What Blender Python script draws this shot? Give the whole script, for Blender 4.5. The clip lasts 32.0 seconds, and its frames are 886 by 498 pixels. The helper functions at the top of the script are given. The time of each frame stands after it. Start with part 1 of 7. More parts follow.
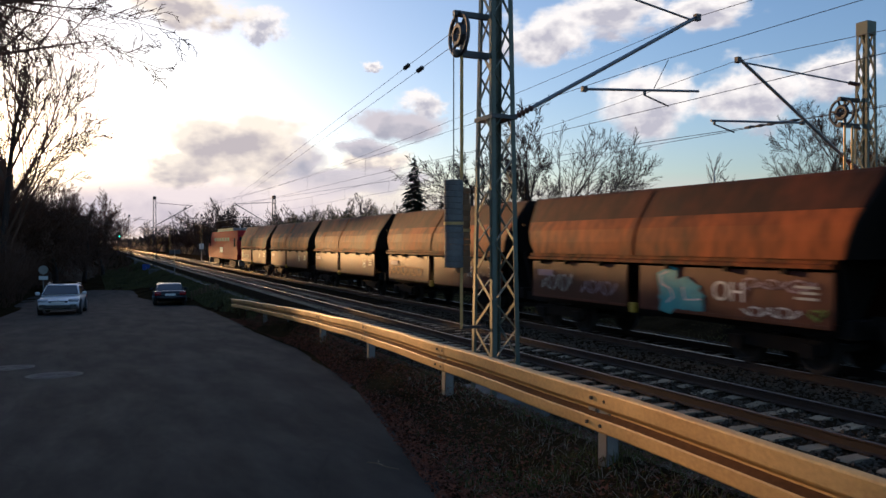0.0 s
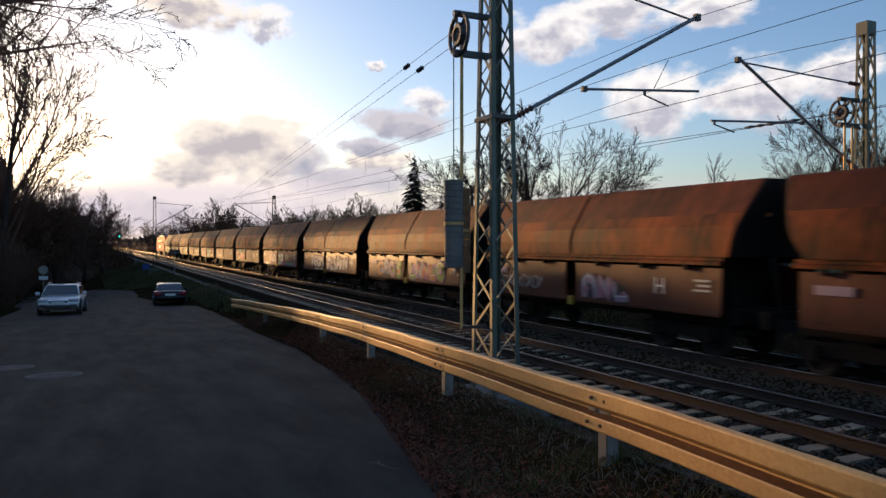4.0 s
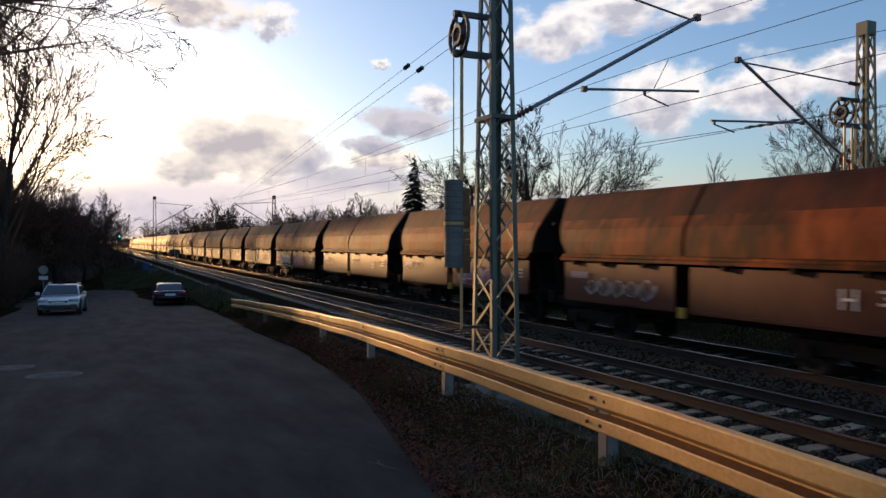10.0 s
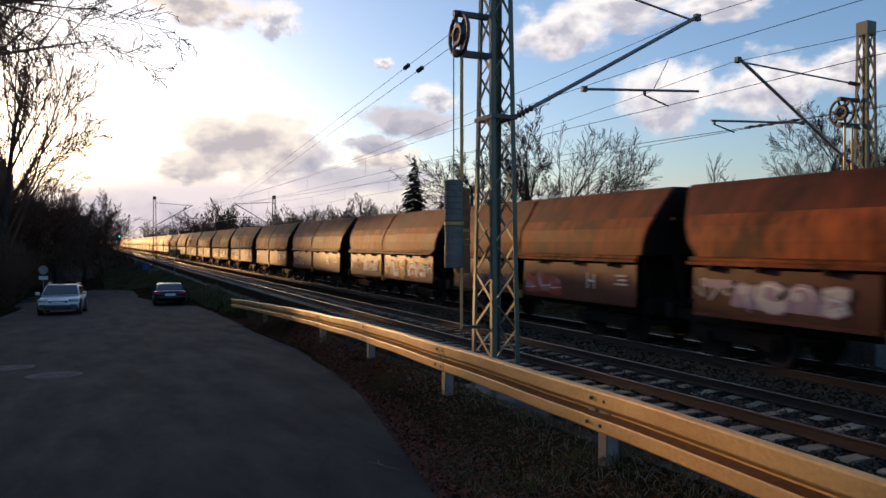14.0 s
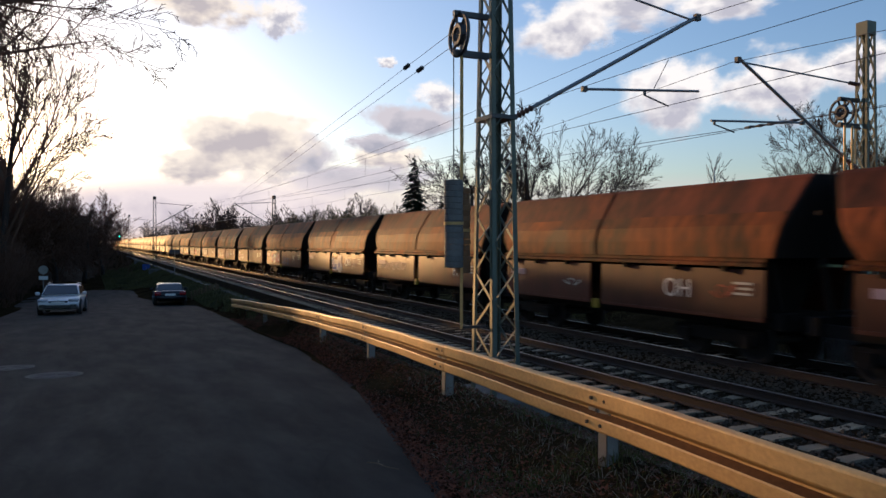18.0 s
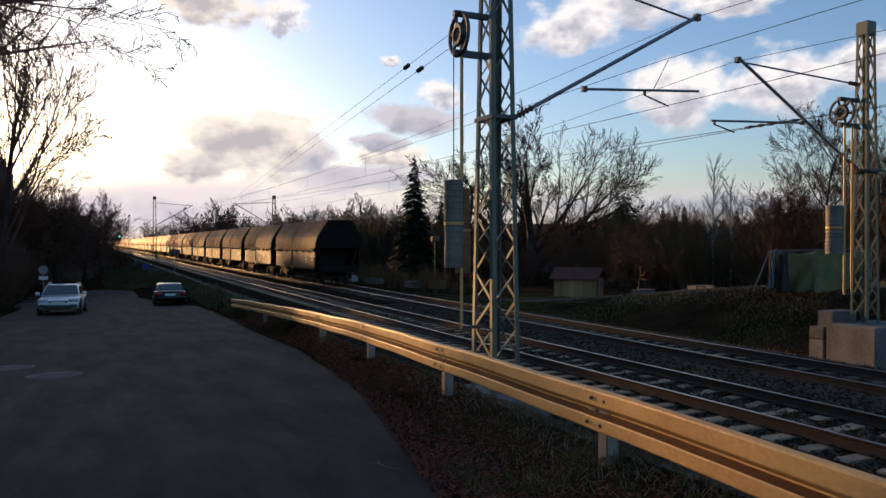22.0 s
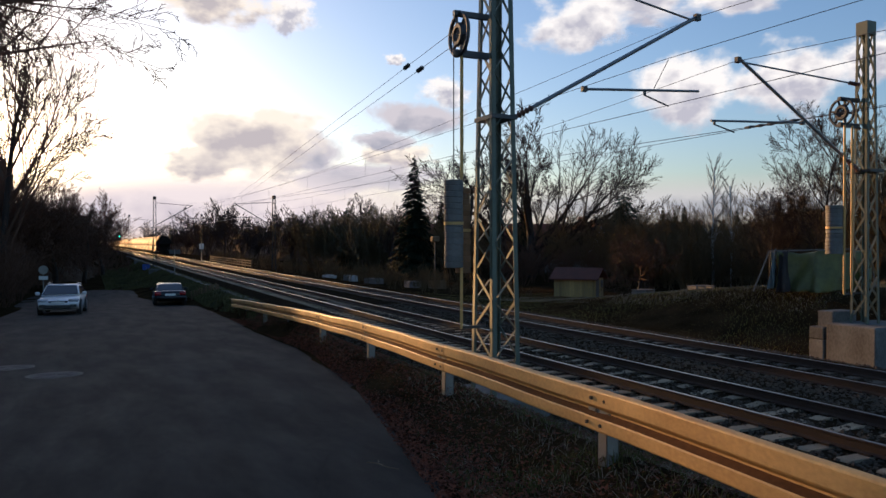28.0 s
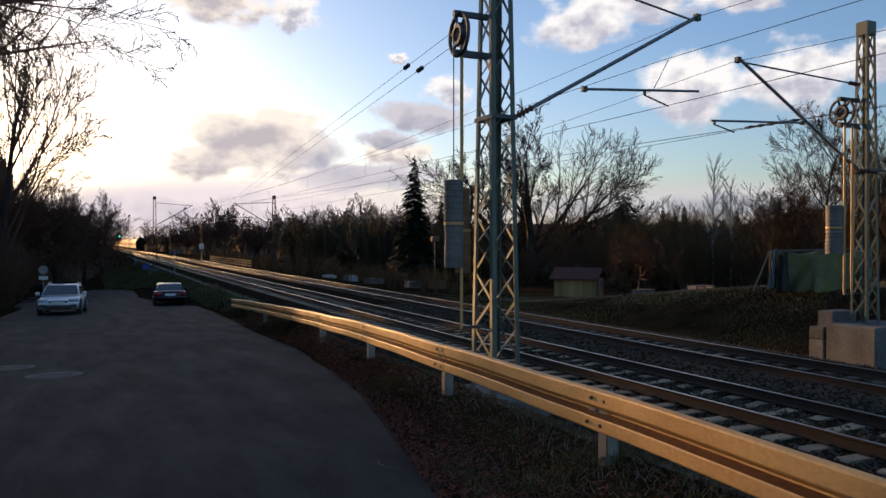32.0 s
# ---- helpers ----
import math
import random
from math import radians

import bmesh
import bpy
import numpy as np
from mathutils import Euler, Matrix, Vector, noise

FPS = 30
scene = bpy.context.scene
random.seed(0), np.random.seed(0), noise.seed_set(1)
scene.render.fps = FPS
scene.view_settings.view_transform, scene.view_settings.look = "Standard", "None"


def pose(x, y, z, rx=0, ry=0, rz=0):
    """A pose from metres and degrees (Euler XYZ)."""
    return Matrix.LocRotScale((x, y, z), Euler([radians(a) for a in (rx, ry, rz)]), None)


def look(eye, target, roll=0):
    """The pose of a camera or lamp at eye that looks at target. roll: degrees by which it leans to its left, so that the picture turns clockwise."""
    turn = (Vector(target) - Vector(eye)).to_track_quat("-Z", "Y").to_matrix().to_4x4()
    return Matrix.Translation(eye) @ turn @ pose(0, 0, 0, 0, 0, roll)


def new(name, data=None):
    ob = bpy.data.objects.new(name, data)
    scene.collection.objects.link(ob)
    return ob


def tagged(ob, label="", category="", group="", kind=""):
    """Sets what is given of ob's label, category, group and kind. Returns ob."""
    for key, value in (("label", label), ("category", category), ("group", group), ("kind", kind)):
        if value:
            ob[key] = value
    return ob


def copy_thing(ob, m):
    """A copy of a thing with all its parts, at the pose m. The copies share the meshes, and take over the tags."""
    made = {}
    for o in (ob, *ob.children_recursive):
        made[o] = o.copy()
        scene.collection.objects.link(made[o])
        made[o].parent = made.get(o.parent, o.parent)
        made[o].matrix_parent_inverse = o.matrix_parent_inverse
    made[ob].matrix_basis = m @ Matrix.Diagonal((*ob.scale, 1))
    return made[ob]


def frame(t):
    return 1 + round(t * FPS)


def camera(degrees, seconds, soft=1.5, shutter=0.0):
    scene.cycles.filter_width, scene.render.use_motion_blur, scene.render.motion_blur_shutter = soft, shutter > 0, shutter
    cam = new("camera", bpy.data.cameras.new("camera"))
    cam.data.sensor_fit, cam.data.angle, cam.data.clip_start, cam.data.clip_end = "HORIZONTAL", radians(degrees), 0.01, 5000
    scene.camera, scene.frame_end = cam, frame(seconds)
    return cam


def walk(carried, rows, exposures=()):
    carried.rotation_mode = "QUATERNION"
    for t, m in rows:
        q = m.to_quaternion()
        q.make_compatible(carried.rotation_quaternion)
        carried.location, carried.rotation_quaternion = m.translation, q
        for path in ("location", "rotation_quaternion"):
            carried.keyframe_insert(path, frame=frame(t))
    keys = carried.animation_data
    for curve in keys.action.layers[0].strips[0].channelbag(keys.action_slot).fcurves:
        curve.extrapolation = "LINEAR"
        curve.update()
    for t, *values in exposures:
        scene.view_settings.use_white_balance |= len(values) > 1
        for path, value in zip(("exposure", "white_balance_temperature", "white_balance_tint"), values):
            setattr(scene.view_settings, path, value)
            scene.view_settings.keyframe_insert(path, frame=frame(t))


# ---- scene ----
# Plan: x to the right across the railway, y along it, z = 0 at the rail tops of both tracks.
TURN = 24.79
cam = camera(60.25, 32.0, soft=1.5, shutter=0.3)
EYE = pose(0, 0, 2.59, 89.53, 0, -TURN)
walk(cam, [(0, EYE), (32, EYE)], exposures=[(0, 1.0, 5250, 18), (32, 1.0, 5250, 18)])

# ---- light: a low evening sun ahead and to the side of the line ----
SUN_AZ, SUN_EL = 12.0, 6.5          # degrees away from the line's direction, and above the horizon
world = bpy.data.worlds.new("world")
scene.world = world
world.use_nodes = True
wn, wl = world.node_tree.nodes, world.node_tree.links
sky = wn.new("ShaderNodeTexSky")
sky.sky_type = 'NISHITA'
sky.sun_disc = False
sky.sun_elevation = radians(SUN_EL)
sky.sun_rotation = radians(-SUN_AZ)
sky.air_density, sky.dust_density, sky.ozone_density = 1.0, 1.3, 1.65
wl.new(sky.outputs[0], wn["Background"].inputs[0])
wn["Background"].inputs[1].default_value = 0.096
sun = new("sun", bpy.data.lights.new("sun", 'SUN'))
sun.data.energy, sun.data.angle, sun.data.color = 3.6, radians(0.6), (1.0, 0.50, 0.14)
SUN_DIR = Vector((-math.sin(radians(SUN_AZ)) * math.cos(radians(SUN_EL)), math.cos(radians(SUN_AZ)) * math.cos(radians(SUN_EL)), math.sin(radians(SUN_EL))))
sun.matrix_world = look(SUN_DIR * 50, (0, 0, 0))


# ---- materials ----
def mat(name, color, rough=0.7, metal=0.0, color2=None, scale=4.0, fine=40.0, bump=0.2, dist=0.01, stretch=(1, 1, 1), vary=0.0, spec=0.5, contrast=0.5, fine_mix=0.35, bias=0.0):
    """Two scales of noise between two colours, with a fine relief; vary: how far each object differs from the next."""
    m = bpy.data.materials.new(name)
    m.use_nodes = True
    n, l = m.node_tree.nodes, m.node_tree.links
    b = n["Principled BSDF"]
    tc = n.new("ShaderNodeTexCoord")
    mp = n.new("ShaderNodeMapping")
    mp.inputs[3].default_value = stretch
    l.new(tc.outputs["Object"], mp.inputs[0])
    info = n.new("ShaderNodeObjectInfo")
    add = n.new("ShaderNodeVectorMath")
    add.operation = 'MULTIPLY_ADD'
    l.new(info.outputs["Random"], add.inputs[0])
    add.inputs[1].default_value = (37, 23, 11)
    l.new(mp.outputs[0], add.inputs[2])
    a, f = n.new("ShaderNodeTexNoise"), n.new("ShaderNodeTexNoise")
    a.inputs["Scale"].default_value, f.inputs["Scale"].default_value = scale, fine
    a.inputs["Detail"].default_value, f.inputs["Detail"].default_value = 6, 3
    l.new(add.outputs[0], a.inputs["Vector"])
    l.new(add.outputs[0], f.inputs["Vector"])
    mx = n.new("ShaderNodeMath")
    mx.operation = 'MULTIPLY_ADD'
    l.new(f.outputs[0], mx.inputs[0])
    mx.inputs[1].default_value = fine_mix
    sc = n.new("ShaderNodeMath")
    sc.operation = 'MULTIPLY'
    sc.inputs[1].default_value = 1 - fine_mix
    l.new(a.outputs[0], sc.inputs[0])
    l.new(sc.outputs[0], mx.inputs[2])
    ramp = n.new("ShaderNodeValToRGB")
    c2 = color2 or tuple(min(1, v * 0.6) for v in color)
    ramp.color_ramp.elements[0].position = 0.5 + bias - 0.35 * (1 - contrast) - 0.05
    ramp.color_ramp.elements[1].position = 0.5 + bias + 0.35 * (1 - contrast) + 0.05
    ramp.color_ramp.elements[0].color = (*c2, 1)
    ramp.color_ramp.elements[1].color = (*color, 1)
    l.new(mx.outputs[0], ramp.inputs[0])
    last = ramp.outputs[0]
    if vary:
        hsv = n.new("ShaderNodeHueSaturation")
        mr = n.new("ShaderNodeMapRange")
        mr.inputs[3].default_value, mr.inputs[4].default_value = 1 - vary, 1 + vary
        l.new(info.outputs["Random"], mr.inputs[0])
        l.new(mr.outputs[0], hsv.inputs["Value"])
        l.new(last, hsv.inputs["Color"])
        last = hsv.outputs[0]
    l.new(last, b.inputs["Base Color"])
    b.inputs["Metallic"].default_value = metal
    b.inputs["Specular IOR Level"].default_value = spec
    rr = n.new("ShaderNodeMapRange")
    rr.inputs[3].default_value, rr.inputs[4].default_value = max(0.02, rough - 0.12), min(1, rough + 0.12)
    l.new(mx.outputs[0], rr.inputs[0])
    l.new(rr.outputs[0], b.inputs["Roughness"])
    if bump:
        bp = n.new("ShaderNodeBump")
        bp.inputs["Strength"].default_value, bp.inputs["Distance"].default_value = bump, dist
        l.new(f.outputs[0], bp.inputs["Height"])
        l.new(bp.outputs[0], b.inputs["Normal"])
    return m


def glass(name, color=(0.02, 0.025, 0.03), rough=0.04):
    return mat(name, color, rough, 0, color, 2, 10, 0)


def weathered_asphalt():
    m = mat("asphalt", (0.029, 0.0245, 0.020), 0.95, 0, (0.012, 0.011, 0.0098), 0.35, 60, 0.6, 0.008, contrast=0.45, fine_mix=0.4, spec=0.2)
    n, l = m.node_tree.nodes, m.node_tree.links
    b = n["Principled BSDF"]
    old = b.inputs["Base Color"].links[0].from_socket
    tc = n.new("ShaderNodeTexCoord")
    warp = n.new("ShaderNodeTexNoise")
    warp.inputs["Scale"].default_value, warp.inputs["Detail"].default_value = 0.8, 5
    l.new(tc.outputs["Object"], warp.inputs["Vector"])
    add = n.new("ShaderNodeVectorMath")
    add.operation = 'MULTIPLY_ADD'
    add.inputs[1].default_value = (1.6, 1.6, 0)
    l.new(warp.outputs["Color"], add.inputs[0])
    l.new(tc.outputs["Object"], add.inputs[2])
    v = n.new("ShaderNodeTexVoronoi")
    v.feature = 'DISTANCE_TO_EDGE'
    v.inputs["Scale"].default_value = 0.32
    l.new(add.outputs[0], v.inputs["Vector"])
    crack = n.new("ShaderNodeMapRange")
    crack.inputs[1].default_value, crack.inputs[2].default_value = 0.002, 0.008
    crack.inputs[3].default_value, crack.inputs[4].default_value = 0.75, 1.0
    l.new(v.outputs["Distance"], crack.inputs[0])
    # pale worn bands along the lane
    mp = n.new("ShaderNodeMapping")
    mp.inputs[3].default_value = (1.3, 0.35, 1)
    l.new(tc.outputs["Object"], mp.inputs[0])
    w = n.new("ShaderNodeTexNoise")
    w.inputs["Scale"].default_value, w.inputs["Detail"].default_value, w.inputs["Roughness"].default_value = 1.4, 7, 0.65
    l.new(mp.outputs[0], w.inputs["Vector"])
    band = n.new("ShaderNodeMapRange")
    band.inputs[1].default_value, band.inputs[2].default_value = 0.38, 0.68
    band.inputs[3].default_value, band.inputs[4].default_value = 0.55, 2.3
    l.new(w.outputs[0], band.inputs[0])
    mul = n.new("ShaderNodeMath")
    mul.operation = 'MULTIPLY'
    l.new(crack.outputs[0], mul.inputs[0])
    l.new(band.outputs[0], mul.inputs[1])
    sc = n.new("ShaderNodeVectorMath")
    sc.operation = 'SCALE'
    l.new(old, sc.inputs[0])
    l.new(mul.outputs[0], sc.inputs["Scale"])
    l.new(sc.outputs[0], b.inputs["Base Color"])
    return m


ASPHALT = weathered_asphalt()
SOIL = mat("soil", (0.048, 0.034, 0.017), 1.0, 0, (0.013, 0.0095, 0.005), 0.8, 14, 1.0, 0.08, contrast=0.65, spec=0.0)
GRAVEL = mat("ballast_gravel", (0.046, 0.034, 0.021), 1.0, 0, (0.013, 0.010, 0.0065), 1.2, 22, 1.0, 0.06, fine_mix=0.7, spec=0.0)
STONE = mat("ballast_stone", (0.125, 0.094, 0.060), 0.95, 0, (0.020, 0.015, 0.010), 3.0, 30, 0.4, 0.01)
CONCRETE = mat("concrete", (0.19, 0.187, 0.172), 0.95, 0, (0.065, 0.063, 0.055), 1.3, 22, 0.4, 0.008, stretch=(1, 1, 0.6), vary=0.12, contrast=0.65, spec=0.2)
SLEEPER = mat("sleeper_concrete", (0.42, 0.335, 0.215), 0.9, 0, (0.19, 0.145, 0.085), 2.5, 30, 0.3, 0.006, vary=0.22)
SLEEPER_OLD = mat("dirty_sleeper_concrete", (0.23, 0.19, 0.14), 0.9, 0, (0.09, 0.075, 0.055), 2.5, 30, 0.3, 0.006, vary=0.3)
RAIL_RUST = mat("rail_rust", (0.052, 0.028, 0.017), 0.85, 0.0, (0.022, 0.014, 0.009), 3, 40, 0.3, 0.003)
RAIL_HEAD = mat("rail_head_steel", (0.42, 0.38, 0.33), 0.30, 1.0, (0.28, 0.24, 0.20), 2, 60, 0.05, 0.001, stretch=(4, 0.1, 1))
# the low sun's gold is put into this steel's base colour
GALV_SUNLIT = mat("sunlit_galvanised_steel", (0.70, 0.44, 0.155), 0.5, 0.05, (0.31, 0.165, 0.055), 1.6, 26, 0.12, 0.002, stretch=(1, 0.9, 1.6), contrast=0.45, bias=-0.06, spec=0.25)
BEAM_GROOVE = mat("dark_brown_groove", (0.16, 0.072, 0.026), 0.85, 0.0, (0.06, 0.028, 0.012), 2.2, 30, 0.3, 0.004, stretch=(1, 0.6, 1), spec=0.1)
GALV_OLD = mat("galvanised_post", (0.32, 0.31, 0.28), 0.6, 0.4, (0.2, 0.19, 0.17), 3, 30, 0.15, 0.003)
MAST_GREEN = mat("mast_green_paint", (0.145, 0.17, 0.125), 0.55, 0.0, (0.085, 0.105, 0.08), 2.5, 25, 0.15, 0.003)
STEEL_DARK = mat("dark_steel", (0.10, 0.10, 0.10), 0.5, 0.6, (0.05, 0.05, 0.05), 4, 40, 0.1, 0.002)
STEEL_GREY = mat("grey_steel_tube", (0.30, 0.30, 0.31), 0.45, 0.6, (0.2, 0.2, 0.2), 4, 40, 0.1, 0.002)
WIRE = mat("copper_wire", (0.10, 0.085, 0.075), 0.5, 0.6, (0.06, 0.05, 0.045), 4, 40, 0)
INSULATOR = mat("brown_porcelain", (0.13, 0.05, 0.03), 0.3, 0, (0.08, 0.03, 0.02), 4, 20, 0)
WEIGHT = mat("cast_weight", (0.20, 0.19, 0.175), 0.75, 0.1, (0.12, 0.112, 0.10), 3, 30, 0.2, 0.004, vary=0.12)
# weights of the lit stack, with warm sunlight put into their brown
WEIGHT_SUNLIT = mat("sunlit_brown_weight", (0.30, 0.17, 0.075), 0.75, 0.1, (0.17, 0.09, 0.045), 3, 30, 0.2, 0.004, vary=0.12)
RUST = mat("rusty_wagon_steel", (0.27, 0.068, 0.015), 0.7, 0.0, (0.035, 0.011, 0.005), 0.55, 3.2, 0.15, 0.012, stretch=(1, 1.5, 0.6), vary=0.38, contrast=0.78, fine_mix=0.38, spec=0.1, bias=0.03)
RUST_ROOF = mat("sooty_wagon_roof", (0.130, 0.034, 0.016), 0.75, 0.0, (0.028, 0.010, 0.007), 0.55, 3.0, 0.15, 0.012, stretch=(1, 1.3, 0.6), vary=0.3, contrast=0.72, spec=0.12, bias=0.04)
RUST_LOW = mat("brown_wagon_door", (0.135, 0.036, 0.023), 0.45, 0.0, (0.042, 0.013, 0.009), 0.9, 5, 0.12, 0.008, stretch=(1, 1.4, 0.6), vary=0.25, contrast=0.35, spec=0.3)
UNDER_AND_SHADE = mat("sooty_underframe_and_shaded_ends", (0.026, 0.020, 0.016), 0.8, 0.1, (0.012, 0.010, 0.009), 2, 20, 0.2, 0.005, spec=0.12)
WHEEL = mat("wheel_steel", (0.028, 0.021, 0.017), 0.8, 0.0, (0.014, 0.011, 0.009), 4, 30, 0.1, 0.003)
LOCO_RED = mat("red_loco_paint", (0.42, 0.030, 0.022), 0.75, 0, (0.30, 0.022, 0.018), 1.2, 8, 0.03, 0.002, spec=0.1)
LOCO_GREY = mat("grey_loco_roof", (0.2, 0.2, 0.2), 0.6, 0, (0.12, 0.12, 0.12), 2, 12, 0.1, 0.004)
CAR_WHITE = mat("white_car_paint", (0.78, 0.79, 0.80), 0.18, 0, (0.72, 0.73, 0.74), 1, 8, 0)
CAR_DARK = mat("black_car_paint", (0.016, 0.018, 0.022), 0.15, 0.2, (0.012, 0.013, 0.016), 1, 8, 0)
GLASS = glass("car_glass")
RUBBER = mat("rubber", (0.02, 0.02, 0.02), 0.8, 0, (0.012, 0.012, 0.012), 6, 50, 0.2, 0.003)
ALLOY = mat("alloy_rim", (0.45, 0.45, 0.46), 0.3, 0.9, (0.35, 0.35, 0.36), 6, 40, 0)
PLASTIC = mat("black_plastic", (0.025, 0.025, 0.026), 0.5, 0, (0.018, 0.018, 0.018), 6, 50, 0.1, 0.002)
LAMP_CLEAR = mat("clear_lamp_glass", (0.55, 0.56, 0.58), 0.1, 0.3, (0.4, 0.4, 0.42), 8, 30, 0)
LAMP_RED = mat("red_lamp_glass", (0.30, 0.01, 0.012), 0.12, 0, (0.22, 0.008, 0.01), 8, 30, 0)
PLATE = mat("plate_white", (0.7, 0.7, 0.68), 0.4, 0, (0.62, 0.62, 0.6), 8, 30, 0)
BARK = mat("bark", (0.055, 0.041, 0.032), 0.95, 0, (0.025, 0.019, 0.015), 3, 22, 0.6, 0.02, stretch=(1, 1, 0.35))
TWIG = mat("twig", (0.055, 0.038, 0.029), 0.95, 0, (0.027, 0.019, 0.015), 2, 20, 0, spec=0.1)
TWIG_RED = mat("reddish_twig", (0.165, 0.092, 0.058), 0.95, 0, (0.07, 0.042, 0.029), 0.4, 9, 0, spec=0.1)
MAST_FAR = mat("weathered_dark_mast", (0.055, 0.055, 0.050), 0.85, 0.0, (0.03, 0.03, 0.028), 3, 20, 0, spec=0.15)
TWIG_BROWN = mat("olive_brown_twig", (0.16, 0.112, 0.055), 0.95, 0, (0.06, 0.044, 0.024), 0.4, 9, 0, spec=0.1)
BIRCH = mat("birch_bark", (0.72, 0.69, 0.63), 0.8, 0, (0.16, 0.14, 0.12), 3.0, 14, 0.2, 0.006, stretch=(1, 1, 2.6), contrast=0.7, bias=-0.1)
BIRCH_TWIG = mat("birch_twig", (0.50, 0.42, 0.34), 0.9, 0, (0.10, 0.07, 0.055), 2, 20, 0, spec=0.1)
NEEDLE = mat("spruce_needles", (0.022, 0.032, 0.016), 0.9, 0, (0.010, 0.016, 0.009), 2, 12, 0, spec=0.1)
IVY = mat("evergreen_leaf", (0.040, 0.060, 0.022), 0.6, 0, (0.018, 0.028, 0.012), 3, 15, 0)
BUD = mat("yellow_green_bud", (0.095, 0.072, 0.027), 0.9, 0, (0.036, 0.029, 0.013), 3, 15, 0)
GRASS = mat("grass_blade", (0.11, 0.115, 0.018), 0.85, 0, (0.028, 0.028, 0.007), 0.6, 9, 0)
GRASS_DULL = mat("dull_winter_grass", (0.13, 0.118, 0.032), 0.9, 0, (0.04, 0.036, 0.013), 0.5, 9, 0)
GRASS_BANK = mat("mossy_bank_grass", (0.19, 0.16, 0.032), 0.9, 0, (0.06, 0.05, 0.014), 0.5, 9, 0)
STRAW = mat("dry_grass", (0.44, 0.36, 0.24), 0.9, 0, (0.07, 0.05, 0.03), 0.6, 9, 0)
LEAF = mat("dead_leaf", (0.17, 0.075, 0.04), 0.85, 0, (0.03, 0.014, 0.009), 5, 30, 0)
LEAF_RED = mat("reddish_dead_leaf", (0.30, 0.085, 0.032), 0.85, 0, (0.05, 0.018, 0.010), 5, 30, 0)
SHED_ROOF = mat("rusty_shed_roof", (0.14, 0.046, 0.028), 0.9, 0, (0.06, 0.024, 0.017), 1.5, 20, 0.3, 0.006)
WOOD = mat("weathered_wood", (0.19, 0.12, 0.055), 0.85, 0, (0.09, 0.056, 0.03), 1.2, 26, 0.3, 0.004, stretch=(1, 1, 0.2), vary=0.2)
WOOD_GREY = mat("grey_wood", (0.22, 0.2, 0.17), 0.85, 0, (0.12, 0.105, 0.09), 1.2, 26, 0.3, 0.004, vary=0.2)
TILE_RED = mat("red_roof_tile", (0.28, 0.085, 0.045), 0.75, 0, (0.17, 0.055, 0.035), 1.5, 20, 0.3, 0.01)
RENDER_WHITE = mat("white_wall_render", (0.50, 0.49, 0.46), 0.85, 0, (0.38, 0.37, 0.35), 0.8, 20, 0.2, 0.004)
RENDER_GREY = mat("grey_wall_render", (0.22, 0.20, 0.18), 0.85, 0, (0.15, 0.14, 0.12), 0.8, 20, 0.2, 0.004)
FELT = mat("roofing_felt", (0.060, 0.048, 0.042), 0.95, 0, (0.03, 0.025, 0.021), 1.5, 20, 0.3, 0.006)
TARP = mat("olive_tarpaulin", (0.19, 0.18, 0.05), 0.6, 0, (0.05, 0.055, 0.018), 1.3, 7, 0.3, 0.02)
TARP_BLUE = mat("pale_blue_sheet", (0.17, 0.21, 0.20), 0.5, 0, (0.08, 0.10, 0.10), 0.9, 8, 0.3, 0.02)
PAINT_WHITE = mat("white_paint", (0.75, 0.74, 0.7), 0.6, 0, (0.55, 0.54, 0.5), 2, 20, 0)
SIGN_BLUE = mat("blue_sign", (0.03, 0.08, 0.35), 0.5, 0, (0.025, 0.06, 0.28), 2, 20, 0)
IRON = mat("cast_iron", (0.075, 0.072, 0.07), 0.9, 0.0, (0.04, 0.039, 0.038), 8, 40, 0.3, 0.004)
PAINTS = {}


def paint(name, rgb):
    if name not in PAINTS:
        PAINTS[name] = mat(name + "_spray_paint", rgb, 0.55, 0, tuple(v * 0.62 for v in rgb), 2.4, 14, 0.05, 0.002)
    return PAINTS[name]


# ---- mesh helpers ----
def mesh(name, verts, faces, material, smooth=False):
    me = bpy.data.meshes.new(name)
    me.from_pydata([tuple(v) for v in verts], [], [tuple(f) for f in faces])
    me.materials.append(material)
    if smooth:
        me.polygons.foreach_set("use_smooth", [True] * len(me.polygons))
    me.update()
    return me


def put(name, me, parent=None, label="", m=None):
    ob = new(name, me)
    if parent is not None:
        ob.parent = parent
    if m is not None:
        ob.matrix_basis = m
    if label:
        ob["label"] = label
    return ob


def part(name, bm, material, parent=None, label="", smooth=False, m=None):
    me = bpy.data.meshes.new(name)
    bm.to_mesh(me)
    bm.free()
    me.materials.append(material)
    if smooth:
        me.polygons.foreach_set("use_smooth", [True] * len(me.polygons))
    return put(name, me, parent, label, m)


def empty(name, m, label, category, group="", kind=""):
    ob = new(name)
    ob.matrix_basis = m
    return tagged(ob, label, category, group, kind)


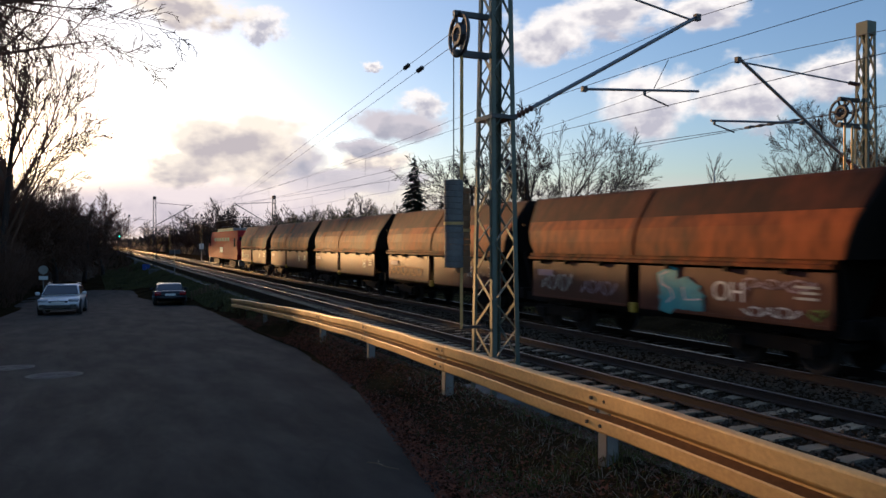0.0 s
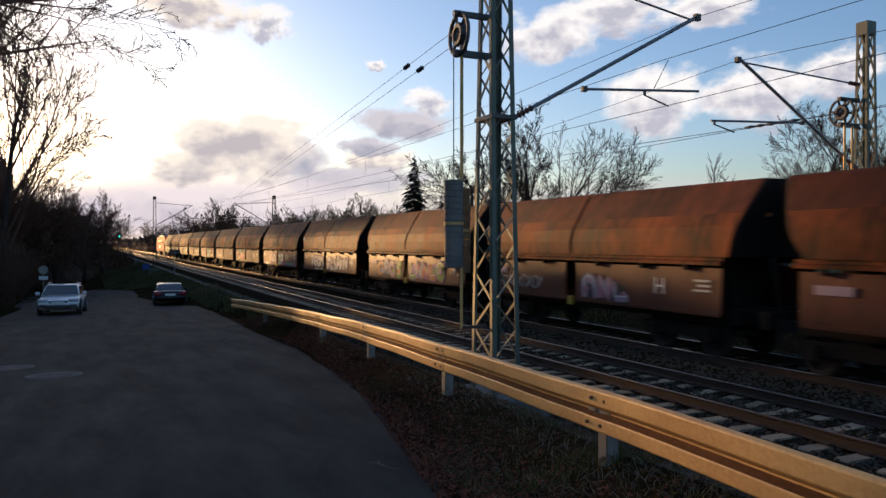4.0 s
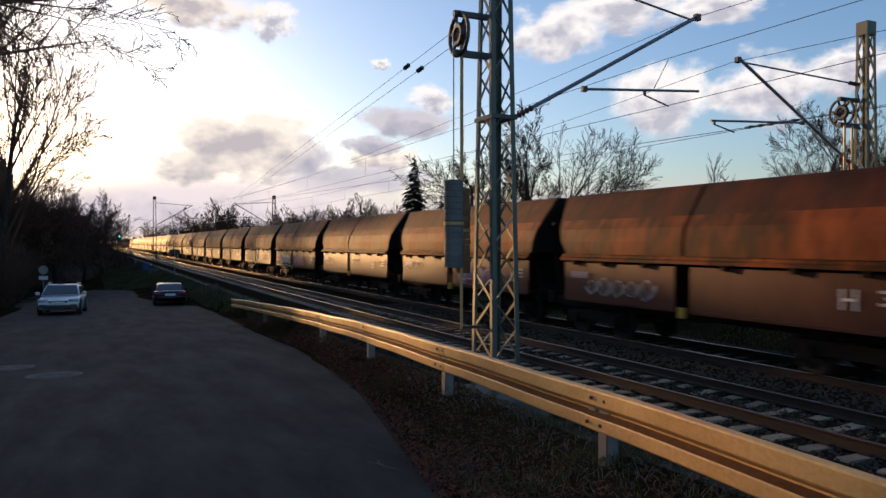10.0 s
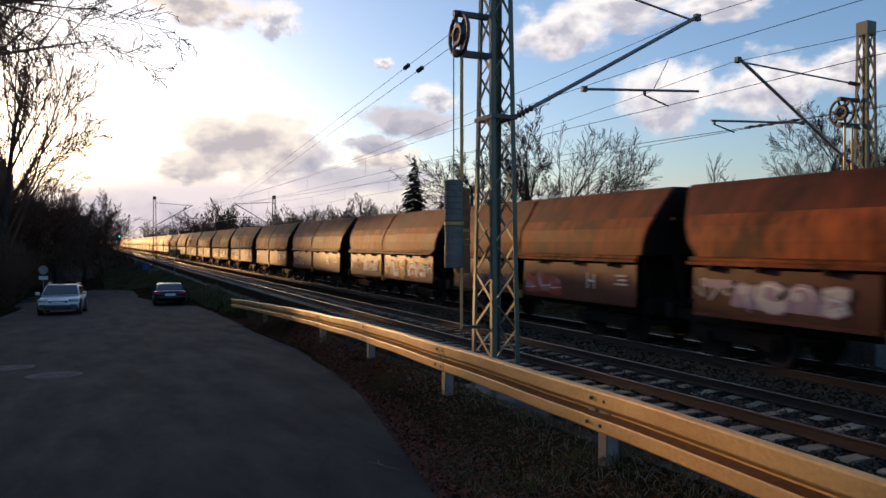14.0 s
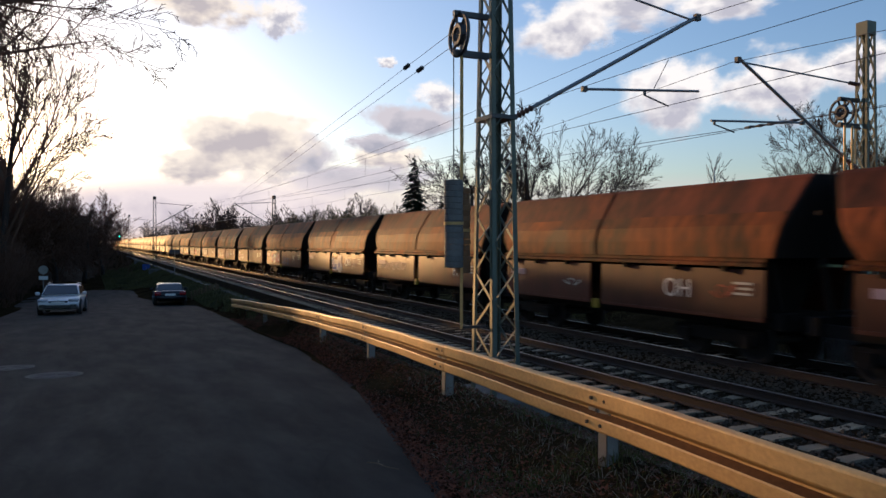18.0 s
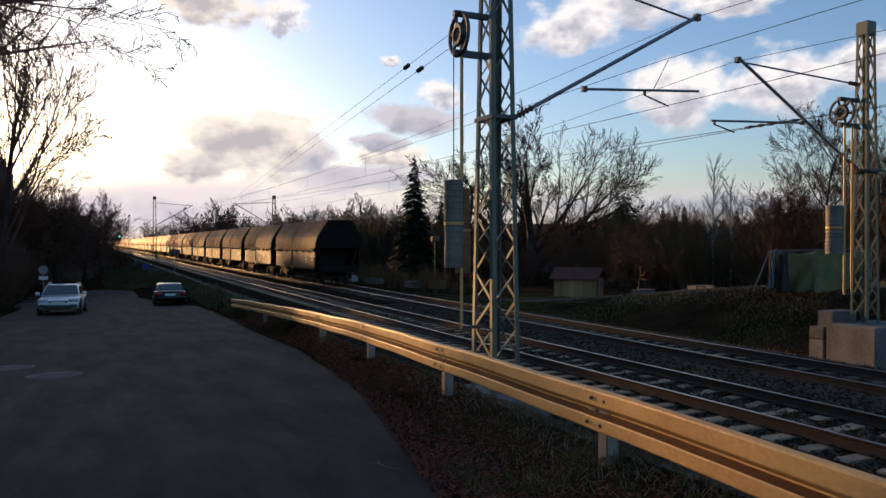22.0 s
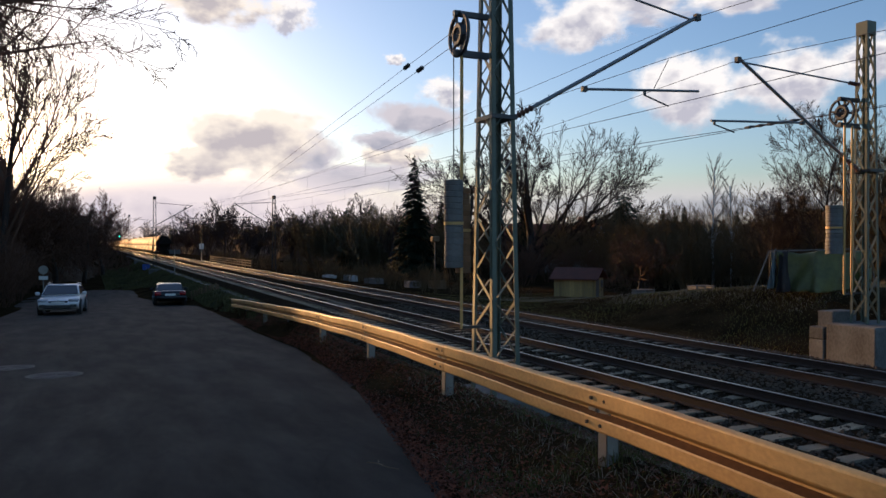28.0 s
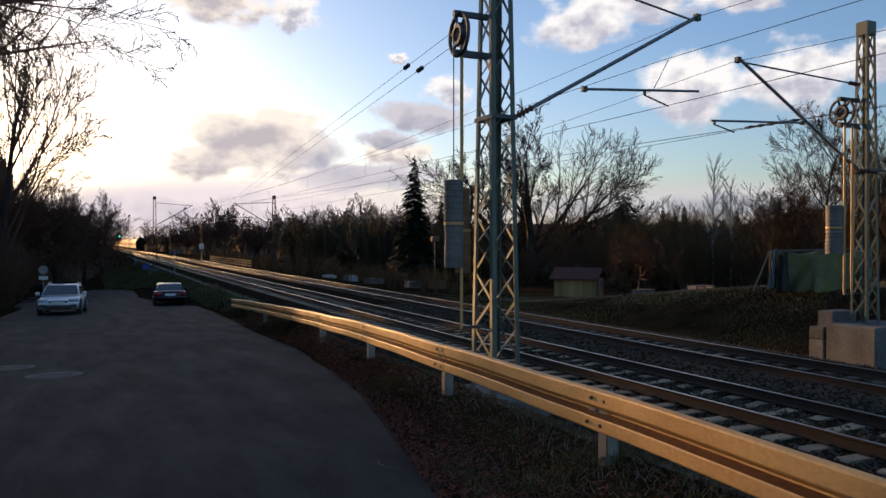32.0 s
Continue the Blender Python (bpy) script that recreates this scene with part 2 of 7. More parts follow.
def box(bm, x0, x1, y0, y1, z0, z1, bev=0.0, m=None):
    r = bmesh.ops.create_cube(bm, size=1, matrix=Matrix.Translation(((x0 + x1) / 2, (y0 + y1) / 2, (z0 + z1) / 2)) @ Matrix.Diagonal((x1 - x0, y1 - y0, z1 - z0, 1)))
    vs = r["verts"]
    if bev:
        es = list({e for v in vs for e in v.link_edges})
        r2 = bmesh.ops.bevel(bm, geom=es, offset=bev, segments=1, affect='EDGES')
        vs = list({v for f in r2["faces"] for v in f.verts} | {v for v in vs if v.is_valid})
    if m is not None:
        bmesh.ops.transform(bm, matrix=m, verts=vs)
    return bm


def boxed(*a, **k):
    return box(bmesh.new(), *a, **k)


def tube_data(pts, radii, n=6, cap=True):
    """Vertices and faces of a tapered tube along pts."""
    pts = [Vector(p) for p in pts]
    if not hasattr(radii, "__len__"):
        radii = [radii] * len(pts)
    vs, fs = [], []
    side = None
    for i, p in enumerate(pts):
        d = (pts[min(i + 1, len(pts) - 1)] - pts[max(i - 1, 0)]).normalized()
        if side is None:
            side = d.cross(Vector((0, 0, 1)) if abs(d.z) < 0.9 else Vector((1, 0, 0))).normalized()
        side = (side - d * side.dot(d)).normalized()
        up = d.cross(side)
        for k in range(n):
            a = 2 * math.pi * k / n
            vs.append(p + (side * math.cos(a) + up * math.sin(a)) * radii[i])
        if i:
            b = (i - 1) * n
            for k in range(n):
                fs.append((b + k, b + (k + 1) % n, b + n + (k + 1) % n, b + n + k))
    if cap:
        fs.append(tuple(range(n - 1, -1, -1)))
        fs.append(tuple(range(len(vs) - n, len(vs))))
    return vs, fs


class Heap:
    """Gathers vertices and faces for one mesh."""
    def __init__(self):
        self.v, self.f = [], []

    def add(self, vs, fs):
        b = len(self.v)
        self.v.extend(vs)
        self.f.extend(tuple(i + b for i in f) for f in fs)
        return self

    def tube(self, pts, radii, n=6, cap=True):
        return self.add(*tube_data(pts, radii, n, cap))

    def block(self, x0, x1, y0, y1, z0, z1):
        v = [(x, y, z) for z in (z0, z1) for y in (y0, y1) for x in (x0, x1)]
        return self.add([Vector(p) for p in v], [(0, 2, 3, 1), (4, 5, 7, 6), (0, 1, 5, 4), (2, 6, 7, 3), (0, 4, 6, 2), (1, 3, 7, 5)])

    def bar(self, a, b, w, h):
        """A rectangular bar from a to b, w wide and h thick."""
        a, b = Vector(a), Vector(b)
        d = (b - a).normalized()
        s = d.cross(Vector((0, 0, 1)) if abs(d.z) < 0.95 else Vector((0, 1, 0))).normalized()
        u = d.cross(s)
        vs = [p + s * i * w / 2 + u * j * h / 2 for p in (a, b) for i, j in ((-1, -1), (1, -1), (1, 1), (-1, 1))]
        return self.add(vs, [(3, 2, 1, 0), (4, 5, 6, 7), (0, 1, 5, 4), (1, 2, 6, 5), (2, 3, 7, 6), (3, 0, 4, 7)])

    def extrude(self, prof, y0, y1, cap=True):
        """Profile of (x, z) drawn along y."""
        n = len(prof)
        vs = [Vector((x, y, z)) for y in (y0, y1) for x, z in prof]
        fs = [(k, (k + 1) % n, n + (k + 1) % n, n + k) for k in range(n)]
        if cap:
            fs += [tuple(range(n - 1, -1, -1)), tuple(range(n, 2 * n))]
        return self.add(vs, fs)

    def mesh(self, name, material, smooth=False):
        return mesh(name, self.v, self.f, material, smooth)

    def put(self, name, material, parent=None, label="", smooth=False, m=None):
        return put(name, self.mesh(name, material, smooth), parent, label, m)


def cyl(bm, r, depth, m, n=20, r2=None):
    bmesh.ops.create_cone(bm, cap_ends=True, segments=n, radius1=r, radius2=r if r2 is None else r2, depth=depth, matrix=m)
    return bm


def smooth01(v, a, b):
    t = np.clip((v - a) / (b - a), 0, 1)
    return t * t * (3 - 2 * t)


# ---- ground ----
def road_z(y):
    return 0.97 - 0.0405 * np.clip(y, -15, 62)


def rail_line(y):
    """Where the crash barrier runs."""
    return 2.93 + 0.098 * y


def ground_z(x, y):
    x, y = np.asarray(x, float), np.asarray(y, float)
    near = road_z(y)
    x0 = np.where(y < 22, np.clip(rail_line(y) + 0.45, 2.0, 5.2), 5.2 - 2.7 * smooth01(y, 22, 50))
    bed = near + (-0.55 - near) * smooth01(x, x0, x0 + np.clip(7.2 - x0, 1.6, 5))
    # shoulder of the embankment, level with the cable trough
    bed = bed + 0.36 * smooth01(y, 24, 36) * smooth01(x, 4.9, 6.5) * (1 - smooth01(x, 7.1, 7.7))
    far = 1.12 - 2.02 * smooth01(y, 16, 42)
    lift = smooth01(x, 17.6, 23.0)
    # low berm under the crash barrier
    mid = np.clip(np.minimum(rail_line(y), 4.1 + 0.052 * (y - 12)), 2.0, 5.2)
    berm = (0.27 + 0.30 * smooth01(y, 13, 21)) * np.exp(-((x - mid - 0.13 - 0.04 * smooth01(y, 13, 21)) / (0.44 - 0.16 * smooth01(y, 13, 21))) ** 2) * (1 - smooth01(y, 33, 40))
    return bed + (far + 0.55) * lift + berm


# right-hand edge of the asphalt: y, x
road_edge = [(-14, 1.5), (0, 1.7), (4.9, 2.3), (7.0, 2.74), (9.9, 3.36), (14.3, 3.92), (22.6, 4.34), (36.7, 4.90), (45, 5.1), (58, 5.0), (67, 4.6), (71, 3.8), (73, 1.0)]

GX = np.unique(np.concatenate([-np.geomspace(12, 3000, 26), np.arange(-12, 32, 0.5), np.geomspace(32, 3000, 26)]))
GY = np.unique(np.concatenate([-np.geomspace(6, 1500, 16), np.arange(-6, 64, 0.6), np.geomspace(64, 4200, 40)]))
gxx, gyy = np.meshgrid(GX, GY)
gzz = ground_z(gxx, gyy)
near_mask = (np.abs(gxx) < 60) & (gyy < 120)
bumps = np.array([noise.noise(Vector((a * 0.9, b * 0.9, 0))) * 0.05 + noise.noise(Vector((a * 0.25, b * 0.25, 3))) * 0.09 for a, b in zip(gxx.ravel(), gyy.ravel())]).reshape(gxx.shape)
onroad = (gxx < np.interp(gyy, [p[0] for p in road_edge], [p[1] for p in road_edge]) + 0.1) & (gxx > -3.3) & (gyy < 72)
trackbed = (gxx > 6.2) & (gxx < 17.6)
gzz = gzz + np.where(near_mask & ~onroad & ~trackbed, bumps, 0) - np.where(onroad, 0.07, 0)
NXg = len(GX)
gv = np.stack([gxx.ravel(), gyy.ravel(), gzz.ravel()], 1)
gf = [(j * NXg + i, j * NXg + i + 1, (j + 1) * NXg + i + 1, (j + 1) * NXg + i) for j in range(len(GY) - 1) for i in range(NXg - 1)]
ground = put("ground", mesh("ground", gv, gf, SOIL, True))
tagged(ground, "dark brown bare soil with thin winter grass", "ground", kind="structure")

# the asphalt of the lane and turning place
rys = np.arange(-14, 73.1, 0.5)
rxr = np.interp(rys, [p[0] for p in road_edge], [p[1] for p in road_edge])
rxr = rxr + np.array([noise.noise(Vector((y * 0.8, 5, 0))) * 0.12 for y in rys])
rxl = np.interp(rys, [-14, 20, 35, 44, 50, 64, 70, 73], [-4.0, -3.6, -3.4, -3.2, -4.0, -4.4, -3.2, 0.6])
rv, rf = [], []
NR = 25
for y, a, b in zip(rys, rxl, rxr):
    for k in range(NR):
        x = a + (b - a) * k / (NR - 1)
        rv.append((x, y, float(road_z(y)) + 0.012 + 0.02 * noise.noise(Vector((x * 0.3, y * 0.3, 9)))))
for j in range(len(rys) - 1):
    for k in range(NR - 1):
        rf.append((j * NR + k, j * NR + k + 1, (j + 1) * NR + k + 1, (j + 1) * NR + k))
road = put("road", mesh("road", rv, rf, ASPHALT, True))
tagged(road, "worn dark grey asphalt lane with patches and cracks", "road", kind="structure")

# ballast bed under both tracks
T1, T2 = 9.98, 13.74
bxs = [6.3, 6.9, 7.5, 7.9] + list(np.arange(8.2, 15.6, 0.35)) + [15.8, 16.2, 16.8, 17.4]
bzs = np.interp(bxs, [6.3, 7.7, 11.1, 11.4, 12.3, 12.75, 13.0, 16.0, 17.4], [-0.62, -0.205, -0.21, -0.18, -0.165, -0.175, -0.205, -0.205, -0.62])
bys = np.unique(np.concatenate([np.arange(-60, 0, 3), np.arange(0, 40, 0.4), np.arange(40, 120, 3), np.geomspace(120, 1500, 30)]))
bv = [(x, y, z + (0.025 * noise.noise(Vector((x * 2.5, y * 2.5, 1))) if 0 < y < 42 else 0)) for y in bys for x, z in zip(bxs, bzs)]
NB = len(bxs)
bf = [(j * NB + k, j * NB + k + 1, (j + 1) * NB + k + 1, (j + 1) * NB + k) for j in range(len(bys) - 1) for k in range(NB - 1)]
ballast = put("ballast", mesh("ballast", bv, bf, GRAVEL, True))
tagged(ballast, "brown-grey crushed stone ballast bed under the tracks", "ballast", kind="structure")


# ---- tracks ----
def rail_heap(y0, y1):
    foot = [(-0.075, -0.172), (0.075, -0.172), (0.075, -0.160), (0.012, -0.135), (0.009, -0.05), (0.033, -0.036), (0.036, -0.012), (0.030, -0.004), (-0.030, -0.004), (-0.036, -0.012), (-0.033, -0.036), (-0.009, -0.05), (-0.012, -0.135), (-0.075, -0.160)]
    return Heap().extrude(foot, y0, y1)


rail_me = rail_heap(-80, 1400).mesh("rail", RAIL_RUST)
head_me = Heap().extrude([(-0.027, -0.005), (0.027, -0.005), (0.024, 0.0), (-0.024, 0.0)], -80, 1400).mesh("running_surface", RAIL_HEAD)
sl_prof = [(-1.3, -0.02), (-1.25, 0.0), (-0.55, -0.005), (-0.35, -0.03), (0.35, -0.03), (0.55, -0.005), (1.25, 0.0), (1.3, -0.02), (1.3, -0.16), (-1.3, -0.16)]


def sleeper_heap(h, cx, cy):
    n = len(sl_prof)
    vs = [Vector((cx + x, cy + s * (0.15 if z < -0.1 else 0.105), z - 0.176)) for s in (-1, 1) for x, z in sl_prof]
    h.add(vs, [(k, (k + 1) % n, n + (k + 1) % n, n + k) for k in range(n)] + [tuple(range(n - 1, -1, -1)), tuple(range(n, 2 * n))])
    return h


sleeper_me = sleeper_heap(Heap(), 0, 0).mesh("sleeper", SLEEPER)
sleeper_old_me = sleeper_heap(Heap(), 0, 0).mesh("sleeper", SLEEPER_OLD)
clip_h = Heap()
for gx in (-0.75, 0.75):
    for s in (-1, 1):
        clip_h.block(gx + s * 0.09 - 0.035, gx + s * 0.09 + 0.035, -0.08, 0.08, -0.176, -0.145)
clip_me = clip_h.mesh("rail_clip", RAIL_RUST)
tracks = []
for cx, lab in ((T1, "railway track of rusty rails on pale concrete sleepers"), (T2, "railway track with worn rails on concrete sleepers")):
    tr = empty("railway_track", pose(cx, 0, 0), lab, "railway track", "tracks of the line", "structure")
    for s in (-0.753, 0.753):
        r = put("rail", rail_me, tr, "", pose(s, 0, 0))
        put("running_surface", head_me, r, "bright worn steel running surface")
    rest = Heap()
    for k in range(-60, 500):
        y = k * 0.6 + (0.57 if cx == T2 else 0.085)
        if 2 < y < 74:
            put("sleeper", sleeper_old_me if cx == T2 else sleeper_me, tr, "", pose(0, y + random.uniform(-0.02, 0.02), random.uniform(-0.008, 0.004), 0, 0, random.uniform(-0.6, 0.6)))
        else:
            sleeper_heap(rest, 0, y)
    tagged(rest.put("far_sleepers", SLEEPER, tr), kind="stuff")
    clips = Heap()
    for k in range(4, 60):
        y = k * 0.6 + (0.57 if cx == T2 else 0.085)
        clips.add([v + Vector((0, y, 0)) for v in clip_h.v], clip_h.f)
    tagged(clips.put("rail_clips", RAIL_RUST, tr), kind="stuff")
    tracks.append(tr)


# ---- crash barrier along the lane ----
def rail_at(y):
    return float(np.interp(y, [-6, 2.2, 7.93, 11.78, 17, 26, 37, 66], [2.35, 3.15, 3.71, 4.08, 4.41, 4.81, 5.3, 5.62])), float(np.interp(y, [-6, 2.2, 4.3, 7.93, 11.78, 17, 26, 30, 34], [1.72, 1.58, 1.545, 1.435, 1.30, 1.08, 0.66, 0.44, -0.02]))


W_PROF = [(-0.045, 0.0), (-0.062, -0.004), (-0.076, -0.012), (-0.081, -0.022), (-0.081, -0.112), (-0.074, -0.124), (-0.040, -0.150), (-0.030, -0.158), (-0.030, -0.170), (-0.040, -0.178), (-0.074, -0.202), (-0.081, -0.212), (-0.081, -0.288), (-0.076, -0.298), (-0.062, -0.306), (-0.045, -0.310)]


def w_beam(y0, y1, lift=0.0):
    h = Heap()
    ys = np.linspace(y0, y1, 9)
    rows, n = [], len(W_PROF)
    for off in (0.0, 0.004):
        for y in ys:
            x, z = rail_at(y)
            for px, pz in W_PROF:
                rows.append(Vector((x + px * 1.05 + off - lift, y, z + pz + 0.004 * math.sin(y * 2.1))))
    m = len(ys) * n
    fs = []
    for j in range(len(ys) - 1):
        for k in range(n - 1):
            a = j * n + k
            fs.append((a, a + 1, a + n + 1, a + n))
            fs.append((m + a, m + a + n, m + a + n + 1, m + a + 1))
    for k in range(n - 1):
        fs.append((k, m + k, m + k + 1, k + 1))
        e = (len(ys) - 1) * n + k
        fs.append((e, e + 1, m + e + 1, m + e))
    for j in range(len(ys) - 1):
        for k in (0, n - 1):
            a = j * n + k
            fs.append((a, a + n, m + a + n, m + a))
    return h.add(rows, fs)


barrier = empty("crash_barrier", pose(0, 0, 0), "galvanised steel crash barrier with streaks of rust beside the lane", "crash barrier")
splices = [-2.9, 0.8, 4.5, 7.95, 11.6, 15.2, 18.9, 22.6, 26.3, 29.9]
for k in range(len(splices) - 1):
    beam = w_beam(splices[k] - 0.16, splices[k + 1] + 0.16, 0.006 * (k % 2)).put("beam", GALV_SUNLIT, barrier)
    beam.data.materials.append(BEAM_GROOVE)
    for f in beam.data.polygons[:2 * 8 * (len(W_PROF) - 1)]:       # two face rows of the groove get the darker brown
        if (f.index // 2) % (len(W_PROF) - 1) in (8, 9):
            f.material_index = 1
for y in splices:
    x, z = rail_at(y)
    h = Heap()
    # sigma post
    for (xa, ya, xb, yb) in ((-0.03, -0.05, -0.03, 0.05), (-0.03, 0.05, 0.07, 0.05), (-0.03, -0.05, 0.07, -0.05), (0.07, 0.05, 0.07, 0.02), (0.07, -0.05, 0.07, -0.02)):
        h.block(x + min(xa, xb) - 0.003, x + max(xa, xb) + 0.003, y + min(ya, yb) - 0.003, y + max(ya, yb) + 0.003, z - 1.25, z - 0.02)
    h.put("post", GALV_OLD, barrier)
    for dy in (-0.11, 0.05):
        for pz, px in ((-0.068, -0.081), (-0.250, -0.081), (-0.164, -0.030)):
            b = bmesh.new()
            cyl(b, 0.014 if pz != -0.164 else 0.016, 0.016, pose(x + px * 1.05 - 0.012, y + dy + (0.05 if pz < -0.2 else 0), z + pz, 0, 90, 0), 8)
            part("bolt", b, STEEL_DARK, barrier)
    pl = Heap().block(x - 0.046, x - 0.036, y - 0.17, y + 0.15, z - 0.176, z - 0.152)
    pl.put("splice_plate", GALV_OLD, barrier)


# ---- catenary masts ----
def lattice_mast(m, height, wx0, wx1, wy0, wy1, label, leg=0.09, cells=11, material=None):
    """A riveted lattice mast, wx by wy wide at foot and head; origin at the foot."""
    material = material or MAST_GREEN
    t = empty("catenary_mast", m, label, "catenary mast", "masts of the overhead line")

    def w(z):
        f = min(1, z / height)
        return (wx0 + (wx1 - wx0) * f) / 2, (wy0 + (wy1 - wy0) * f) / 2
    for sx in (-1, 1):
        for sy in (-1, 1):
            h = Heap()
            for flat in (0, 1):
                vs = []
                for z in (0, height):
                    hx, hy = w(z)
                    if flat == 0:
                        q = [(sx * hx, sy * hy), (sx * (hx - leg), sy * hy), (sx * (hx - leg), sy * (hy - 0.012)), (sx * hx, sy * (hy - 0.012))]
                    else:
                        q = [(sx * hx, sy * hy), (sx * hx, sy * (hy - leg)), (sx * (hx - 0.012), sy * (hy - leg)), (sx * (hx - 0.012), sy * hy)]
                    vs += [Vector((a, b, z)) for a, b in q]
                h.add(vs, [(0, 1, 5, 4), (1, 2, 6, 5), (2, 3, 7, 6), (3, 0, 4, 7), (4, 5, 6, 7), (3, 2, 1, 0)])
            h.put("corner_leg", material, t)
    dz = (height - 0.35) / cells
    for k in range(cells):
        z0, z1 = 0.15 + k * dz, 0.15 + (k + 1) * dz
        for sx in (-1, 1):
            for zz0, zz1, a, b in ((z0, (z0 + z1) / 2, 1, -1), ((z0 + z1) / 2, z1, -1, 1)):
                ha, hb = w(zz0), w(zz1)
                Heap().bar((sx * (ha[0] - 0.016), a * (ha[1] - 0.05), zz0), (sx * (hb[0] - 0.016), b * (hb[1] - 0.05), zz1), 0.012, 0.055).put("diagonal_brace", material, t)
        for sy in (-1, 1):
            for zz0, zz1, a, b in ((z0, (z0 + z1) / 2, 1, -1), ((z0 + z1) / 2, z1, -1, 1)):
                ha, hb = w(zz0), w(zz1)
                Heap().bar((a * (ha[0] - 0.05), sy * (ha[1] - 0.016), zz0), (b * (hb[0] - 0.05), sy * (hb[1] - 0.016), zz1), 0.055, 0.012).put("diagonal_brace", material, t)
    hx, hy = w(height)
    head = bmesh.new()
    box(head, -hx - 0.015, hx + 0.015, -hy - 0.015, hy + 0.015, height - 0.32, height + 0.02, 0.008)
    part("head_plate", head, material, t)
    return t


def foundation(x, y, sx, sy, z0, z1, label):
    f = boxed(-sx / 2, sx / 2, -sy / 2, sy / 2, 0, z1 - z0, 0.03)
    ob = part("concrete_foundation", f, CONCRETE, None, "", m=pose(x, y, z0))
    return tagged(ob, label, "foundation")


M1X, M1Y, M2X, M2Y = 6.52, 11.9, 17.85, 13.1
foundation(M1X, M1Y, 1.25, 1.7, -0.7, -0.05, "weathered concrete foundation of a mast, half buried")
mast_a = lattice_mast(pose(M1X, M1Y, -0.06), 8.3, 0.56, 0.40, 0.82, 0.40, "tall green painted steel lattice mast with wheel and arm", 0.088, 8)
foundation(17.95, 12.87, 1.9, 1.36, -0.7, 0.55, "large pale concrete foundation block under a mast")
mast_b = lattice_mast(pose(M2X, M2Y, 0.55), 7.6, 0.48, 0.30, 0.48, 0.30, "olive green steel lattice mast on a concrete block", 0.068, 7)
for bx, by, bz, sx, sy, sz in ((17.14, 13.84, -0.45, 0.28, 0.44, 0.55), (17.14, 13.84, 0.104, 0.28, 0.44, 0.32), (17.76, 13.82, -0.45, 0.9, 0.46, 1.27)):
    tagged(part("concrete_block", boxed(-sx / 2, sx / 2, -sy / 2, sy / 2, 0, sz, 0.025), CONCRETE, m=pose(bx, by, bz)), "grey precast concrete block stacked beside the mast foundation", "concrete block", "stacked concrete blocks")


def insulator(h, a, b, r=0.05, n=6):
    a, b = Vector(a), Vector(b)
    pts, rad = [], []
    for k in range(n * 2 + 1):
        pts.append(a.lerp(b, k / (n * 2)))
        rad.append(r if k % 2 else r * 0.5)
    h.tube(pts, rad, 8)
    return h


def arm_set(mast, y, foot, tip, tie_mast, tie_tip, reg_a, reg_b, steady_a, steady_b, strut=None):
    """A cantilever with tie, registration tube and steady arm; places are x, z in the plane of the mast; parented to the mast."""
    o = mast.matrix_basis.translation

    def p(q):
        return Vector((q[0] - o.x, y - o.y, q[1] - o.z))
    arm = empty("cantilever", pose(0, 0, 0), "", "")
    arm.parent = mast
    for k in ("label", "category"):
        if k in arm:
            del arm[k]
    foot, tip, tie_mast, tie_tip, reg_a, reg_b, steady_a, steady_b = map(p, (foot, tip, tie_mast, tie_tip, reg_a, reg_b, steady_a, steady_b))
    f2 = foot.lerp(tip, 0.11)
    Heap().tube([f2, tip], 0.038, 8).put("arm_tube", STEEL_GREY, arm)
    insulator(Heap(), foot, f2, 0.065, 6).put("insulator", INSULATOR, arm)
    t2 = tie_mast.lerp(tie_tip, 0.10)
    Heap().tube([t2, tie_tip], 0.022, 8).put("tie_tube", STEEL_GREY, arm)
    insulator(Heap(), tie_mast, t2, 0.055, 5).put("insulator", INSULATOR, arm)
    Heap().tube([reg_a, reg_b], 0.026, 8).put("registration_tube", STEEL_GREY, arm)
    h = Heap().tube([steady_a, steady_a.lerp(steady_b, 0.9), steady_b], 0.016, 6)
    h.tube([steady_a + Vector((0, 0, 0.10)), steady_a], 0.03, 6)
    h.put("steady_arm", STEEL_DARK, arm)
    clamp = Heap()
    clamp.block(tip.x - 0.10, tip.x + 0.02, tip.y - 0.05, tip.y + 0.05, tip.z - 0.10, tip.z + 0.03)
    clamp.block(reg_a.x - 0.05, reg_a.x + 0.05, reg_a.y - 0.04, reg_a.y + 0.04, reg_a.z - 0.05, reg_a.z + 0.05)
    clamp.put("clamp", STEEL_DARK, arm)
    Heap().block(-0.25, 0.25, -0.33, 0.33, foot.z - 0.035, foot.z + 0.035).put("bracket", STEEL_DARK, arm)
    return arm


arm_set(mast_a, M1Y, (6.80, 4.78), (11.2, 7.18), (6.75, 7.75), (11.0, 7.08), (8.41, 5.47), (11.2, 5.66), (9.83, 5.47), (10.42, 5.30))
arm_set(mast_b, M2Y, (17.6, 4.40), (13.55, 6.82), (17.6, 6.57), (13.75, 6.74), (15.6, 5.48), (12.7, 5.34), (12.8, 5.26), (13.4, 5.12))


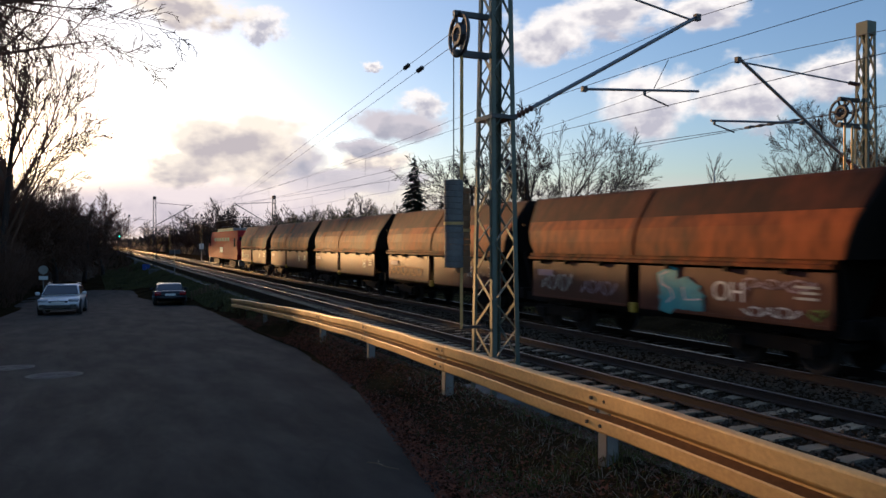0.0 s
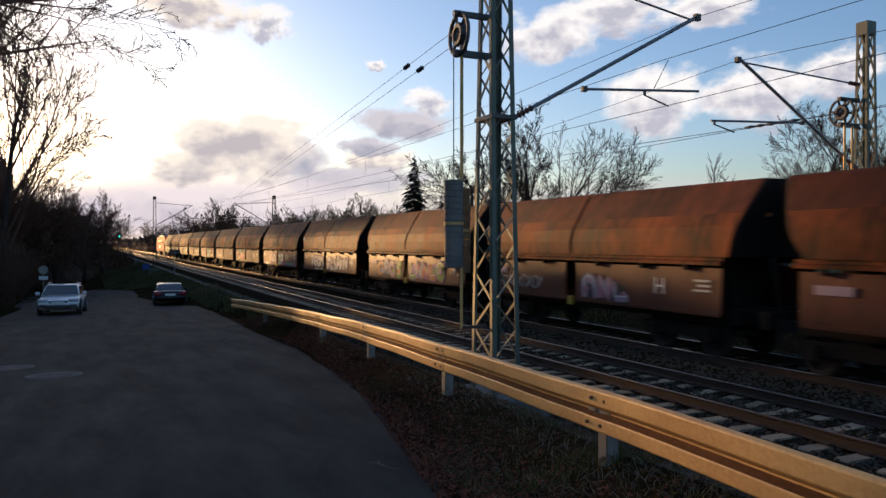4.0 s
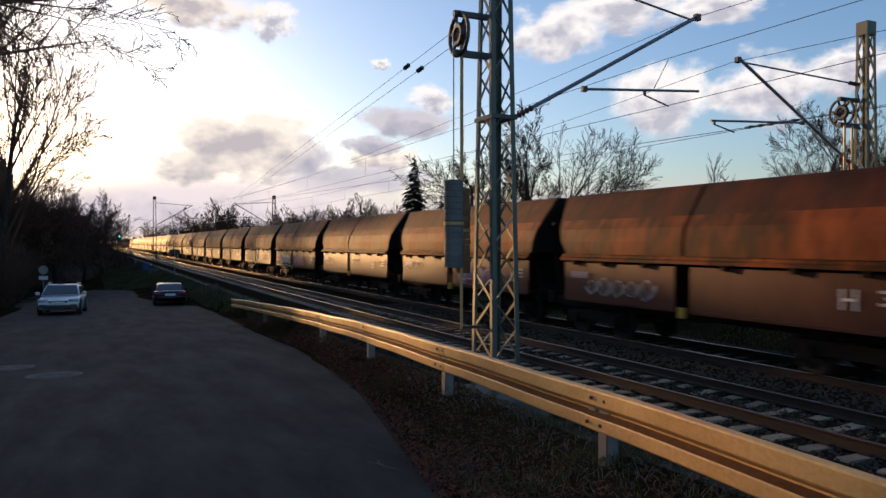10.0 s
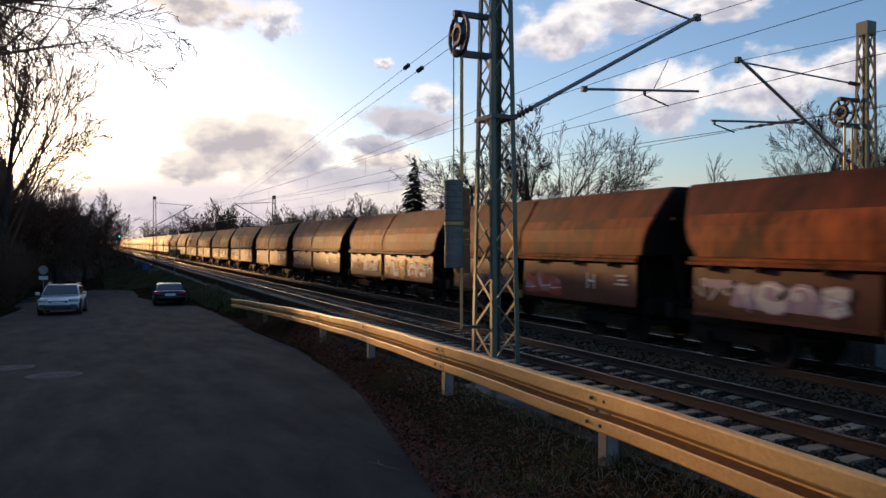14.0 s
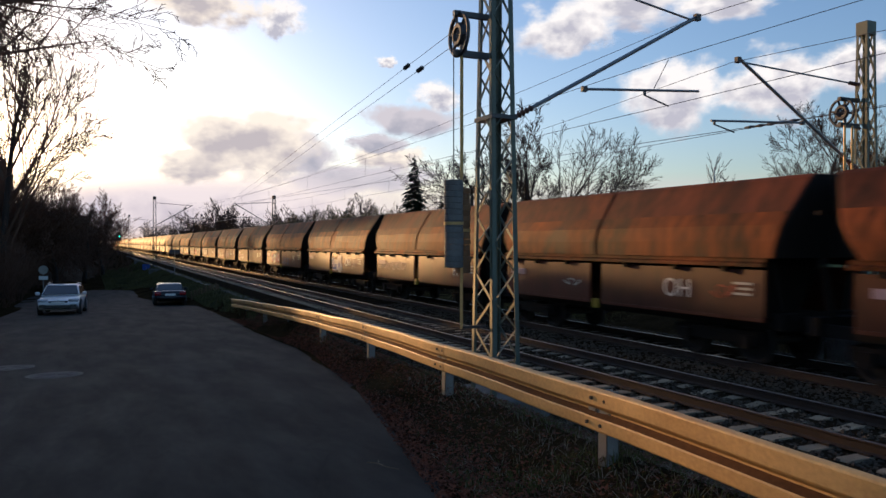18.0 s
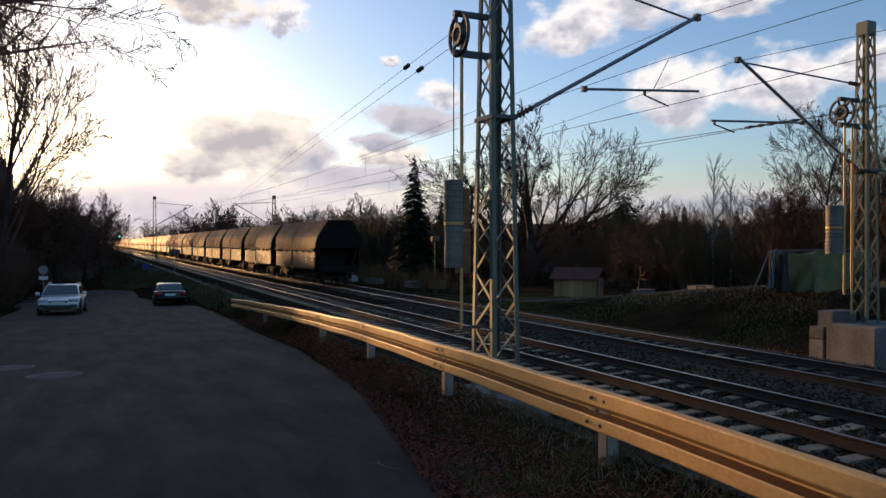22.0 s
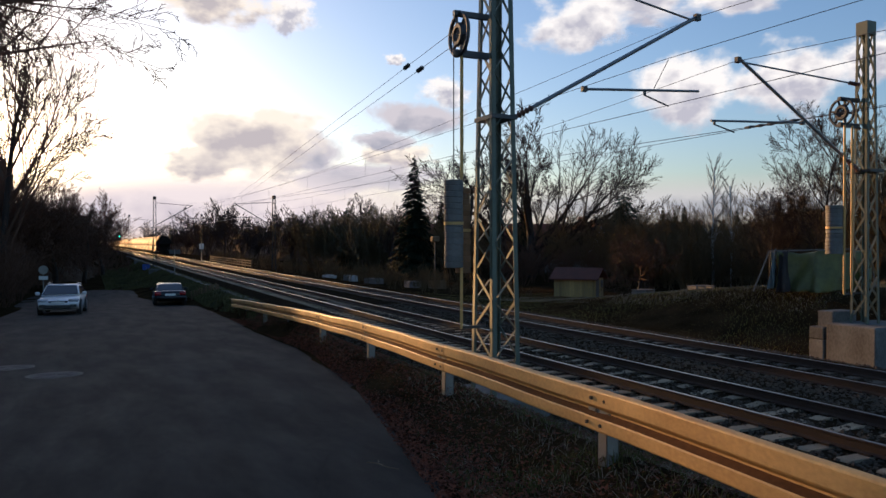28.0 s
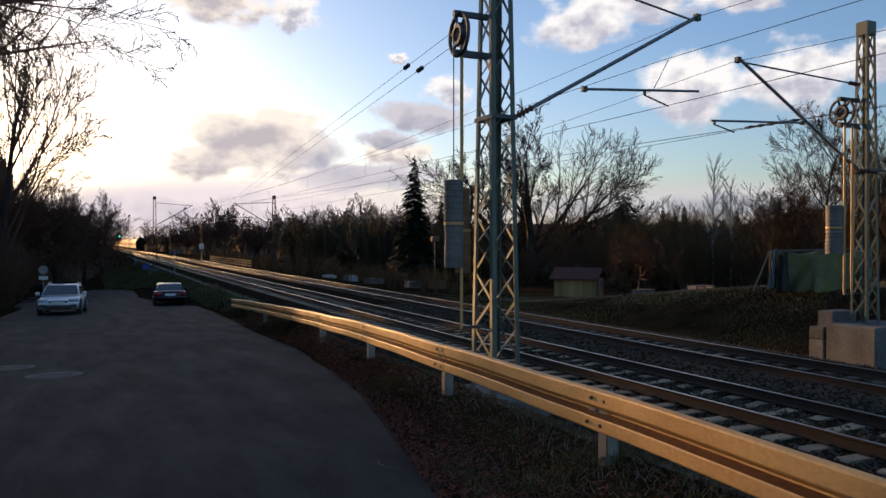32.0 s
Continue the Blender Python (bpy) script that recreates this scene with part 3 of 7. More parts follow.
def tension_gear(mast, wx, wheel, stacks, rods, wheel_r=0.36):
    """The tensioning wheel and its weights, in the mast's own space."""
    o = mast.matrix_basis.translation
    x, y, z = wheel
    x, y, z = x - o.x, y - o.y, z - o.z
    gear = bmesh.new()
    for rr, w in ((wheel_r, 0.035), (wheel_r * 0.42, 0.06)):
        ring = Heap()
        pts = [(x + 0.0, y + rr * math.cos(a), z + rr * math.sin(a)) for a in np.linspace(0, 2 * math.pi, 25)]
        ring.tube(pts, w, 6, False)
        me = ring.mesh("r", STEEL_DARK)
        gear.from_mesh(me)
    whl = part("tension_wheel", gear, STEEL_DARK, mast, "dark spoked steel tensioning wheel")
    for k in range(6):
        a = k * math.pi / 3 + 0.2
        Heap().tube([(x, y, z), (x, y + wheel_r * math.cos(a), z + wheel_r * math.sin(a))], 0.028, 5).put("spoke", STEEL_DARK, whl)
    inner = -0.15 if x < 0 else -0.2
    Heap().bar((x - 0.1, y, z + wheel_r), (inner, y, z + wheel_r), 0.09, 0.09).put("wheel_bracket", STEEL_DARK, mast)
    Heap().bar((x - 0.1, y, z - wheel_r * 0.9), (inner, y, z - wheel_r * 0.9), 0.09, 0.11).put("wheel_bracket", STEEL_DARK, mast)
    Heap().bar((x + 0.12, y, z + wheel_r), (x + 0.12, y, z - wheel_r), 0.05, 0.05).put("wheel_bracket", STEEL_DARK, mast)
    for sx_, sy_, z0, z1, r, material, lab in stacks:
        st = Heap().tube([(sx_ - o.x, sy_ - o.y, z1 - o.z), (sx_ - o.x, sy_ - o.y, z[0] if hasattr(z, "__len__") else z)], 0.010, 5).put("weight_rope", WIRE, mast)
        n = int((z1 - z0) / 0.101)
        b0 = bmesh.new()
        cyl(b0, r, 0.098, Matrix.Identity(4), 22)
        bmesh.ops.bevel(b0, geom=list(b0.edges), offset=0.008, segments=1, affect='EDGES')
        me = bpy.data.meshes.new("weight_disc")
        b0.to_mesh(me)
        b0.free()
        me.materials.append(material)
        grp = empty("weight_stack", pose(0, 0, 0), lab, "")
        grp.parent = mast
        for k in range(n):
            put("weight_disc", me, grp, "", pose(sx_ - o.x + random.uniform(-0.006, 0.006), sy_ - o.y + random.uniform(-0.006, 0.006), z0 - o.z + 0.101 * (k + 0.5)))
        zb = z0 + (z1 - z0) * 0.5
        b1 = bmesh.new()
        cyl(b1, r + 0.006, 0.05, pose(sx_ - o.x, sy_ - o.y, zb - o.z), 22)
        part("band", b1, GALV_SUNLIT, grp, "bright steel band")
    for rx_, ry_, z0, z1 in rods:
        rod = Heap().tube([(rx_ - o.x, ry_ - o.y, z0 - o.z), (rx_ - o.x, ry_ - o.y, z1 - o.z)], 0.028, 8)
        rod.put("guide_rod", GALV_SUNLIT, mast, "galvanised guide rod")
        Heap().bar((rx_ - o.x, ry_ - o.y, z0 - o.z + 0.02), (0.2 * (-1 if rx_ < o.x else 1), 0, z0 - o.z + 0.02), 0.05, 0.05).put("rod_bracket", STEEL_DARK, mast)
        Heap().bar((rx_ - o.x, ry_ - o.y, z1 - o.z - 0.02), (0.2 * (-1 if rx_ < o.x else 1), 0, z1 - o.z - 0.02), 0.05, 0.05).put("rod_bracket", STEEL_DARK, mast)


tension_gear(mast_a, 0, (5.80, 11.9, 6.19), [(5.70, 11.9, 2.16, 3.69, 0.165, WEIGHT, "stack of grey cast weights"), (6.05, 12.25, 2.05, 3.57, 0.135, WEIGHT_SUNLIT, "stack of cast weights in a sunlit brown")], [(5.83, 11.86, 1.10, 5.85)])
tension_gear(mast_b, 0, (17.1, 13.2, 5.85), [(16.85, 13.2, 2.31, 3.62, 0.20, WEIGHT, "stack of grey cast weights")], [(16.95, 13.0, 1.30, 5.5), (17.22, 13.0, 1.30, 5.5)], 0.34)


# ---- far masts ----
def far_mast(x, y, h, side, label):
    """A slimmer mast with its cantilever; side: +1 reaches to larger x."""
    t = lattice_mast(pose(x, y, -0.3), h, 0.42, 0.30, 0.46, 0.30, label, 0.05, 9, MAST_FAR)
    cx = x + side * 3.7
    Heap().tube([(side * 0.2, 0, h - 3.2), (side * 4.1, 0, h - 0.9)], 0.045, 6).put("arm_tube", MAST_FAR, t)
    Heap().tube([(side * 0.2, 0, h - 0.7), (side * 4.0, 0, h - 0.95)], 0.03, 6).put("tie_tube", MAST_FAR, t)
    Heap().tube([(side * 1.6, 0, h - 2.4), (side * 4.4, 0, h - 2.35)], 0.03, 6).put("registration_tube", MAST_FAR, t)
    return t


for yy, yf in ((92, 81.6), (154, 139.9), (218, 198), (282, 258), (350, 320)):
    far_mast(6.6, yy, 8.1, 1, "distant steel lattice catenary mast beside the line")
    far_mast(17.8, yf, 7.9, -1, "distant slim catenary mast beside the line")


# ---- overhead wires ----
def span(h, a, b, sag, r, n=12):
    a, b = Vector(a), Vector(b)
    pts = []
    for k in range(n + 1):
        f = k / n
        p = a.lerp(b, f)
        p.z -= sag * 4 * f * (1 - f)
        pts.append(p)
    h.tube(pts, r, 4, False)
    return pts


def catenary(cx, supports, label, z_m, z_c, sag):
    t = empty("overhead_line", pose(cx, 0, 0), label, "overhead line", "overhead lines")
    for k in range(len(supports) - 1):
        (xa, ya), (xb, yb) = supports[k], supports[k + 1]
        rr = 0.0065 if ya < 60 else 0.011
        span_h = Heap()
        span(span_h, (xa, ya, z_m), (xb, yb, z_m), sag, rr, 16)
        span_h.put("messenger_wire", WIRE, t)
        ch = Heap()
        ch.tube([(xa, ya, z_c), (xb, yb, z_c)], rr, 4, False)
        ch.put("contact_wire", WIRE, t)
        n = 9
        for j in range(1, n):
            f = j / n
            x, y = xa + (xb - xa) * f, ya + (yb - ya) * f
            zt = z_m - sag * 4 * f * (1 - f)
            if y < 170:
                Heap().tube([(x, y, zt), (x + 0.02, y + 0.12, z_c)], 0.005 if y < 60 else 0.010, 4).put("dropper", WIRE, t)
    return t


catenary(T1, [(-0.3, -62), (0.42, 11.9), (-0.35, 92), (0.35, 154), (-0.3, 218), (0.3, 282), (0, 350), (0, 900)], "sagging copper catenary and contact wire over the near track", 6.24, 5.31, 0.30)
catenary(T2, [(0.3, -60), (-0.32, 13.2), (0.35, 81.6), (-0.35, 139.9), (0.3, 198), (-0.3, 258), (0, 320), (0, 900)], "sagging copper catenary and contact wire over the far track", 6.74, 5.16, 1.0)

# the second carrying wire over the near track, slung from the arm tips
t = empty("carrying_wire", pose(0, 0, 0), "long sagging carrying wire slung from arm to arm", "wires", "overhead lines")
for (xa, ya), (xb, yb) in (((10.4, -62), (11.08, 11.9)), ((11.08, 11.9), (10.3, 92)), ((10.3, 92), (10.6, 154)), ((10.6, 154), (10.3, 218))):
    h = Heap()
    span(h, (xa, ya, 7.13), (xb, yb, 7.13), 0.95, 0.0065 if ya < 60 else 0.011, 16)
    h.put("wire", WIRE, t)
# hanger struts of the registration tubes
t = empty("registration_hanger", pose(0, 0, 0), "thin steel hanger above a registration tube", "hanger")
Heap().tube([(10.05, 11.9, 5.60), (10.42, 11.9, 6.22)], 0.008, 5).put("rod", STEEL_DARK, t)
# anchor wires from the tensioning wheels, and the insulators in them
t = empty("anchor_wires", pose(0, 0, 0), "two thin anchor wires with insulators running along the line", "wires", "overhead lines")
for z0, z1, x1, k in ((6.30, 6.55, 10.7, 0.055), (6.05, 6.15, 10.7, 0.035)):
    a, b = Vector((5.80, 12.2, z0)), Vector((x1, 60, z1))
    h = Heap()
    h.tube([a, b, b + (b - a) * 0.9 + Vector((0, 0, -0.3))], 0.0065, 4, False)
    h.put("wire", WIRE, t)
    p, q = a.lerp(b, k), a.lerp(b, k + 0.008)
    insulator(Heap(), p, q, 0.05, 3).put("insulator", STEEL_DARK, t)
t = empty("anchor_wires", pose(0, 0, 0), "thin anchor wire with insulators from the far mast", "wires", "overhead lines")
a, b = Vector((17.05, 13.1, 5.82)), Vector((12.9, 62, 6.1))
Heap().tube([a, b, b + (b - a) * 0.6], 0.009, 4, False).put("wire", WIRE, t)
insulator(Heap(), a.lerp(b, 0.025), a.lerp(b, 0.06), 0.05, 5).put("insulator", STEEL_DARK, t)
a, b = Vector((17.05, 13.1, 5.82)), Vector((21.0, -30, 6.1))
Heap().tube([a, b], 0.009, 4, False).put("wire", WIRE, t)


# ---- freight wagons ----
PITCH, BODY = 12.40, 11.4
UP_PROF = [(-1.50, 2.28), (-1.475, 2.62), (-1.39, 2.95), (-1.24, 3.22), (-0.80, 3.90), (-0.72, 3.97), (0.72, 3.97), (0.80, 3.90), (1.24, 3.22), (1.39, 2.95), (1.475, 2.62), (1.50, 2.28)]
HB = BODY / 2


LETTERS = {}


def letters(text, size, material, parent, m, name="lettering"):
    if (text, size, material.name) in LETTERS:
        return put(name, LETTERS[text, size, material.name], parent, "", m)
    cu = bpy.data.curves.new(name, 'FONT')
    cu.body, cu.size, cu.extrude = text, size, 0.002
    tmp = new("lettering_source", cu)
    me = bpy.data.meshes.new_from_object(tmp.evaluated_get(bpy.context.evaluated_depsgraph_get()))
    bpy.data.objects.remove(tmp)
    me.materials.clear()
    me.materials.append(material)
    LETTERS[text, size, material.name] = me
    return put(name, me, parent, "", m)


def wagon_meshes():
    d = {}
    h = Heap()
    n = len(UP_PROF)
    ys = [-HB, -HB + 0.03] + list(np.linspace(-HB + 0.3, HB - 0.3, 14)) + [HB - 0.03, HB]
    vs, fs = [], []
    for j, y in enumerate(ys):
        sh = 0.985 if j in (0, len(ys) - 1) else 1.0
        for k, (x, z) in enumerate(UP_PROF):
            dent = 0.012 * noise.noise(Vector((x * 1.3, y * 1.1, z * 1.5)))
            # the leading end slopes back below the shoulder
            up = max(0.0, min(1.0, (z - 2.28) / 1.69))
            if y > 2:
                yy = y - ((1.10 - 1.00 * up ** 0.8) * (y - 2.0) / (HB - 2.0))
            elif y < -2:
                yy = y - ((0.20 + 0.32 * up) * (-2.0 - y) / (HB - 2.0))
            else:
                yy = y
            vs.append(Vector((x * sh * (1 + dent), yy, 2.28 + (z - 2.28) * (1 if sh == 1 else 0.99))))
    roof = []
    for j in range(len(ys) - 1):
        for k in range(n):
            a = j * n + k
            b = j * n + (k + 1) % n
            (roof if 3 <= k <= 7 else fs).append((a, b, b + n, a + n))
    d["upper_body"] = h.add(vs, fs).mesh("upper_body", RUST)
    d["roof"] = Heap().add(vs, roof).mesh("roof", RUST_ROOF)
    # both end walls take the near-black colour as painted shade
    d["end_wall"] = Heap().add([v + Vector((0, 0.004, 0)) for v in vs[:n]] + [v - Vector((0, 0.05, 0)) for v in vs[:n]], [tuple(range(n - 1, -1, -1)), tuple(range(n, 2 * n))] + [(k, (k + 1) % n, n + (k + 1) % n, n + k) for k in range(n)]).mesh("end_wall", UNDER_AND_SHADE)
    m_ = len(vs) - n
    d["front_wall"] = Heap().add([v - Vector((0, 0.004, 0)) for v in vs[m_:]] + [v + Vector((0, 0.05, 0)) for v in vs[m_:]], [tuple(range(n - 1, -1, -1)), tuple(range(n, 2 * n))] + [(k, (k + 1) % n, n + (k + 1) % n, n + k) for k in range(n)]).mesh("end_wall", UNDER_AND_SHADE)
    # seam ribs on the flank
    d["flank_rib"] = Heap().tube([(-1.512, 0, 2.30), (-1.487, 0, 2.62), (-1.402, 0, 2.95), (-1.25, 0, 3.22), (-0.81, 0, 3.91)], 0.012, 4).mesh("flank_rib", RUST)
    h = Heap()
    for s in (-1, 1):
        h.extrude([(s * 1.40, 2.10), (s * 1.56, 2.10), (s * 1.56, 2.17), (s * 1.47, 2.20), (s * 1.47, 2.279), (s * 1.40, 2.279)] if s > 0 else [(s * 1.40, 2.279), (s * 1.47, 2.279), (s * 1.47, 2.20), (s * 1.56, 2.17), (s * 1.56, 2.10), (s * 1.40, 2.10)], -HB, HB - 0.85)
    d["side_sill"] = h.mesh("side_sill", RUST)
    d["bracket"] = Heap().block(-1.54, -1.44, -0.05, 0.05, 1.98, 2.099).mesh("bracket", UNDER_AND_SHADE)
    # discharge doors, each slightly leaning
    for key, ln in (("rear_door", 5.4), ("front_door", 4.5)):
        vs = [Vector((x, y, z)) for y in (-ln / 2, ln / 2) for x, z in ((-1.46, 0.98), (-1.44, 2.04), (-1.39, 2.04), (-1.41, 0.98))]
        d[key] = Heap().add(vs, [(0, 1, 2, 3), (7, 6, 5, 4), (0, 4, 5, 1), (1, 5, 6, 2), (2, 6, 7, 3), (3, 7, 4, 0)]).mesh("discharge_door", RUST_LOW)
        d[key + "_rim"] = Heap().block(-1.475, -1.462, -ln / 2 + 0.03, ln / 2 - 0.03, 0.98, 1.05).mesh("door_rim", RUST_LOW)
    h = Heap()
    h.extrude([(-1.30, 2.27), (-0.35, 0.75), (0.35, 0.75), (1.30, 2.27)], -HB + 0.9, HB - 1.6)
    h.block(-1.05, 1.05, -0.22, 0.22, 0.75, 2.27)
    for s in (-1, 1):
        h.bar((s * 0.9, HB - 0.1, 1.05), (s * 1.2, HB - 0.1, 2.28), 0.10, 0.10)
        h.bar((s * 0.9, -HB + 0.1, 1.05), (s * 1.2, -HB + 0.1, 2.28), 0.10, 0.10)
    d["hopper"] = h.mesh("hopper", UNDER_AND_SHADE)
    h = Heap()
    for s in (-1, 1):
        h.block(s * 1.05 - 0.06, s * 1.05 + 0.06, -HB - 0.1, HB + 0.1, 0.80, 1.04)
        h.block(-1.25, 1.25, s * (HB + 0.1) - 0.12, s * (HB + 0.1) + 0.12, 0.82, 1.16)
    h.block(-0.2, 0.2, -HB, HB, 0.78, 0.98)
    d["underframe"] = h.mesh("underframe", UNDER_AND_SHADE)
    h = Heap()
    for s in (-1, 1):
        h.block(s * 1.0 - 0.05, s * 1.0 + 0.05, -1.25, 1.25, 0.42, 0.70)
        for y in (-0.9, 0.9):
            h.block(s * 1.0 - 0.13, s * 1.0 + 0.13, y - 0.16, y + 0.16, 0.34, 0.62)
    h.block(-1.0, 1.0, -0.25, 0.25, 0.45, 0.75)
    d["bogie"] = h.mesh("bogie", UNDER_AND_SHADE)
    # a wheel turned in one piece: hub, dished web, tread and flange; its face points to -x
    ring = [(-0.09, 0.02), (-0.09, 0.12), (-0.02, 0.14), (0.01, 0.34), (-0.065, 0.37), (-0.065, 0.455), (0.045, 0.465), (0.05, 0.49), (0.08, 0.49), (0.08, 0.37), (0.04, 0.34), (0.04, 0.14), (0.09, 0.12), (0.09, 0.02)]
    seg = 24
    vs = [Vector((x, r * math.cos(2 * math.pi * k / seg), r * math.sin(2 * math.pi * k / seg))) for k in range(seg) for x, r in ring]
    nr = len(ring)
    fs = [(k * nr + j, k * nr + (j + 1) % nr, ((k + 1) % seg) * nr + (j + 1) % nr, ((k + 1) % seg) * nr + j) for k in range(seg) for j in range(nr)]
    d["wheel"] = Heap().add(vs, fs).mesh("wheel", WHEEL)
    b = bmesh.new()
    cyl(b, 0.08, 1.7, pose(0, 0, 0, 0, 90, 0), 10)
    me = bpy.data.meshes.new("axle")
    b.to_mesh(me)
    b.free()
    me.materials.append(WHEEL)
    d["axle"] = me
    b = bmesh.new()
    cyl(b, 0.075, 0.5, pose(0, -0.25, 0, 90, 0, 0), 12)
    cyl(b, 0.22, 0.04, pose(0, -0.5, 0, 90, 0, 0), 20)
    me = bpy.data.meshes.new("buffer")
    b.to_mesh(me)
    b.free()
    me.materials.append(UNDER_AND_SHADE)
    d["buffer"] = me
    h = Heap()
    h.block(-1.50, -1.40, -0.09, 0.09, 0.86, 1.10)
    d["valve_box"] = h.mesh("valve_box", paint("yellow", (0.5, 0.33, 0.03)))
    h = Heap()
    for s in (-1, 1):
        h.tube([(s * 0.75, -HB - 0.02, 2.3), (s * 0.75, -HB - 0.02, 3.85)], 0.03, 4)
    h.block(-1.2, 1.2, -HB - 0.05, -HB + 0.01, 3.12, 3.20)
    d["end_stiffener"] = h.mesh("end_stiffener", UNDER_AND_SHADE)
    return d


WM = wagon_meshes()


def wheels(bogie, y, z):
    put("axle", WM["axle"], bogie, "", pose(0, y, z))
    put("wheel", WM["wheel"], bogie, "", pose(-0.75, y, z))
    put("wheel", WM["wheel"], bogie, "", pose(0.75, y, z, 0, 0, 180))


def wagon_base():
    t = empty("hopper_wagon", pose(T2, 0, 0), "rusty brown bogie hopper wagon with a rounded top", "freight wagon", "wagons of the coal train")
    put("upper_body", WM["upper_body"], t, "rust-streaked rounded flanks")
    put("roof", WM["roof"], t, "dark sooty brown roof")
    put("end_wall", WM["end_wall"], t)
    put("end_wall", WM["front_wall"], t)
    put("flank_rib", WM["flank_rib"], t)
    put("side_sill", WM["side_sill"], t)
    for y in (-4.6, -3.1, -1.3, 1.3, 2.9, 4.2):
        put("bracket", WM["bracket"], t, "", pose(0, y, 0))
    put("hopper", WM["hopper"], t, "sooty dark hopper funnel")
    for y, key in ((-2.95, "rear_door"), (2.5, "front_door")):
        for rz in (0, 180):
            d = put("discharge_door", WM[key], t, "brown painted steel discharge door", pose(0, y, 0, 0, 0, rz))
            put("door_rim", WM[key + "_rim"], d)
    put("underframe", WM["underframe"], t)
    for y in (-3.9, 3.9):
        b = put("bogie", WM["bogie"], t, "", pose(0, y, 0))
        for dy in (-0.9, 0.9):
            wheels(b, dy, 0.46)
    for s, rz in ((-1, 0), (1, 180)):
        for x in (-0.875, 0.875):
            put("buffer", WM["buffer"], t, "", pose(x, s * (HB + 0.1), 1.05, 0, 0, rz))
    put("end_stiffener", WM["end_stiffener"], t)
    put("end_stiffener", WM["end_stiffener"], t, "", pose(0, 0, 0, 0, 0, 180))
    put("valve_box", WM["valve_box"], t, "yellow valve box")
    return t


def blob(cx, cz, w, h, seed, points=14, rough=0.35):
    """A flat sprayed patch in the plane of the doors: a ragged outline of its own."""
    rnd = random.Random(seed)
    vs = []
    for k in range(points):
        a = 2 * math.pi * k / points
        r = 1 - rough * rnd.random()
        vs.append(Vector((0, cx + w / 2 * r * max(-1, min(1, 1.25 * math.cos(a))), cz + h / 2 * r * max(-1, min(1, 1.25 * math.sin(a))))))
    back = [v + Vector((0.004, 0, 0)) for v in vs]
    n = points
    h_ = Heap()
    fs = [tuple(range(n)), tuple(range(2 * n - 1, n - 1, -1))] + [(k, n + k, n + (k + 1) % n, (k + 1) % n) for k in range(n)]
    return h_.add(vs + back, fs)


def stroke(pts, w=0.05):
    """One continuous ribbon through pts in the plane of the doors."""
    h_ = Heap()
    vs, fs = [], []
    for i, p in enumerate(pts):
        a, b = pts[max(i - 1, 0)], pts[min(i + 1, len(pts) - 1)]
        d = math.hypot(b[0] - a[0], b[1] - a[1]) or 1
        ny, nz = -(b[1] - a[1]) / d * w / 2, (b[0] - a[0]) / d * w / 2
        vs += [Vector((0, p[0] + ny, p[1] + nz)), Vector((0, p[0] - ny, p[1] - nz)), Vector((0.004, p[0] - ny, p[1] - nz)), Vector((0.004, p[0] + ny, p[1] + nz))]
        if i:
            q = (i - 1) * 4
            fs += [(q + k, q + (k + 1) % 4, q + 4 + (k + 1) % 4, q + 4 + k) for k in range(4)]
    return h_.add(vs, fs)


TINT = {"teal": (0.06, 0.42, 0.44), "white": (0.82, 0.81, 0.78), "silver": (0.60, 0.58, 0.54), "red": (0.50, 0.07, 0.04), "orange": (0.55, 0.2, 0.04), "purple": (0.24, 0.12, 0.42), "pink": (0.5, 0.2, 0.25), "yellow": (0.72, 0.52, 0.05), "black": (0.015, 0.015, 0.015), "blue": (0.08, 0.14, 0.4), "green": (0.2, 0.32, 0.05), "mauve": (0.38, 0.28, 0.36)}
DOOR_X, FLANK_X = -1.468, -1.50


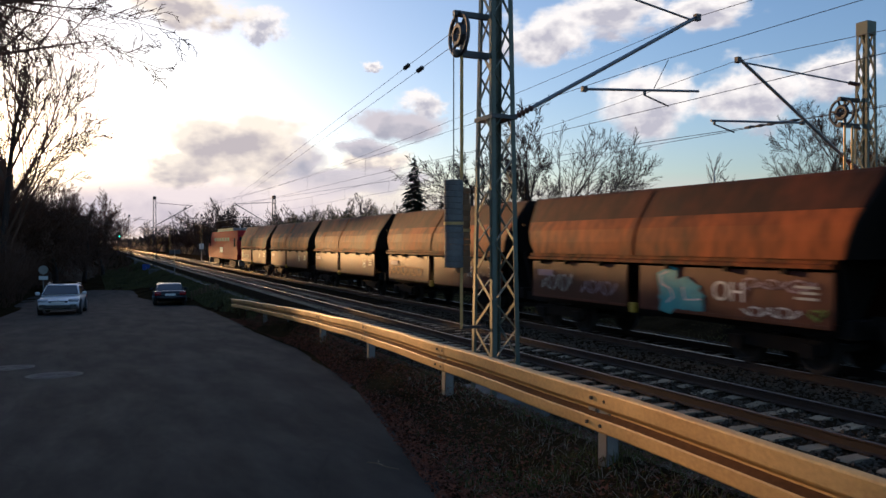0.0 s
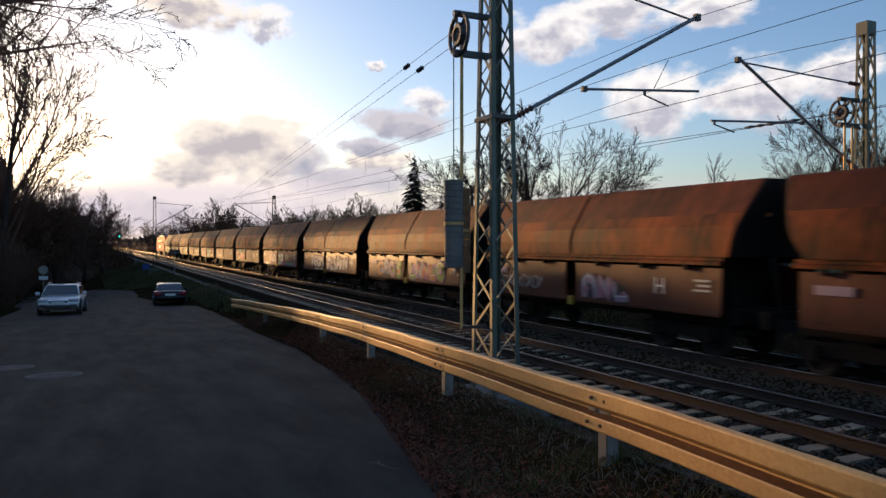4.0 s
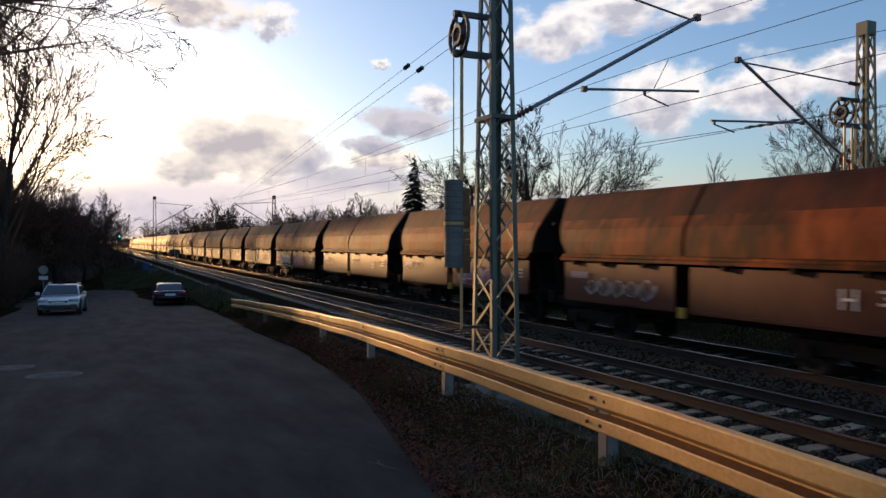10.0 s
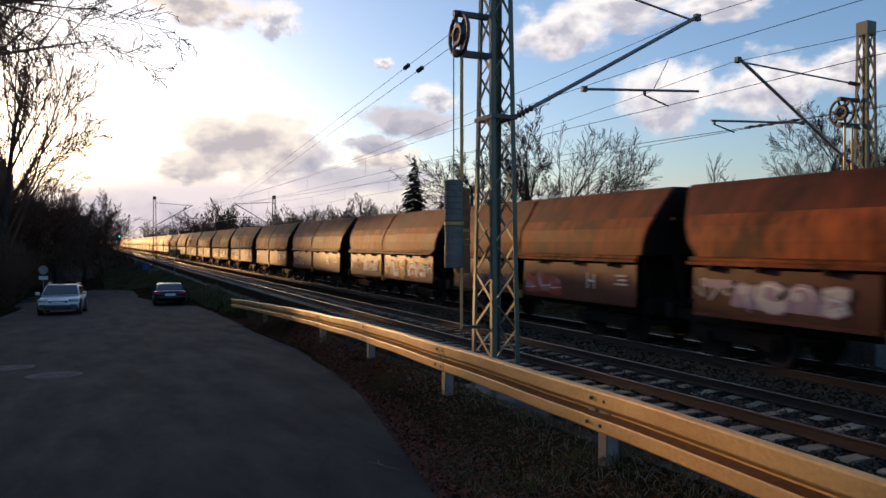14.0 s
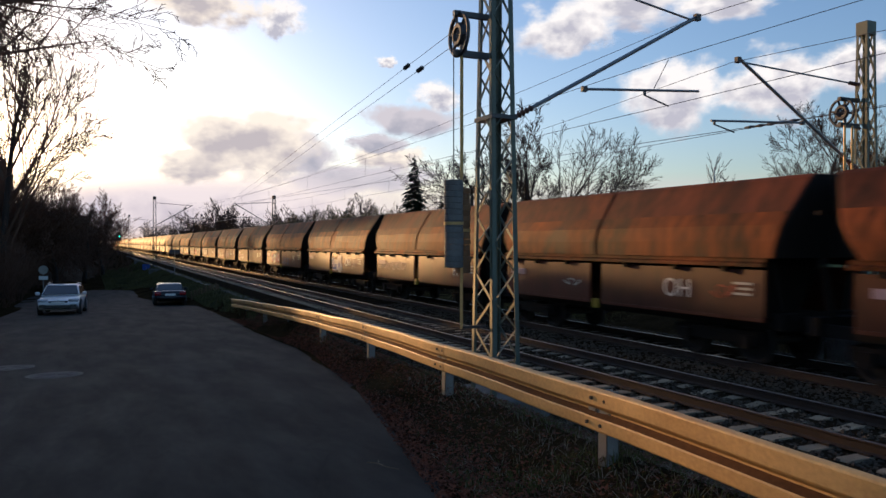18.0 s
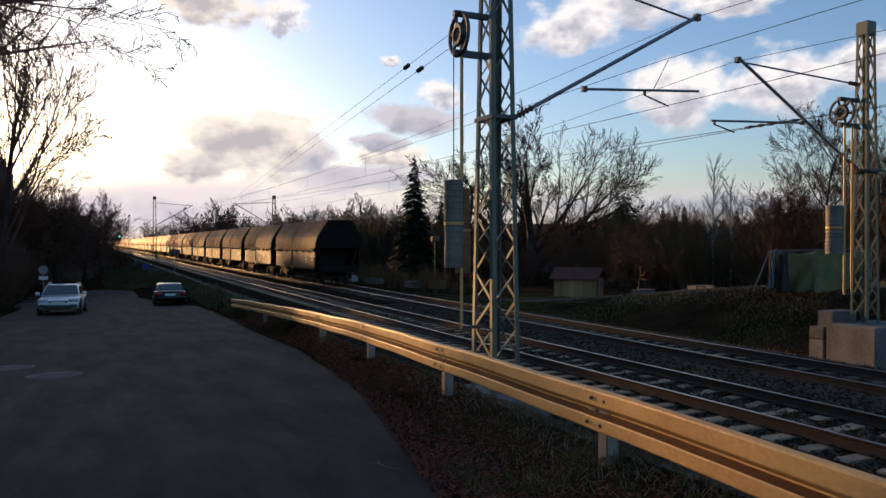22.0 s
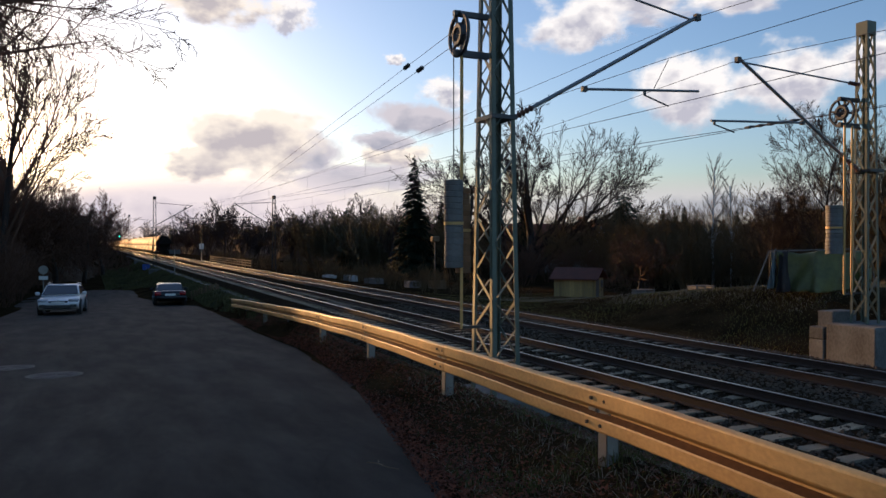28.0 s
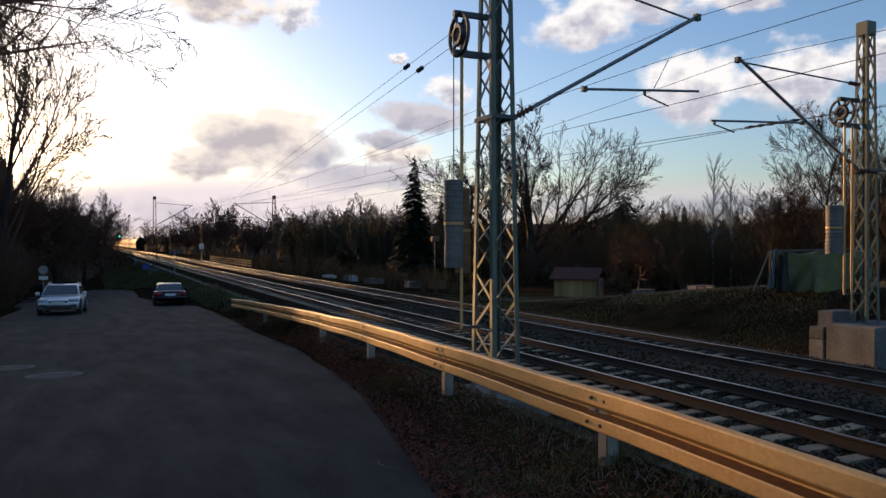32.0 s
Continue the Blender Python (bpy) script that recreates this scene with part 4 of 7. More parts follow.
def tag_piece(t, seed, y0, y1, z0, z1, fill, edge):
    """Bulging sprayed letter forms between y0 and y1: fat filled strokes with dark outlines and highlights."""
    rnd = random.Random(seed)
    low = z1 - z0 < 0.3
    n = max(1, int((y1 - y0) / (0.8 if low else 0.62)))
    step = (y1 - y0) / n
    if not low:
        blob((y0 + y1) / 2, (z0 + z1) / 2 - 0.06, (y1 - y0) * 1.0, (z1 - z0) * 0.8, seed + 5, 22, 0.3).put("sprayed_cloud", paint(edge, TINT[edge]), t, "", m=pose(DOOR_X - 0.003, 0, 0))
    for k in range(n):
        cy = y1 - step * (k + 0.5)
        hh = (z1 - z0) * rnd.uniform(0.8, 1.0)
        cz = (z0 + z1) / 2 + rnd.uniform(-0.03, 0.03)
        f = fill[k % len(fill)]
        if low:
            blob(cy, cz, step * 1.1, hh, rnd.randint(0, 9999), 11, 0.4).put("sprayed_patch", paint(f, TINT[f]), t, f + " sprayed patch", m=pose(DOOR_X - 0.008, 0, 0))
            continue
        # fat overlapping forms that spell nothing
        kind = rnd.choice(("ring", "arch", "zig", "bend", "block"))
        rx_, rz_ = step * rnd.uniform(0.36, 0.46), hh * rnd.uniform(0.32, 0.38)
        if kind == "ring":
            loop = [(math.cos(q * 0.6283), math.sin(q * 0.6283)) for q in range(12)]
        elif kind == "arch":
            loop = [(-1, -1.1), (-1, -0.2), (-0.8, 0.6), (-0.2, 1), (0.4, 0.9), (0.9, 0.5), (1, -0.2), (1.05, -1.1)]
        elif kind == "zig":
            loop = [(-0.9, -1.1), (-0.8, 0), (-0.7, 1), (0, 0), (0.6, -1), (0.8, 0), (0.95, 1.1)]
        elif kind == "bend":
            loop = [(1, 0.9), (0.2, 1.05), (-0.7, 0.75), (-0.5, 0.15), (0.5, -0.15), (0.8, -0.7), (0.1, -1.1), (-0.9, -0.9)]
        else:
            loop = [(-0.9, 1), (-0.85, 0), (-0.8, -1), (0.1, -0.95), (0.9, -0.85)]
        slant = rnd.uniform(-0.25, 0.25)
        pts = [(cy - rx_ * (p + slant * q), cz + rz_ * q) for p, q in loop]
        w = min(step, hh) * rnd.uniform(0.30, 0.42)
        stroke(pts, w + 0.07).put("sprayed_outline", paint(edge, TINT[edge]), t, "", m=pose(DOOR_X - 0.008, 0, 0))
        stroke(pts, w).put("sprayed_swoop", paint(f, TINT[f]), t, f + " sprayed graffiti", m=pose(DOOR_X - 0.013 - 0.001 * (k % 3), 0, 0))
        hi = "white" if f != "white" else "black"
        stroke([(p + 0.18 * w, q + 0.22 * w) for p, q in pts[1:7]], 0.035).put("sprayed_highlight", paint(hi, TINT[hi]), t, "", m=pose(DOOR_X - 0.020, 0, 0))
        g = fill[(k + 1) % len(fill)]
        blob(cy + rnd.uniform(-0.15, 0.15), cz + rnd.uniform(-0.15, 0.15), step * 0.5, hh * 0.4, rnd.randint(0, 9999), 9, 0.5).put("sprayed_patch", paint(g, TINT[g]), t, "", m=pose(DOOR_X - 0.017, 0, 0))


def scrawl(t, seed, y0, y1, z0, z1, tint, x=None):
    rnd = random.Random(seed)
    n = max(2, int((y1 - y0) / 0.28))
    pts = []
    for k in range(n * 8 + 1):
        f = k / (n * 8)
        wob = noise.noise(Vector((f * n * 1.3, seed, 0)))
        pts.append((y0 + (y1 - y0) * f + 0.10 * math.sin(f * n * 9.4 + 1.2), (z0 + z1) / 2 + (z1 - z0) * (0.45 * math.sin(f * n * 6.28) + 0.35 * wob)))
    stroke(pts, 0.035).put("sprayed_scrawl", paint(tint, TINT[tint]), t, tint + " sprayed scrawl", m=pose((DOOR_X if x is None else x) - 0.006, 0, 0))


def painted(t, text, y, z, size, tint="white"):
    letters(text, size, paint(tint, TINT[tint]), t, pose(DOOR_X - 0.018, y, z) @ Matrix(((0, 0, -1, 0), (-1, 0, 0, 0), (0, 1, 0, 0), (0, 0, 0, 1))))


base_wagon = wagon_base()
COUNT = 38


def tail(t):
    """Where the last wagon's rear end is at that time; the train gathers speed from 19 to 21 m/s."""
    if t <= 25:
        return -399.6 + 18.99 * t + 0.0777 * t ** 2 - 0.001 * t ** 3
    return float(np.interp(t, [25, 26.5, 28, 30, 32], [108.1, 138.1, 167.1, 206.6, 246.1]))


TAIL0 = tail(0)
wagons = []
for k in range(COUNT):             # k = 0 is the last wagon
    y = TAIL0 + HB + PITCH * k
    w = base_wagon if k == 0 else copy_thing(base_wagon, pose(T2, y, 0))
    w.matrix_basis = pose(T2, y, 0)
    wagons.append((w, y))


# ---- electric locomotive at the head ----
def build_loco(y0):
    t = empty("electric_locomotive", pose(T2, y0, 0), "red electric freight locomotive with grey roof", "locomotive")
    L = 18.9 / 2
    side = [(-L + 0.3, 1.0), (-L, 1.5), (-L + 0.15, 2.2), (-L + 1.0, 3.35), (-L + 1.5, 3.75), (L - 1.5, 3.75), (L - 1.0, 3.35), (L - 0.15, 2.2), (L, 1.5), (L - 0.3, 1.0)]
    n = len(side)
    vs = [Vector((s * (1.48 if z < 3.2 else 1.25), y, z)) for s in (-1, 1) for y, z in side]
    fs = [tuple(range(n)), tuple(range(2 * n - 1, n - 1, -1))] + [(k, n + k, n + (k + 1) % n, (k + 1) % n) for k in range(n)]
    Heap().add(vs, fs).put("body", LOCO_RED, t)
    for s in (-1, 1):
        Heap().block(-1.2, 1.2, s * (L - 0.62) - 0.05, s * (L - 0.62) + 0.05, 2.45, 3.15).put("windscreen", GLASS, t)
        for x in (-0.9, 0.9):
            Heap().block(x - 0.12, x + 0.12, s * L - 0.06, s * L + 0.06, 1.45, 1.65).put("headlight", LAMP_CLEAR, t)
        Heap().block(-1.35, 1.35, s * (L - 0.2) - 0.2, s * (L - 0.2) + 0.2, 0.45, 1.0).put("snow_plough", LOCO_GREY, t)
        b = Heap()
        for q in (-1, 1):
            b.block(q * 1.1 - 0.1, q * 1.1 + 0.1, -1.9, 1.9, 0.4, 0.9)
        bog = b.put("bogie", UNDER_AND_SHADE, t, "", m=pose(0, s * 5.2, 0))
        for dy in (-1.3, 1.3):
            wheels(bog, dy, 0.55)
        Heap().tube([(-0.6, s * 6.4, 3.8), (-0.5, s * 5.2, 4.35), (0.5, s * 5.2, 4.35), (0.6, s * 6.4, 3.8)], 0.04, 5).put("pantograph", STEEL_DARK, t)
    Heap().block(-1.1, 1.1, -5.0, 5.0, 3.755, 4.05).put("roof_equipment", LOCO_GREY, t)
    for k in range(6):
        Heap().block(-1.495, -1.482, -5 + k * 1.7, -3.9 + k * 1.7, 2.75, 3.1).put("vent_grille", LOCO_GREY, t)
    for s in (-1, 1):
        Heap().block(-1.51, -1.47, s * 7.9 - 0.3, s * 7.9 + 0.3, 2.2, 3.0).put("side_window", GLASS, t)
    Heap().block(-1.488, -1.478, -0.9, 0.9, 1.6, 2.15).put("painted_mark", paint("white", TINT["white"]), t)
    return t


LOCO_Y0 = TAIL0 + PITCH * COUNT + 18.9 / 2
loco = build_loco(LOCO_Y0)


# ---- graffiti, wagon by wagon ----
def art(t, y):
    """The wagon whose rear end is nearest to y at that time."""
    return min(wagons, key=lambda w: abs(w[1] - HB - TAIL0 + tail(t) - y))[0]


done = set()
# time and place of each painted wagon, the pieces on its doors (from, to, bottom, top, fills, outline), and the scrawls
for t_, y_, pieces, lines, word, word_y in (
        (0, 9.6, [(-2.5, -0.9, 1.02, 1.95, ["teal"], "teal")], [(-5.3, -3.5, 1.65, 1.85, "mauve"), (-5.0, -3.6, 1.1, 1.3, "white"), (-5.5, -5.2, 1.1, 1.35, "green"), (2.6, 4.2, 1.2, 1.7, "silver"), (0.6, 2.2, 1.2, 1.6, "mauve")], "OH", -2.7),
        (1, 3.4, [(0.4, 3.2, 1.08, 1.85, ["red", "pink", "red"], "black")], [(0.3, 3.3, 1.75, 1.95, "teal"), (3.3, 4.6, 1.4, 1.8, "orange")], "H", -3.6),
        (2, 10.3, [(0.5, 2.0, 1.1, 1.8, ["mauve", "white"], "purple"), (-1.9, -0.4, 1.2, 1.9, ["green", "white"], "purple"), (-5.4, -0.4, 1.0, 1.25, ["teal", "purple", "purple", "teal"], "purple"), (2.1, 4.6, 1.0, 1.15, ["purple", "white"], "purple")], [(-4.4, -3.9, 1.4, 1.9, "mauve")], "OH", -2.6),
        (2.4, 5.9, [(0.3, 2.8, 1.15, 1.85, ["white", "silver"], "black"), (-4.3, -0.4, 1.02, 1.95, ["white", "white", "silver"], "black"), (0.3, 2.2, 1.0, 1.12, ["white"], "red")], [(4.4, 4.75, 2.7, 2.95, "white")], "H", -4.6),
        (3, 5.1, [(0.4, 3.4, 1.05, 1.85, ["orange", "blue", "mauve", "green"], "black"), (-4.0, -0.5, 1.05, 1.9, ["green", "mauve", "red", "orange"], "purple")], [], "H", -4.8),
        (6, 14.5, [(-2.0, -0.4, 1.05, 1.9, ["mauve", "pink"], "white"), (-5.2, -4.2, 1.05, 1.5, ["pink"], "white"), (-3.2, -2.6, 1.0, 1.2, ["yellow"], "yellow"), (0.5, 3.4, 1.1, 1.8, ["mauve", "purple"], "pink")], [], "OH", -2.7),
        (6, 2.1, [(-1.8, -0.4, 1.1, 1.9, ["silver"], "orange"), (0.4, 3.6, 1.1, 1.75, ["orange", "silver", "mauve"], "orange")], [], "H", -4.6),
        (7, 9.4, [], [(0.6, 2.6, 1.35, 1.85, "silver"), (-2.3, -0.6, 1.6, 1.8, "orange"), (-5.2, -4.2, 1.4, 1.6, "mauve")], "H", -3.6),
        (8, 17.3, [(-1.3, -0.3, 1.1, 1.9, ["white"], "white")], [(-5.0, -4.0, 1.2, 1.8, "mauve"), (1.0, 4.0, 1.0, 1.1, "silver")], "OH", -2.6),
        (8, 4.9, [(0.3, 3.0, 1.15, 1.85, ["white", "white"], "black"), (3.2, 4.6, 1.3, 1.75, ["mauve", "orange"], "red"), (-3.2, -0.5, 1.1, 1.8, ["red", "purple", "orange"], "purple"), (0.3, 4.4, 1.0, 1.1, ["white"], "white")], [], "H", -4.6),
        (9, 12.3, [], [(2.6, 4.0, 1.4, 1.7, "mauve"), (-1.8, -0.6, 1.5, 1.8, "silver"), (-5.3, -4.3, 1.6, 1.75, "orange")], "H", -3.6),
        (9, 0, [(-3.4, -0.8, 1.1, 1.8, ["mauve", "red"], "mauve")], [(2.6, 4.6, 1.5, 1.8, "silver")], "H", -4.6),
        (11, 15.4, [], [(-3.4, -0.6, 1.1, 1.5, "white"), (-5.2, -3.6, 1.05, 1.4, "silver"), (0.8, 3.8, 1.1, 1.5, "white")], "OH", -2.9),
        (11, 3.0, [(0.6, 2.6, 1.15, 1.75, ["red", "orange"], "silver")], [(-0.1, 2.9, 1.4, 1.8, "white"), (3.2, 4.5, 1.4, 1.8, "mauve")], "H", -3.6),
        (12, 11.0, [], [(-5.1, -4.3, 1.4, 1.75, "mauve")], "H", -3.3),
        (13, 6.5, [(0.6, 2.8, 1.25, 1.75, ["silver", "mauve"], "silver"), (-2.9, -0.5, 1.05, 1.9, ["yellow", "white", "yellow"], "red"), (-5.0, -3.2, 1.05, 1.85, ["white", "silver"], "red")], [(3.0, 4.4, 1.3, 1.7, "mauve")], "H", -5.2),
        (13.4, 2.2, [(-2.5, -0.5, 1.1, 1.8, ["red", "pink"], "red")], [(0.6, 3.0, 1.2, 1.6, "mauve")], "H", -3.6),
        (14, 14.6, [(-2.6, -0.9, 1.05, 1.9, ["silver", "white"], "green"), (-5.2, -3.2, 1.0, 1.12, ["white"], "silver")], [(-3.6, -3.0, 1.2, 1.8, "green")], "H", -4.9),
        (14, 2.2, [(0.8, 3.6, 1.2, 1.8, ["mauve", "silver"], "mauve")], [(3.2, 4.6, 1.4, 1.8, "silver")], "H", -3.6),
        (16.5, 17.0, [(0.4, 3.0, 1.15, 1.8, ["pink", "white", "mauve"], "red")], [(-2.6, -0.6, 1.1, 1.6, "blue")], "H", -3.6),
        (17, 14.8, [(-2.2, -0.4, 1.05, 1.9, ["blue", "silver"], "white")], [(-4.9, -3.9, 1.3, 1.8, "mauve")], "OH", -2.7),
        (17, 2.4, [], [(1.0, 4.4, 1.4, 1.75, "mauve")], "H", -3.6),
        (18, 10.9, [], [(0.6, 1.4, 1.4, 1.6, "silver"), (-4.9, -4.3, 1.4, 1.7, "red")], "OH", -2.7),
        (18.4, 18.5, [(0.4, 3.2, 1.2, 1.7, ["silver", "mauve"], "silver"), (-3.0, -0.4, 1.2, 1.7, ["silver"], "mauve")], [], "H", -4.0),
        (20, 3.6, [], [(2.8, 4.6, 1.6, 1.8, "mauve")], "H", -3.6)):
    w = art(t_, y_)
    if w.name in done:
        continue
    done.add(w.name)
    for k, (a, b, z0, z1, fill, edge) in enumerate(pieces):
        tag_piece(w, int(t_ * 10) + k * 7, a, b, z0, z1, fill, edge)
    for k, (a, b, z0, z1, tint) in enumerate(lines):
        scrawl(w, int(t_ * 10) + 60 + k, a, b, z0, z1, tint, FLANK_X + 0.02 if z0 > 2.2 else None)
    painted(w, word, word_y, 1.36, 0.60)
for k, (w, y) in enumerate(wagons):
    rnd = random.Random(100 + k)
    if w.name not in done:
        painted(w, "H", -3.6 + 0.5 * math.sin(k * 2.1), 1.38, 0.56)
        if rnd.random() < 0.5:
            scrawl(w, k, rnd.uniform(0.6, 2), rnd.uniform(3, 4.6), 1.2, 1.6, rnd.choice(["silver", "mauve", "orange"]))
        if rnd.random() < 0.3:
            tag_piece(w, k + 50, -2.6, -0.6, 1.05, 1.75, rnd.choice([["silver"], ["mauve", "pink"], ["orange", "silver"]]), "black")
    # small stencilled data panels, too fine to read
    for q in range(3):
        Heap().block(DOOR_X - 0.012, DOOR_X - 0.006, -5.35, -4.85 - 0.12 * (q % 2), 1.50 + q * 0.11, 1.55 + q * 0.11).put("stencilled_data", paint("silver", TINT["silver"]), w)
    Heap().block(DOOR_X - 0.012, DOOR_X - 0.006, 3.6, 4.4, 1.62, 1.80).put("stencilled_data", paint("mauve", TINT["mauve"]), w)


# ---- bare trees ----
def grow(seed, height, trunk_r, levels, kids, spread, up=0.25, first=0.25, ratio=0.62, wobble=0.18, lean=(0, 0), min_r=0.006, twig_n=3, ratio0=None, boughs=()):
    """A leafless tree: heaps for the trunk and for the crown of limbs and twigs, rooted at the origin."""
    rnd = random.Random(seed)
    trunk, crown = Heap(), Heap()

    def limb(p, d, length, r, level):
        seg = 5 if level == 0 else (4 if level < 3 else 3)
        pts, rad, q, dd = [p.copy()], [r], p.copy(), d.copy()
        for k in range(seg):
            dd = (dd + Vector((rnd.uniform(-1, 1), rnd.uniform(-1, 1), rnd.uniform(-0.6, 0.8) + up * (level > 0))) * wobble).normalized()
            q = q + dd * (length / seg)
            pts.append(q.copy())
            rad.append(max(min_r, r * (1 - (0.6 if level == 0 else 0.92) * (k + 1) / seg)))
        (trunk if level == 0 else crown).tube(pts, rad, 8 if level == 0 else (5 if level < 2 else (4 if level == 2 else twig_n)), level < 2)
        if level == 0:
            for bz, az, rise, ln, br in boughs:      # long boughs of their own
                k = min(int(bz / length * seg), seg - 1)
                limb(pts[k].lerp(pts[k + 1], bz / length * seg - k), Vector((math.cos(az), math.sin(az), rise)).normalized(), ln, br, 1)
        if level >= levels:
            return
        n = kids[min(level, len(kids) - 1)]
        for j in range(n):
            f = first + (1 - first) * (j + rnd.random() * 0.8) / n if level == 0 else 0.18 + 0.82 * (j + rnd.random() * 0.8) / n
            f = min(f, 0.999)
            i = min(int(f * seg), seg - 1)
            s = f * seg - i
            base = pts[i].lerp(pts[i + 1], s)
            along = (pts[i + 1] - pts[i]).normalized()
            rb = rad[i] + (rad[i + 1] - rad[i]) * s
            az = rnd.uniform(0, 2 * math.pi) + j * 2.4
            side = along.cross(Vector((math.cos(az), math.sin(az), 0.31))).normalized()
            sp = spread * rnd.uniform(0.7, 1.25)
            nd = (along * math.cos(sp) + side * math.sin(sp)).normalized()
            ln = length * (ratio0 if ratio0 and level == 0 else ratio) * rnd.uniform(0.7, 1.15) * (1.15 - 0.45 * f if level == 0 else 1.1 - 0.4 * f)
            limb(base, nd, ln, max(min_r, rb * rnd.uniform(0.5, 0.7)), level + 1)

    limb(Vector((0, 0, -0.15)), Vector((lean[0], lean[1], 1)).normalized(), height, trunk_r, 0)
    return trunk, crown


def plant_tree(name, label, m, heaps, bark, twig, group=""):
    t = empty(name, m, label, "tree", group)
    heaps[0].put("trunk", bark, t, smooth=True)
    heaps[1].put("crown", twig, t, "bare limbs and fine twigs")
    return t


def ease(v, a, b):
    t = min(1.0, max(0.0, (v - a) / (b - a)))
    return t * t * (3 - 2 * t)


def gz(x, y):
    """ground_z for one place."""
    near = 0.97 - 0.0405 * min(62.0, max(-15.0, y))
    line = min(5.2, max(2.0, 2.93 + 0.098 * y + 0.45))
    x0 = line if y < 22 else 5.2 - 2.7 * ease(y, 22, 50)
    bed = near + (-0.55 - near) * ease(x, x0, x0 + min(5.0, max(1.6, 7.2 - x0)))
    bed += 0.36 * ease(y, 24, 36) * ease(x, 4.9, 6.5) * (1 - ease(x, 7.1, 7.7))
    far = 1.12 - 2.02 * ease(y, 16, 42)
    mid, on = min(5.2, max(2.0, min(2.93 + 0.098 * y, 4.1 + 0.052 * (y - 12)))), ease(y, 13, 21)
    berm = (0.27 + 0.30 * on) * math.exp(-((x - mid - 0.13 - 0.04 * on) / (0.44 - 0.16 * on)) ** 2) * (1 - ease(y, 33, 40))
    return bed + (far + 0.55) * ease(x, 17.6, 23.0) + berm


# the broad oak behind the gardens: several stems from one stool, and its neighbours
oak_h = grow(5, 8.5, 0.40, 5, (7, 7, 6, 5, 3), 0.58, 0.05, 0.22, 0.56, 0.11, min_r=0.015, ratio0=0.74, lean=(-0.04, 0.03), boughs=((0.5, -0.45, 1.0, 10.5, 0.30), (0.9, -0.55, 0.55, 9.5, 0.22), (0.7, 2.6, 1.1, 9.5, 0.26), (1.4, -0.3, 1.5, 10.5, 0.24), (2.2, 2.5, 0.6, 8.0, 0.18), (2.4, -0.6, 0.40, 8.0, 0.17)))
oak = plant_tree("oak_tree", "broad leafless oak with several stems and a spreading twiggy crown", pose(39.4, 64.5, gz(39.4, 64.5)) @ Matrix.Scale(1.22, 4), oak_h, BARK, TWIG)
grown_a = grow(8, 7.5, 0.24, 5, (10, 6, 5, 5, 2), 0.6, 0.3, 0.25, 0.55, 0.18, min_r=0.012)
tree_a = plant_tree("bare_tree", "tall leafless tree with upright twiggy crown", pose(33.4, 66, gz(33.4, 66)) @ Matrix.Scale(1.25, 4), grown_a, BARK, TWIG, "bare trees behind the gardens")
grown_b = grow(21, 8.4, 0.12, 5, (16, 6, 5, 5, 3), 0.62, 0.28, 0.12, 0.55, 0.2, min_r=0.008)
tree_b = plant_tree("bare_tree", "dense leafless tree behind the far mast", pose(33.2, 26.2, gz(33.2, 26.2)) @ Matrix.Scale(0.8, 4), grown_b, BARK, TWIG, "bare trees behind the gardens")
for x, y, s, rz in ((35.0, 23.5, 0.92, 70), (31.8, 28.8, 0.58, 140), (35.9, 26.2, 0.84, 200), (34.5, 30.0, 0.62, 300), (41, 20, 1.0, 20)):
    copy_thing(tree_b, pose(x, y, gz(x, y), 0, 0, rz) @ Matrix.Scale(s, 4))
for x, y, s, rz in ((30.8, 80, 0.55, 30), (25.5, 104, 0.55, 80), (28.5, 112, 0.6, 200), (30.5, 122, 0.62, 280), (22.5, 146, 0.9, 160), (31, 128, 0.62, 10), (36, 104, 0.8, 200), (27, 200, 1.0, 40), (34, 210, 1.0, 90)):
    copy_thing(tree_a, pose(x, y, gz(x, y), 0, 0, rz) @ Matrix.Scale(s, 4))
# a crooked fruit tree beside the shed
plant_tree("fruit_tree", "old crooked fruit tree with reddish bare twigs", pose(31.3, 38.4, gz(31.3, 38.4)), grow(63, 2.6, 0.15, 5, (8, 6, 5, 4, 2), 0.95, 0.08, 0.45, 0.62, 0.30, min_r=0.008, ratio0=0.95), BARK, TWIG_RED)
# silver birches
birch_h = grow(33, 9.4, 0.10, 4, (34, 8, 6, 3), 0.50, -0.05, 0.30, 0.24, 0.05, min_r=0.008)
birch = plant_tree("birch_tree", "slim white-barked birch without leaves", pose(42.9, 44.0, gz(42.9, 44)), birch_h, BIRCH, BIRCH_TWIG, "birches")
copy_thing(birch, pose(45.8, 45.0, gz(45.8, 45.0), 0, 0, 130) @ Matrix.Scale(0.86, 4))


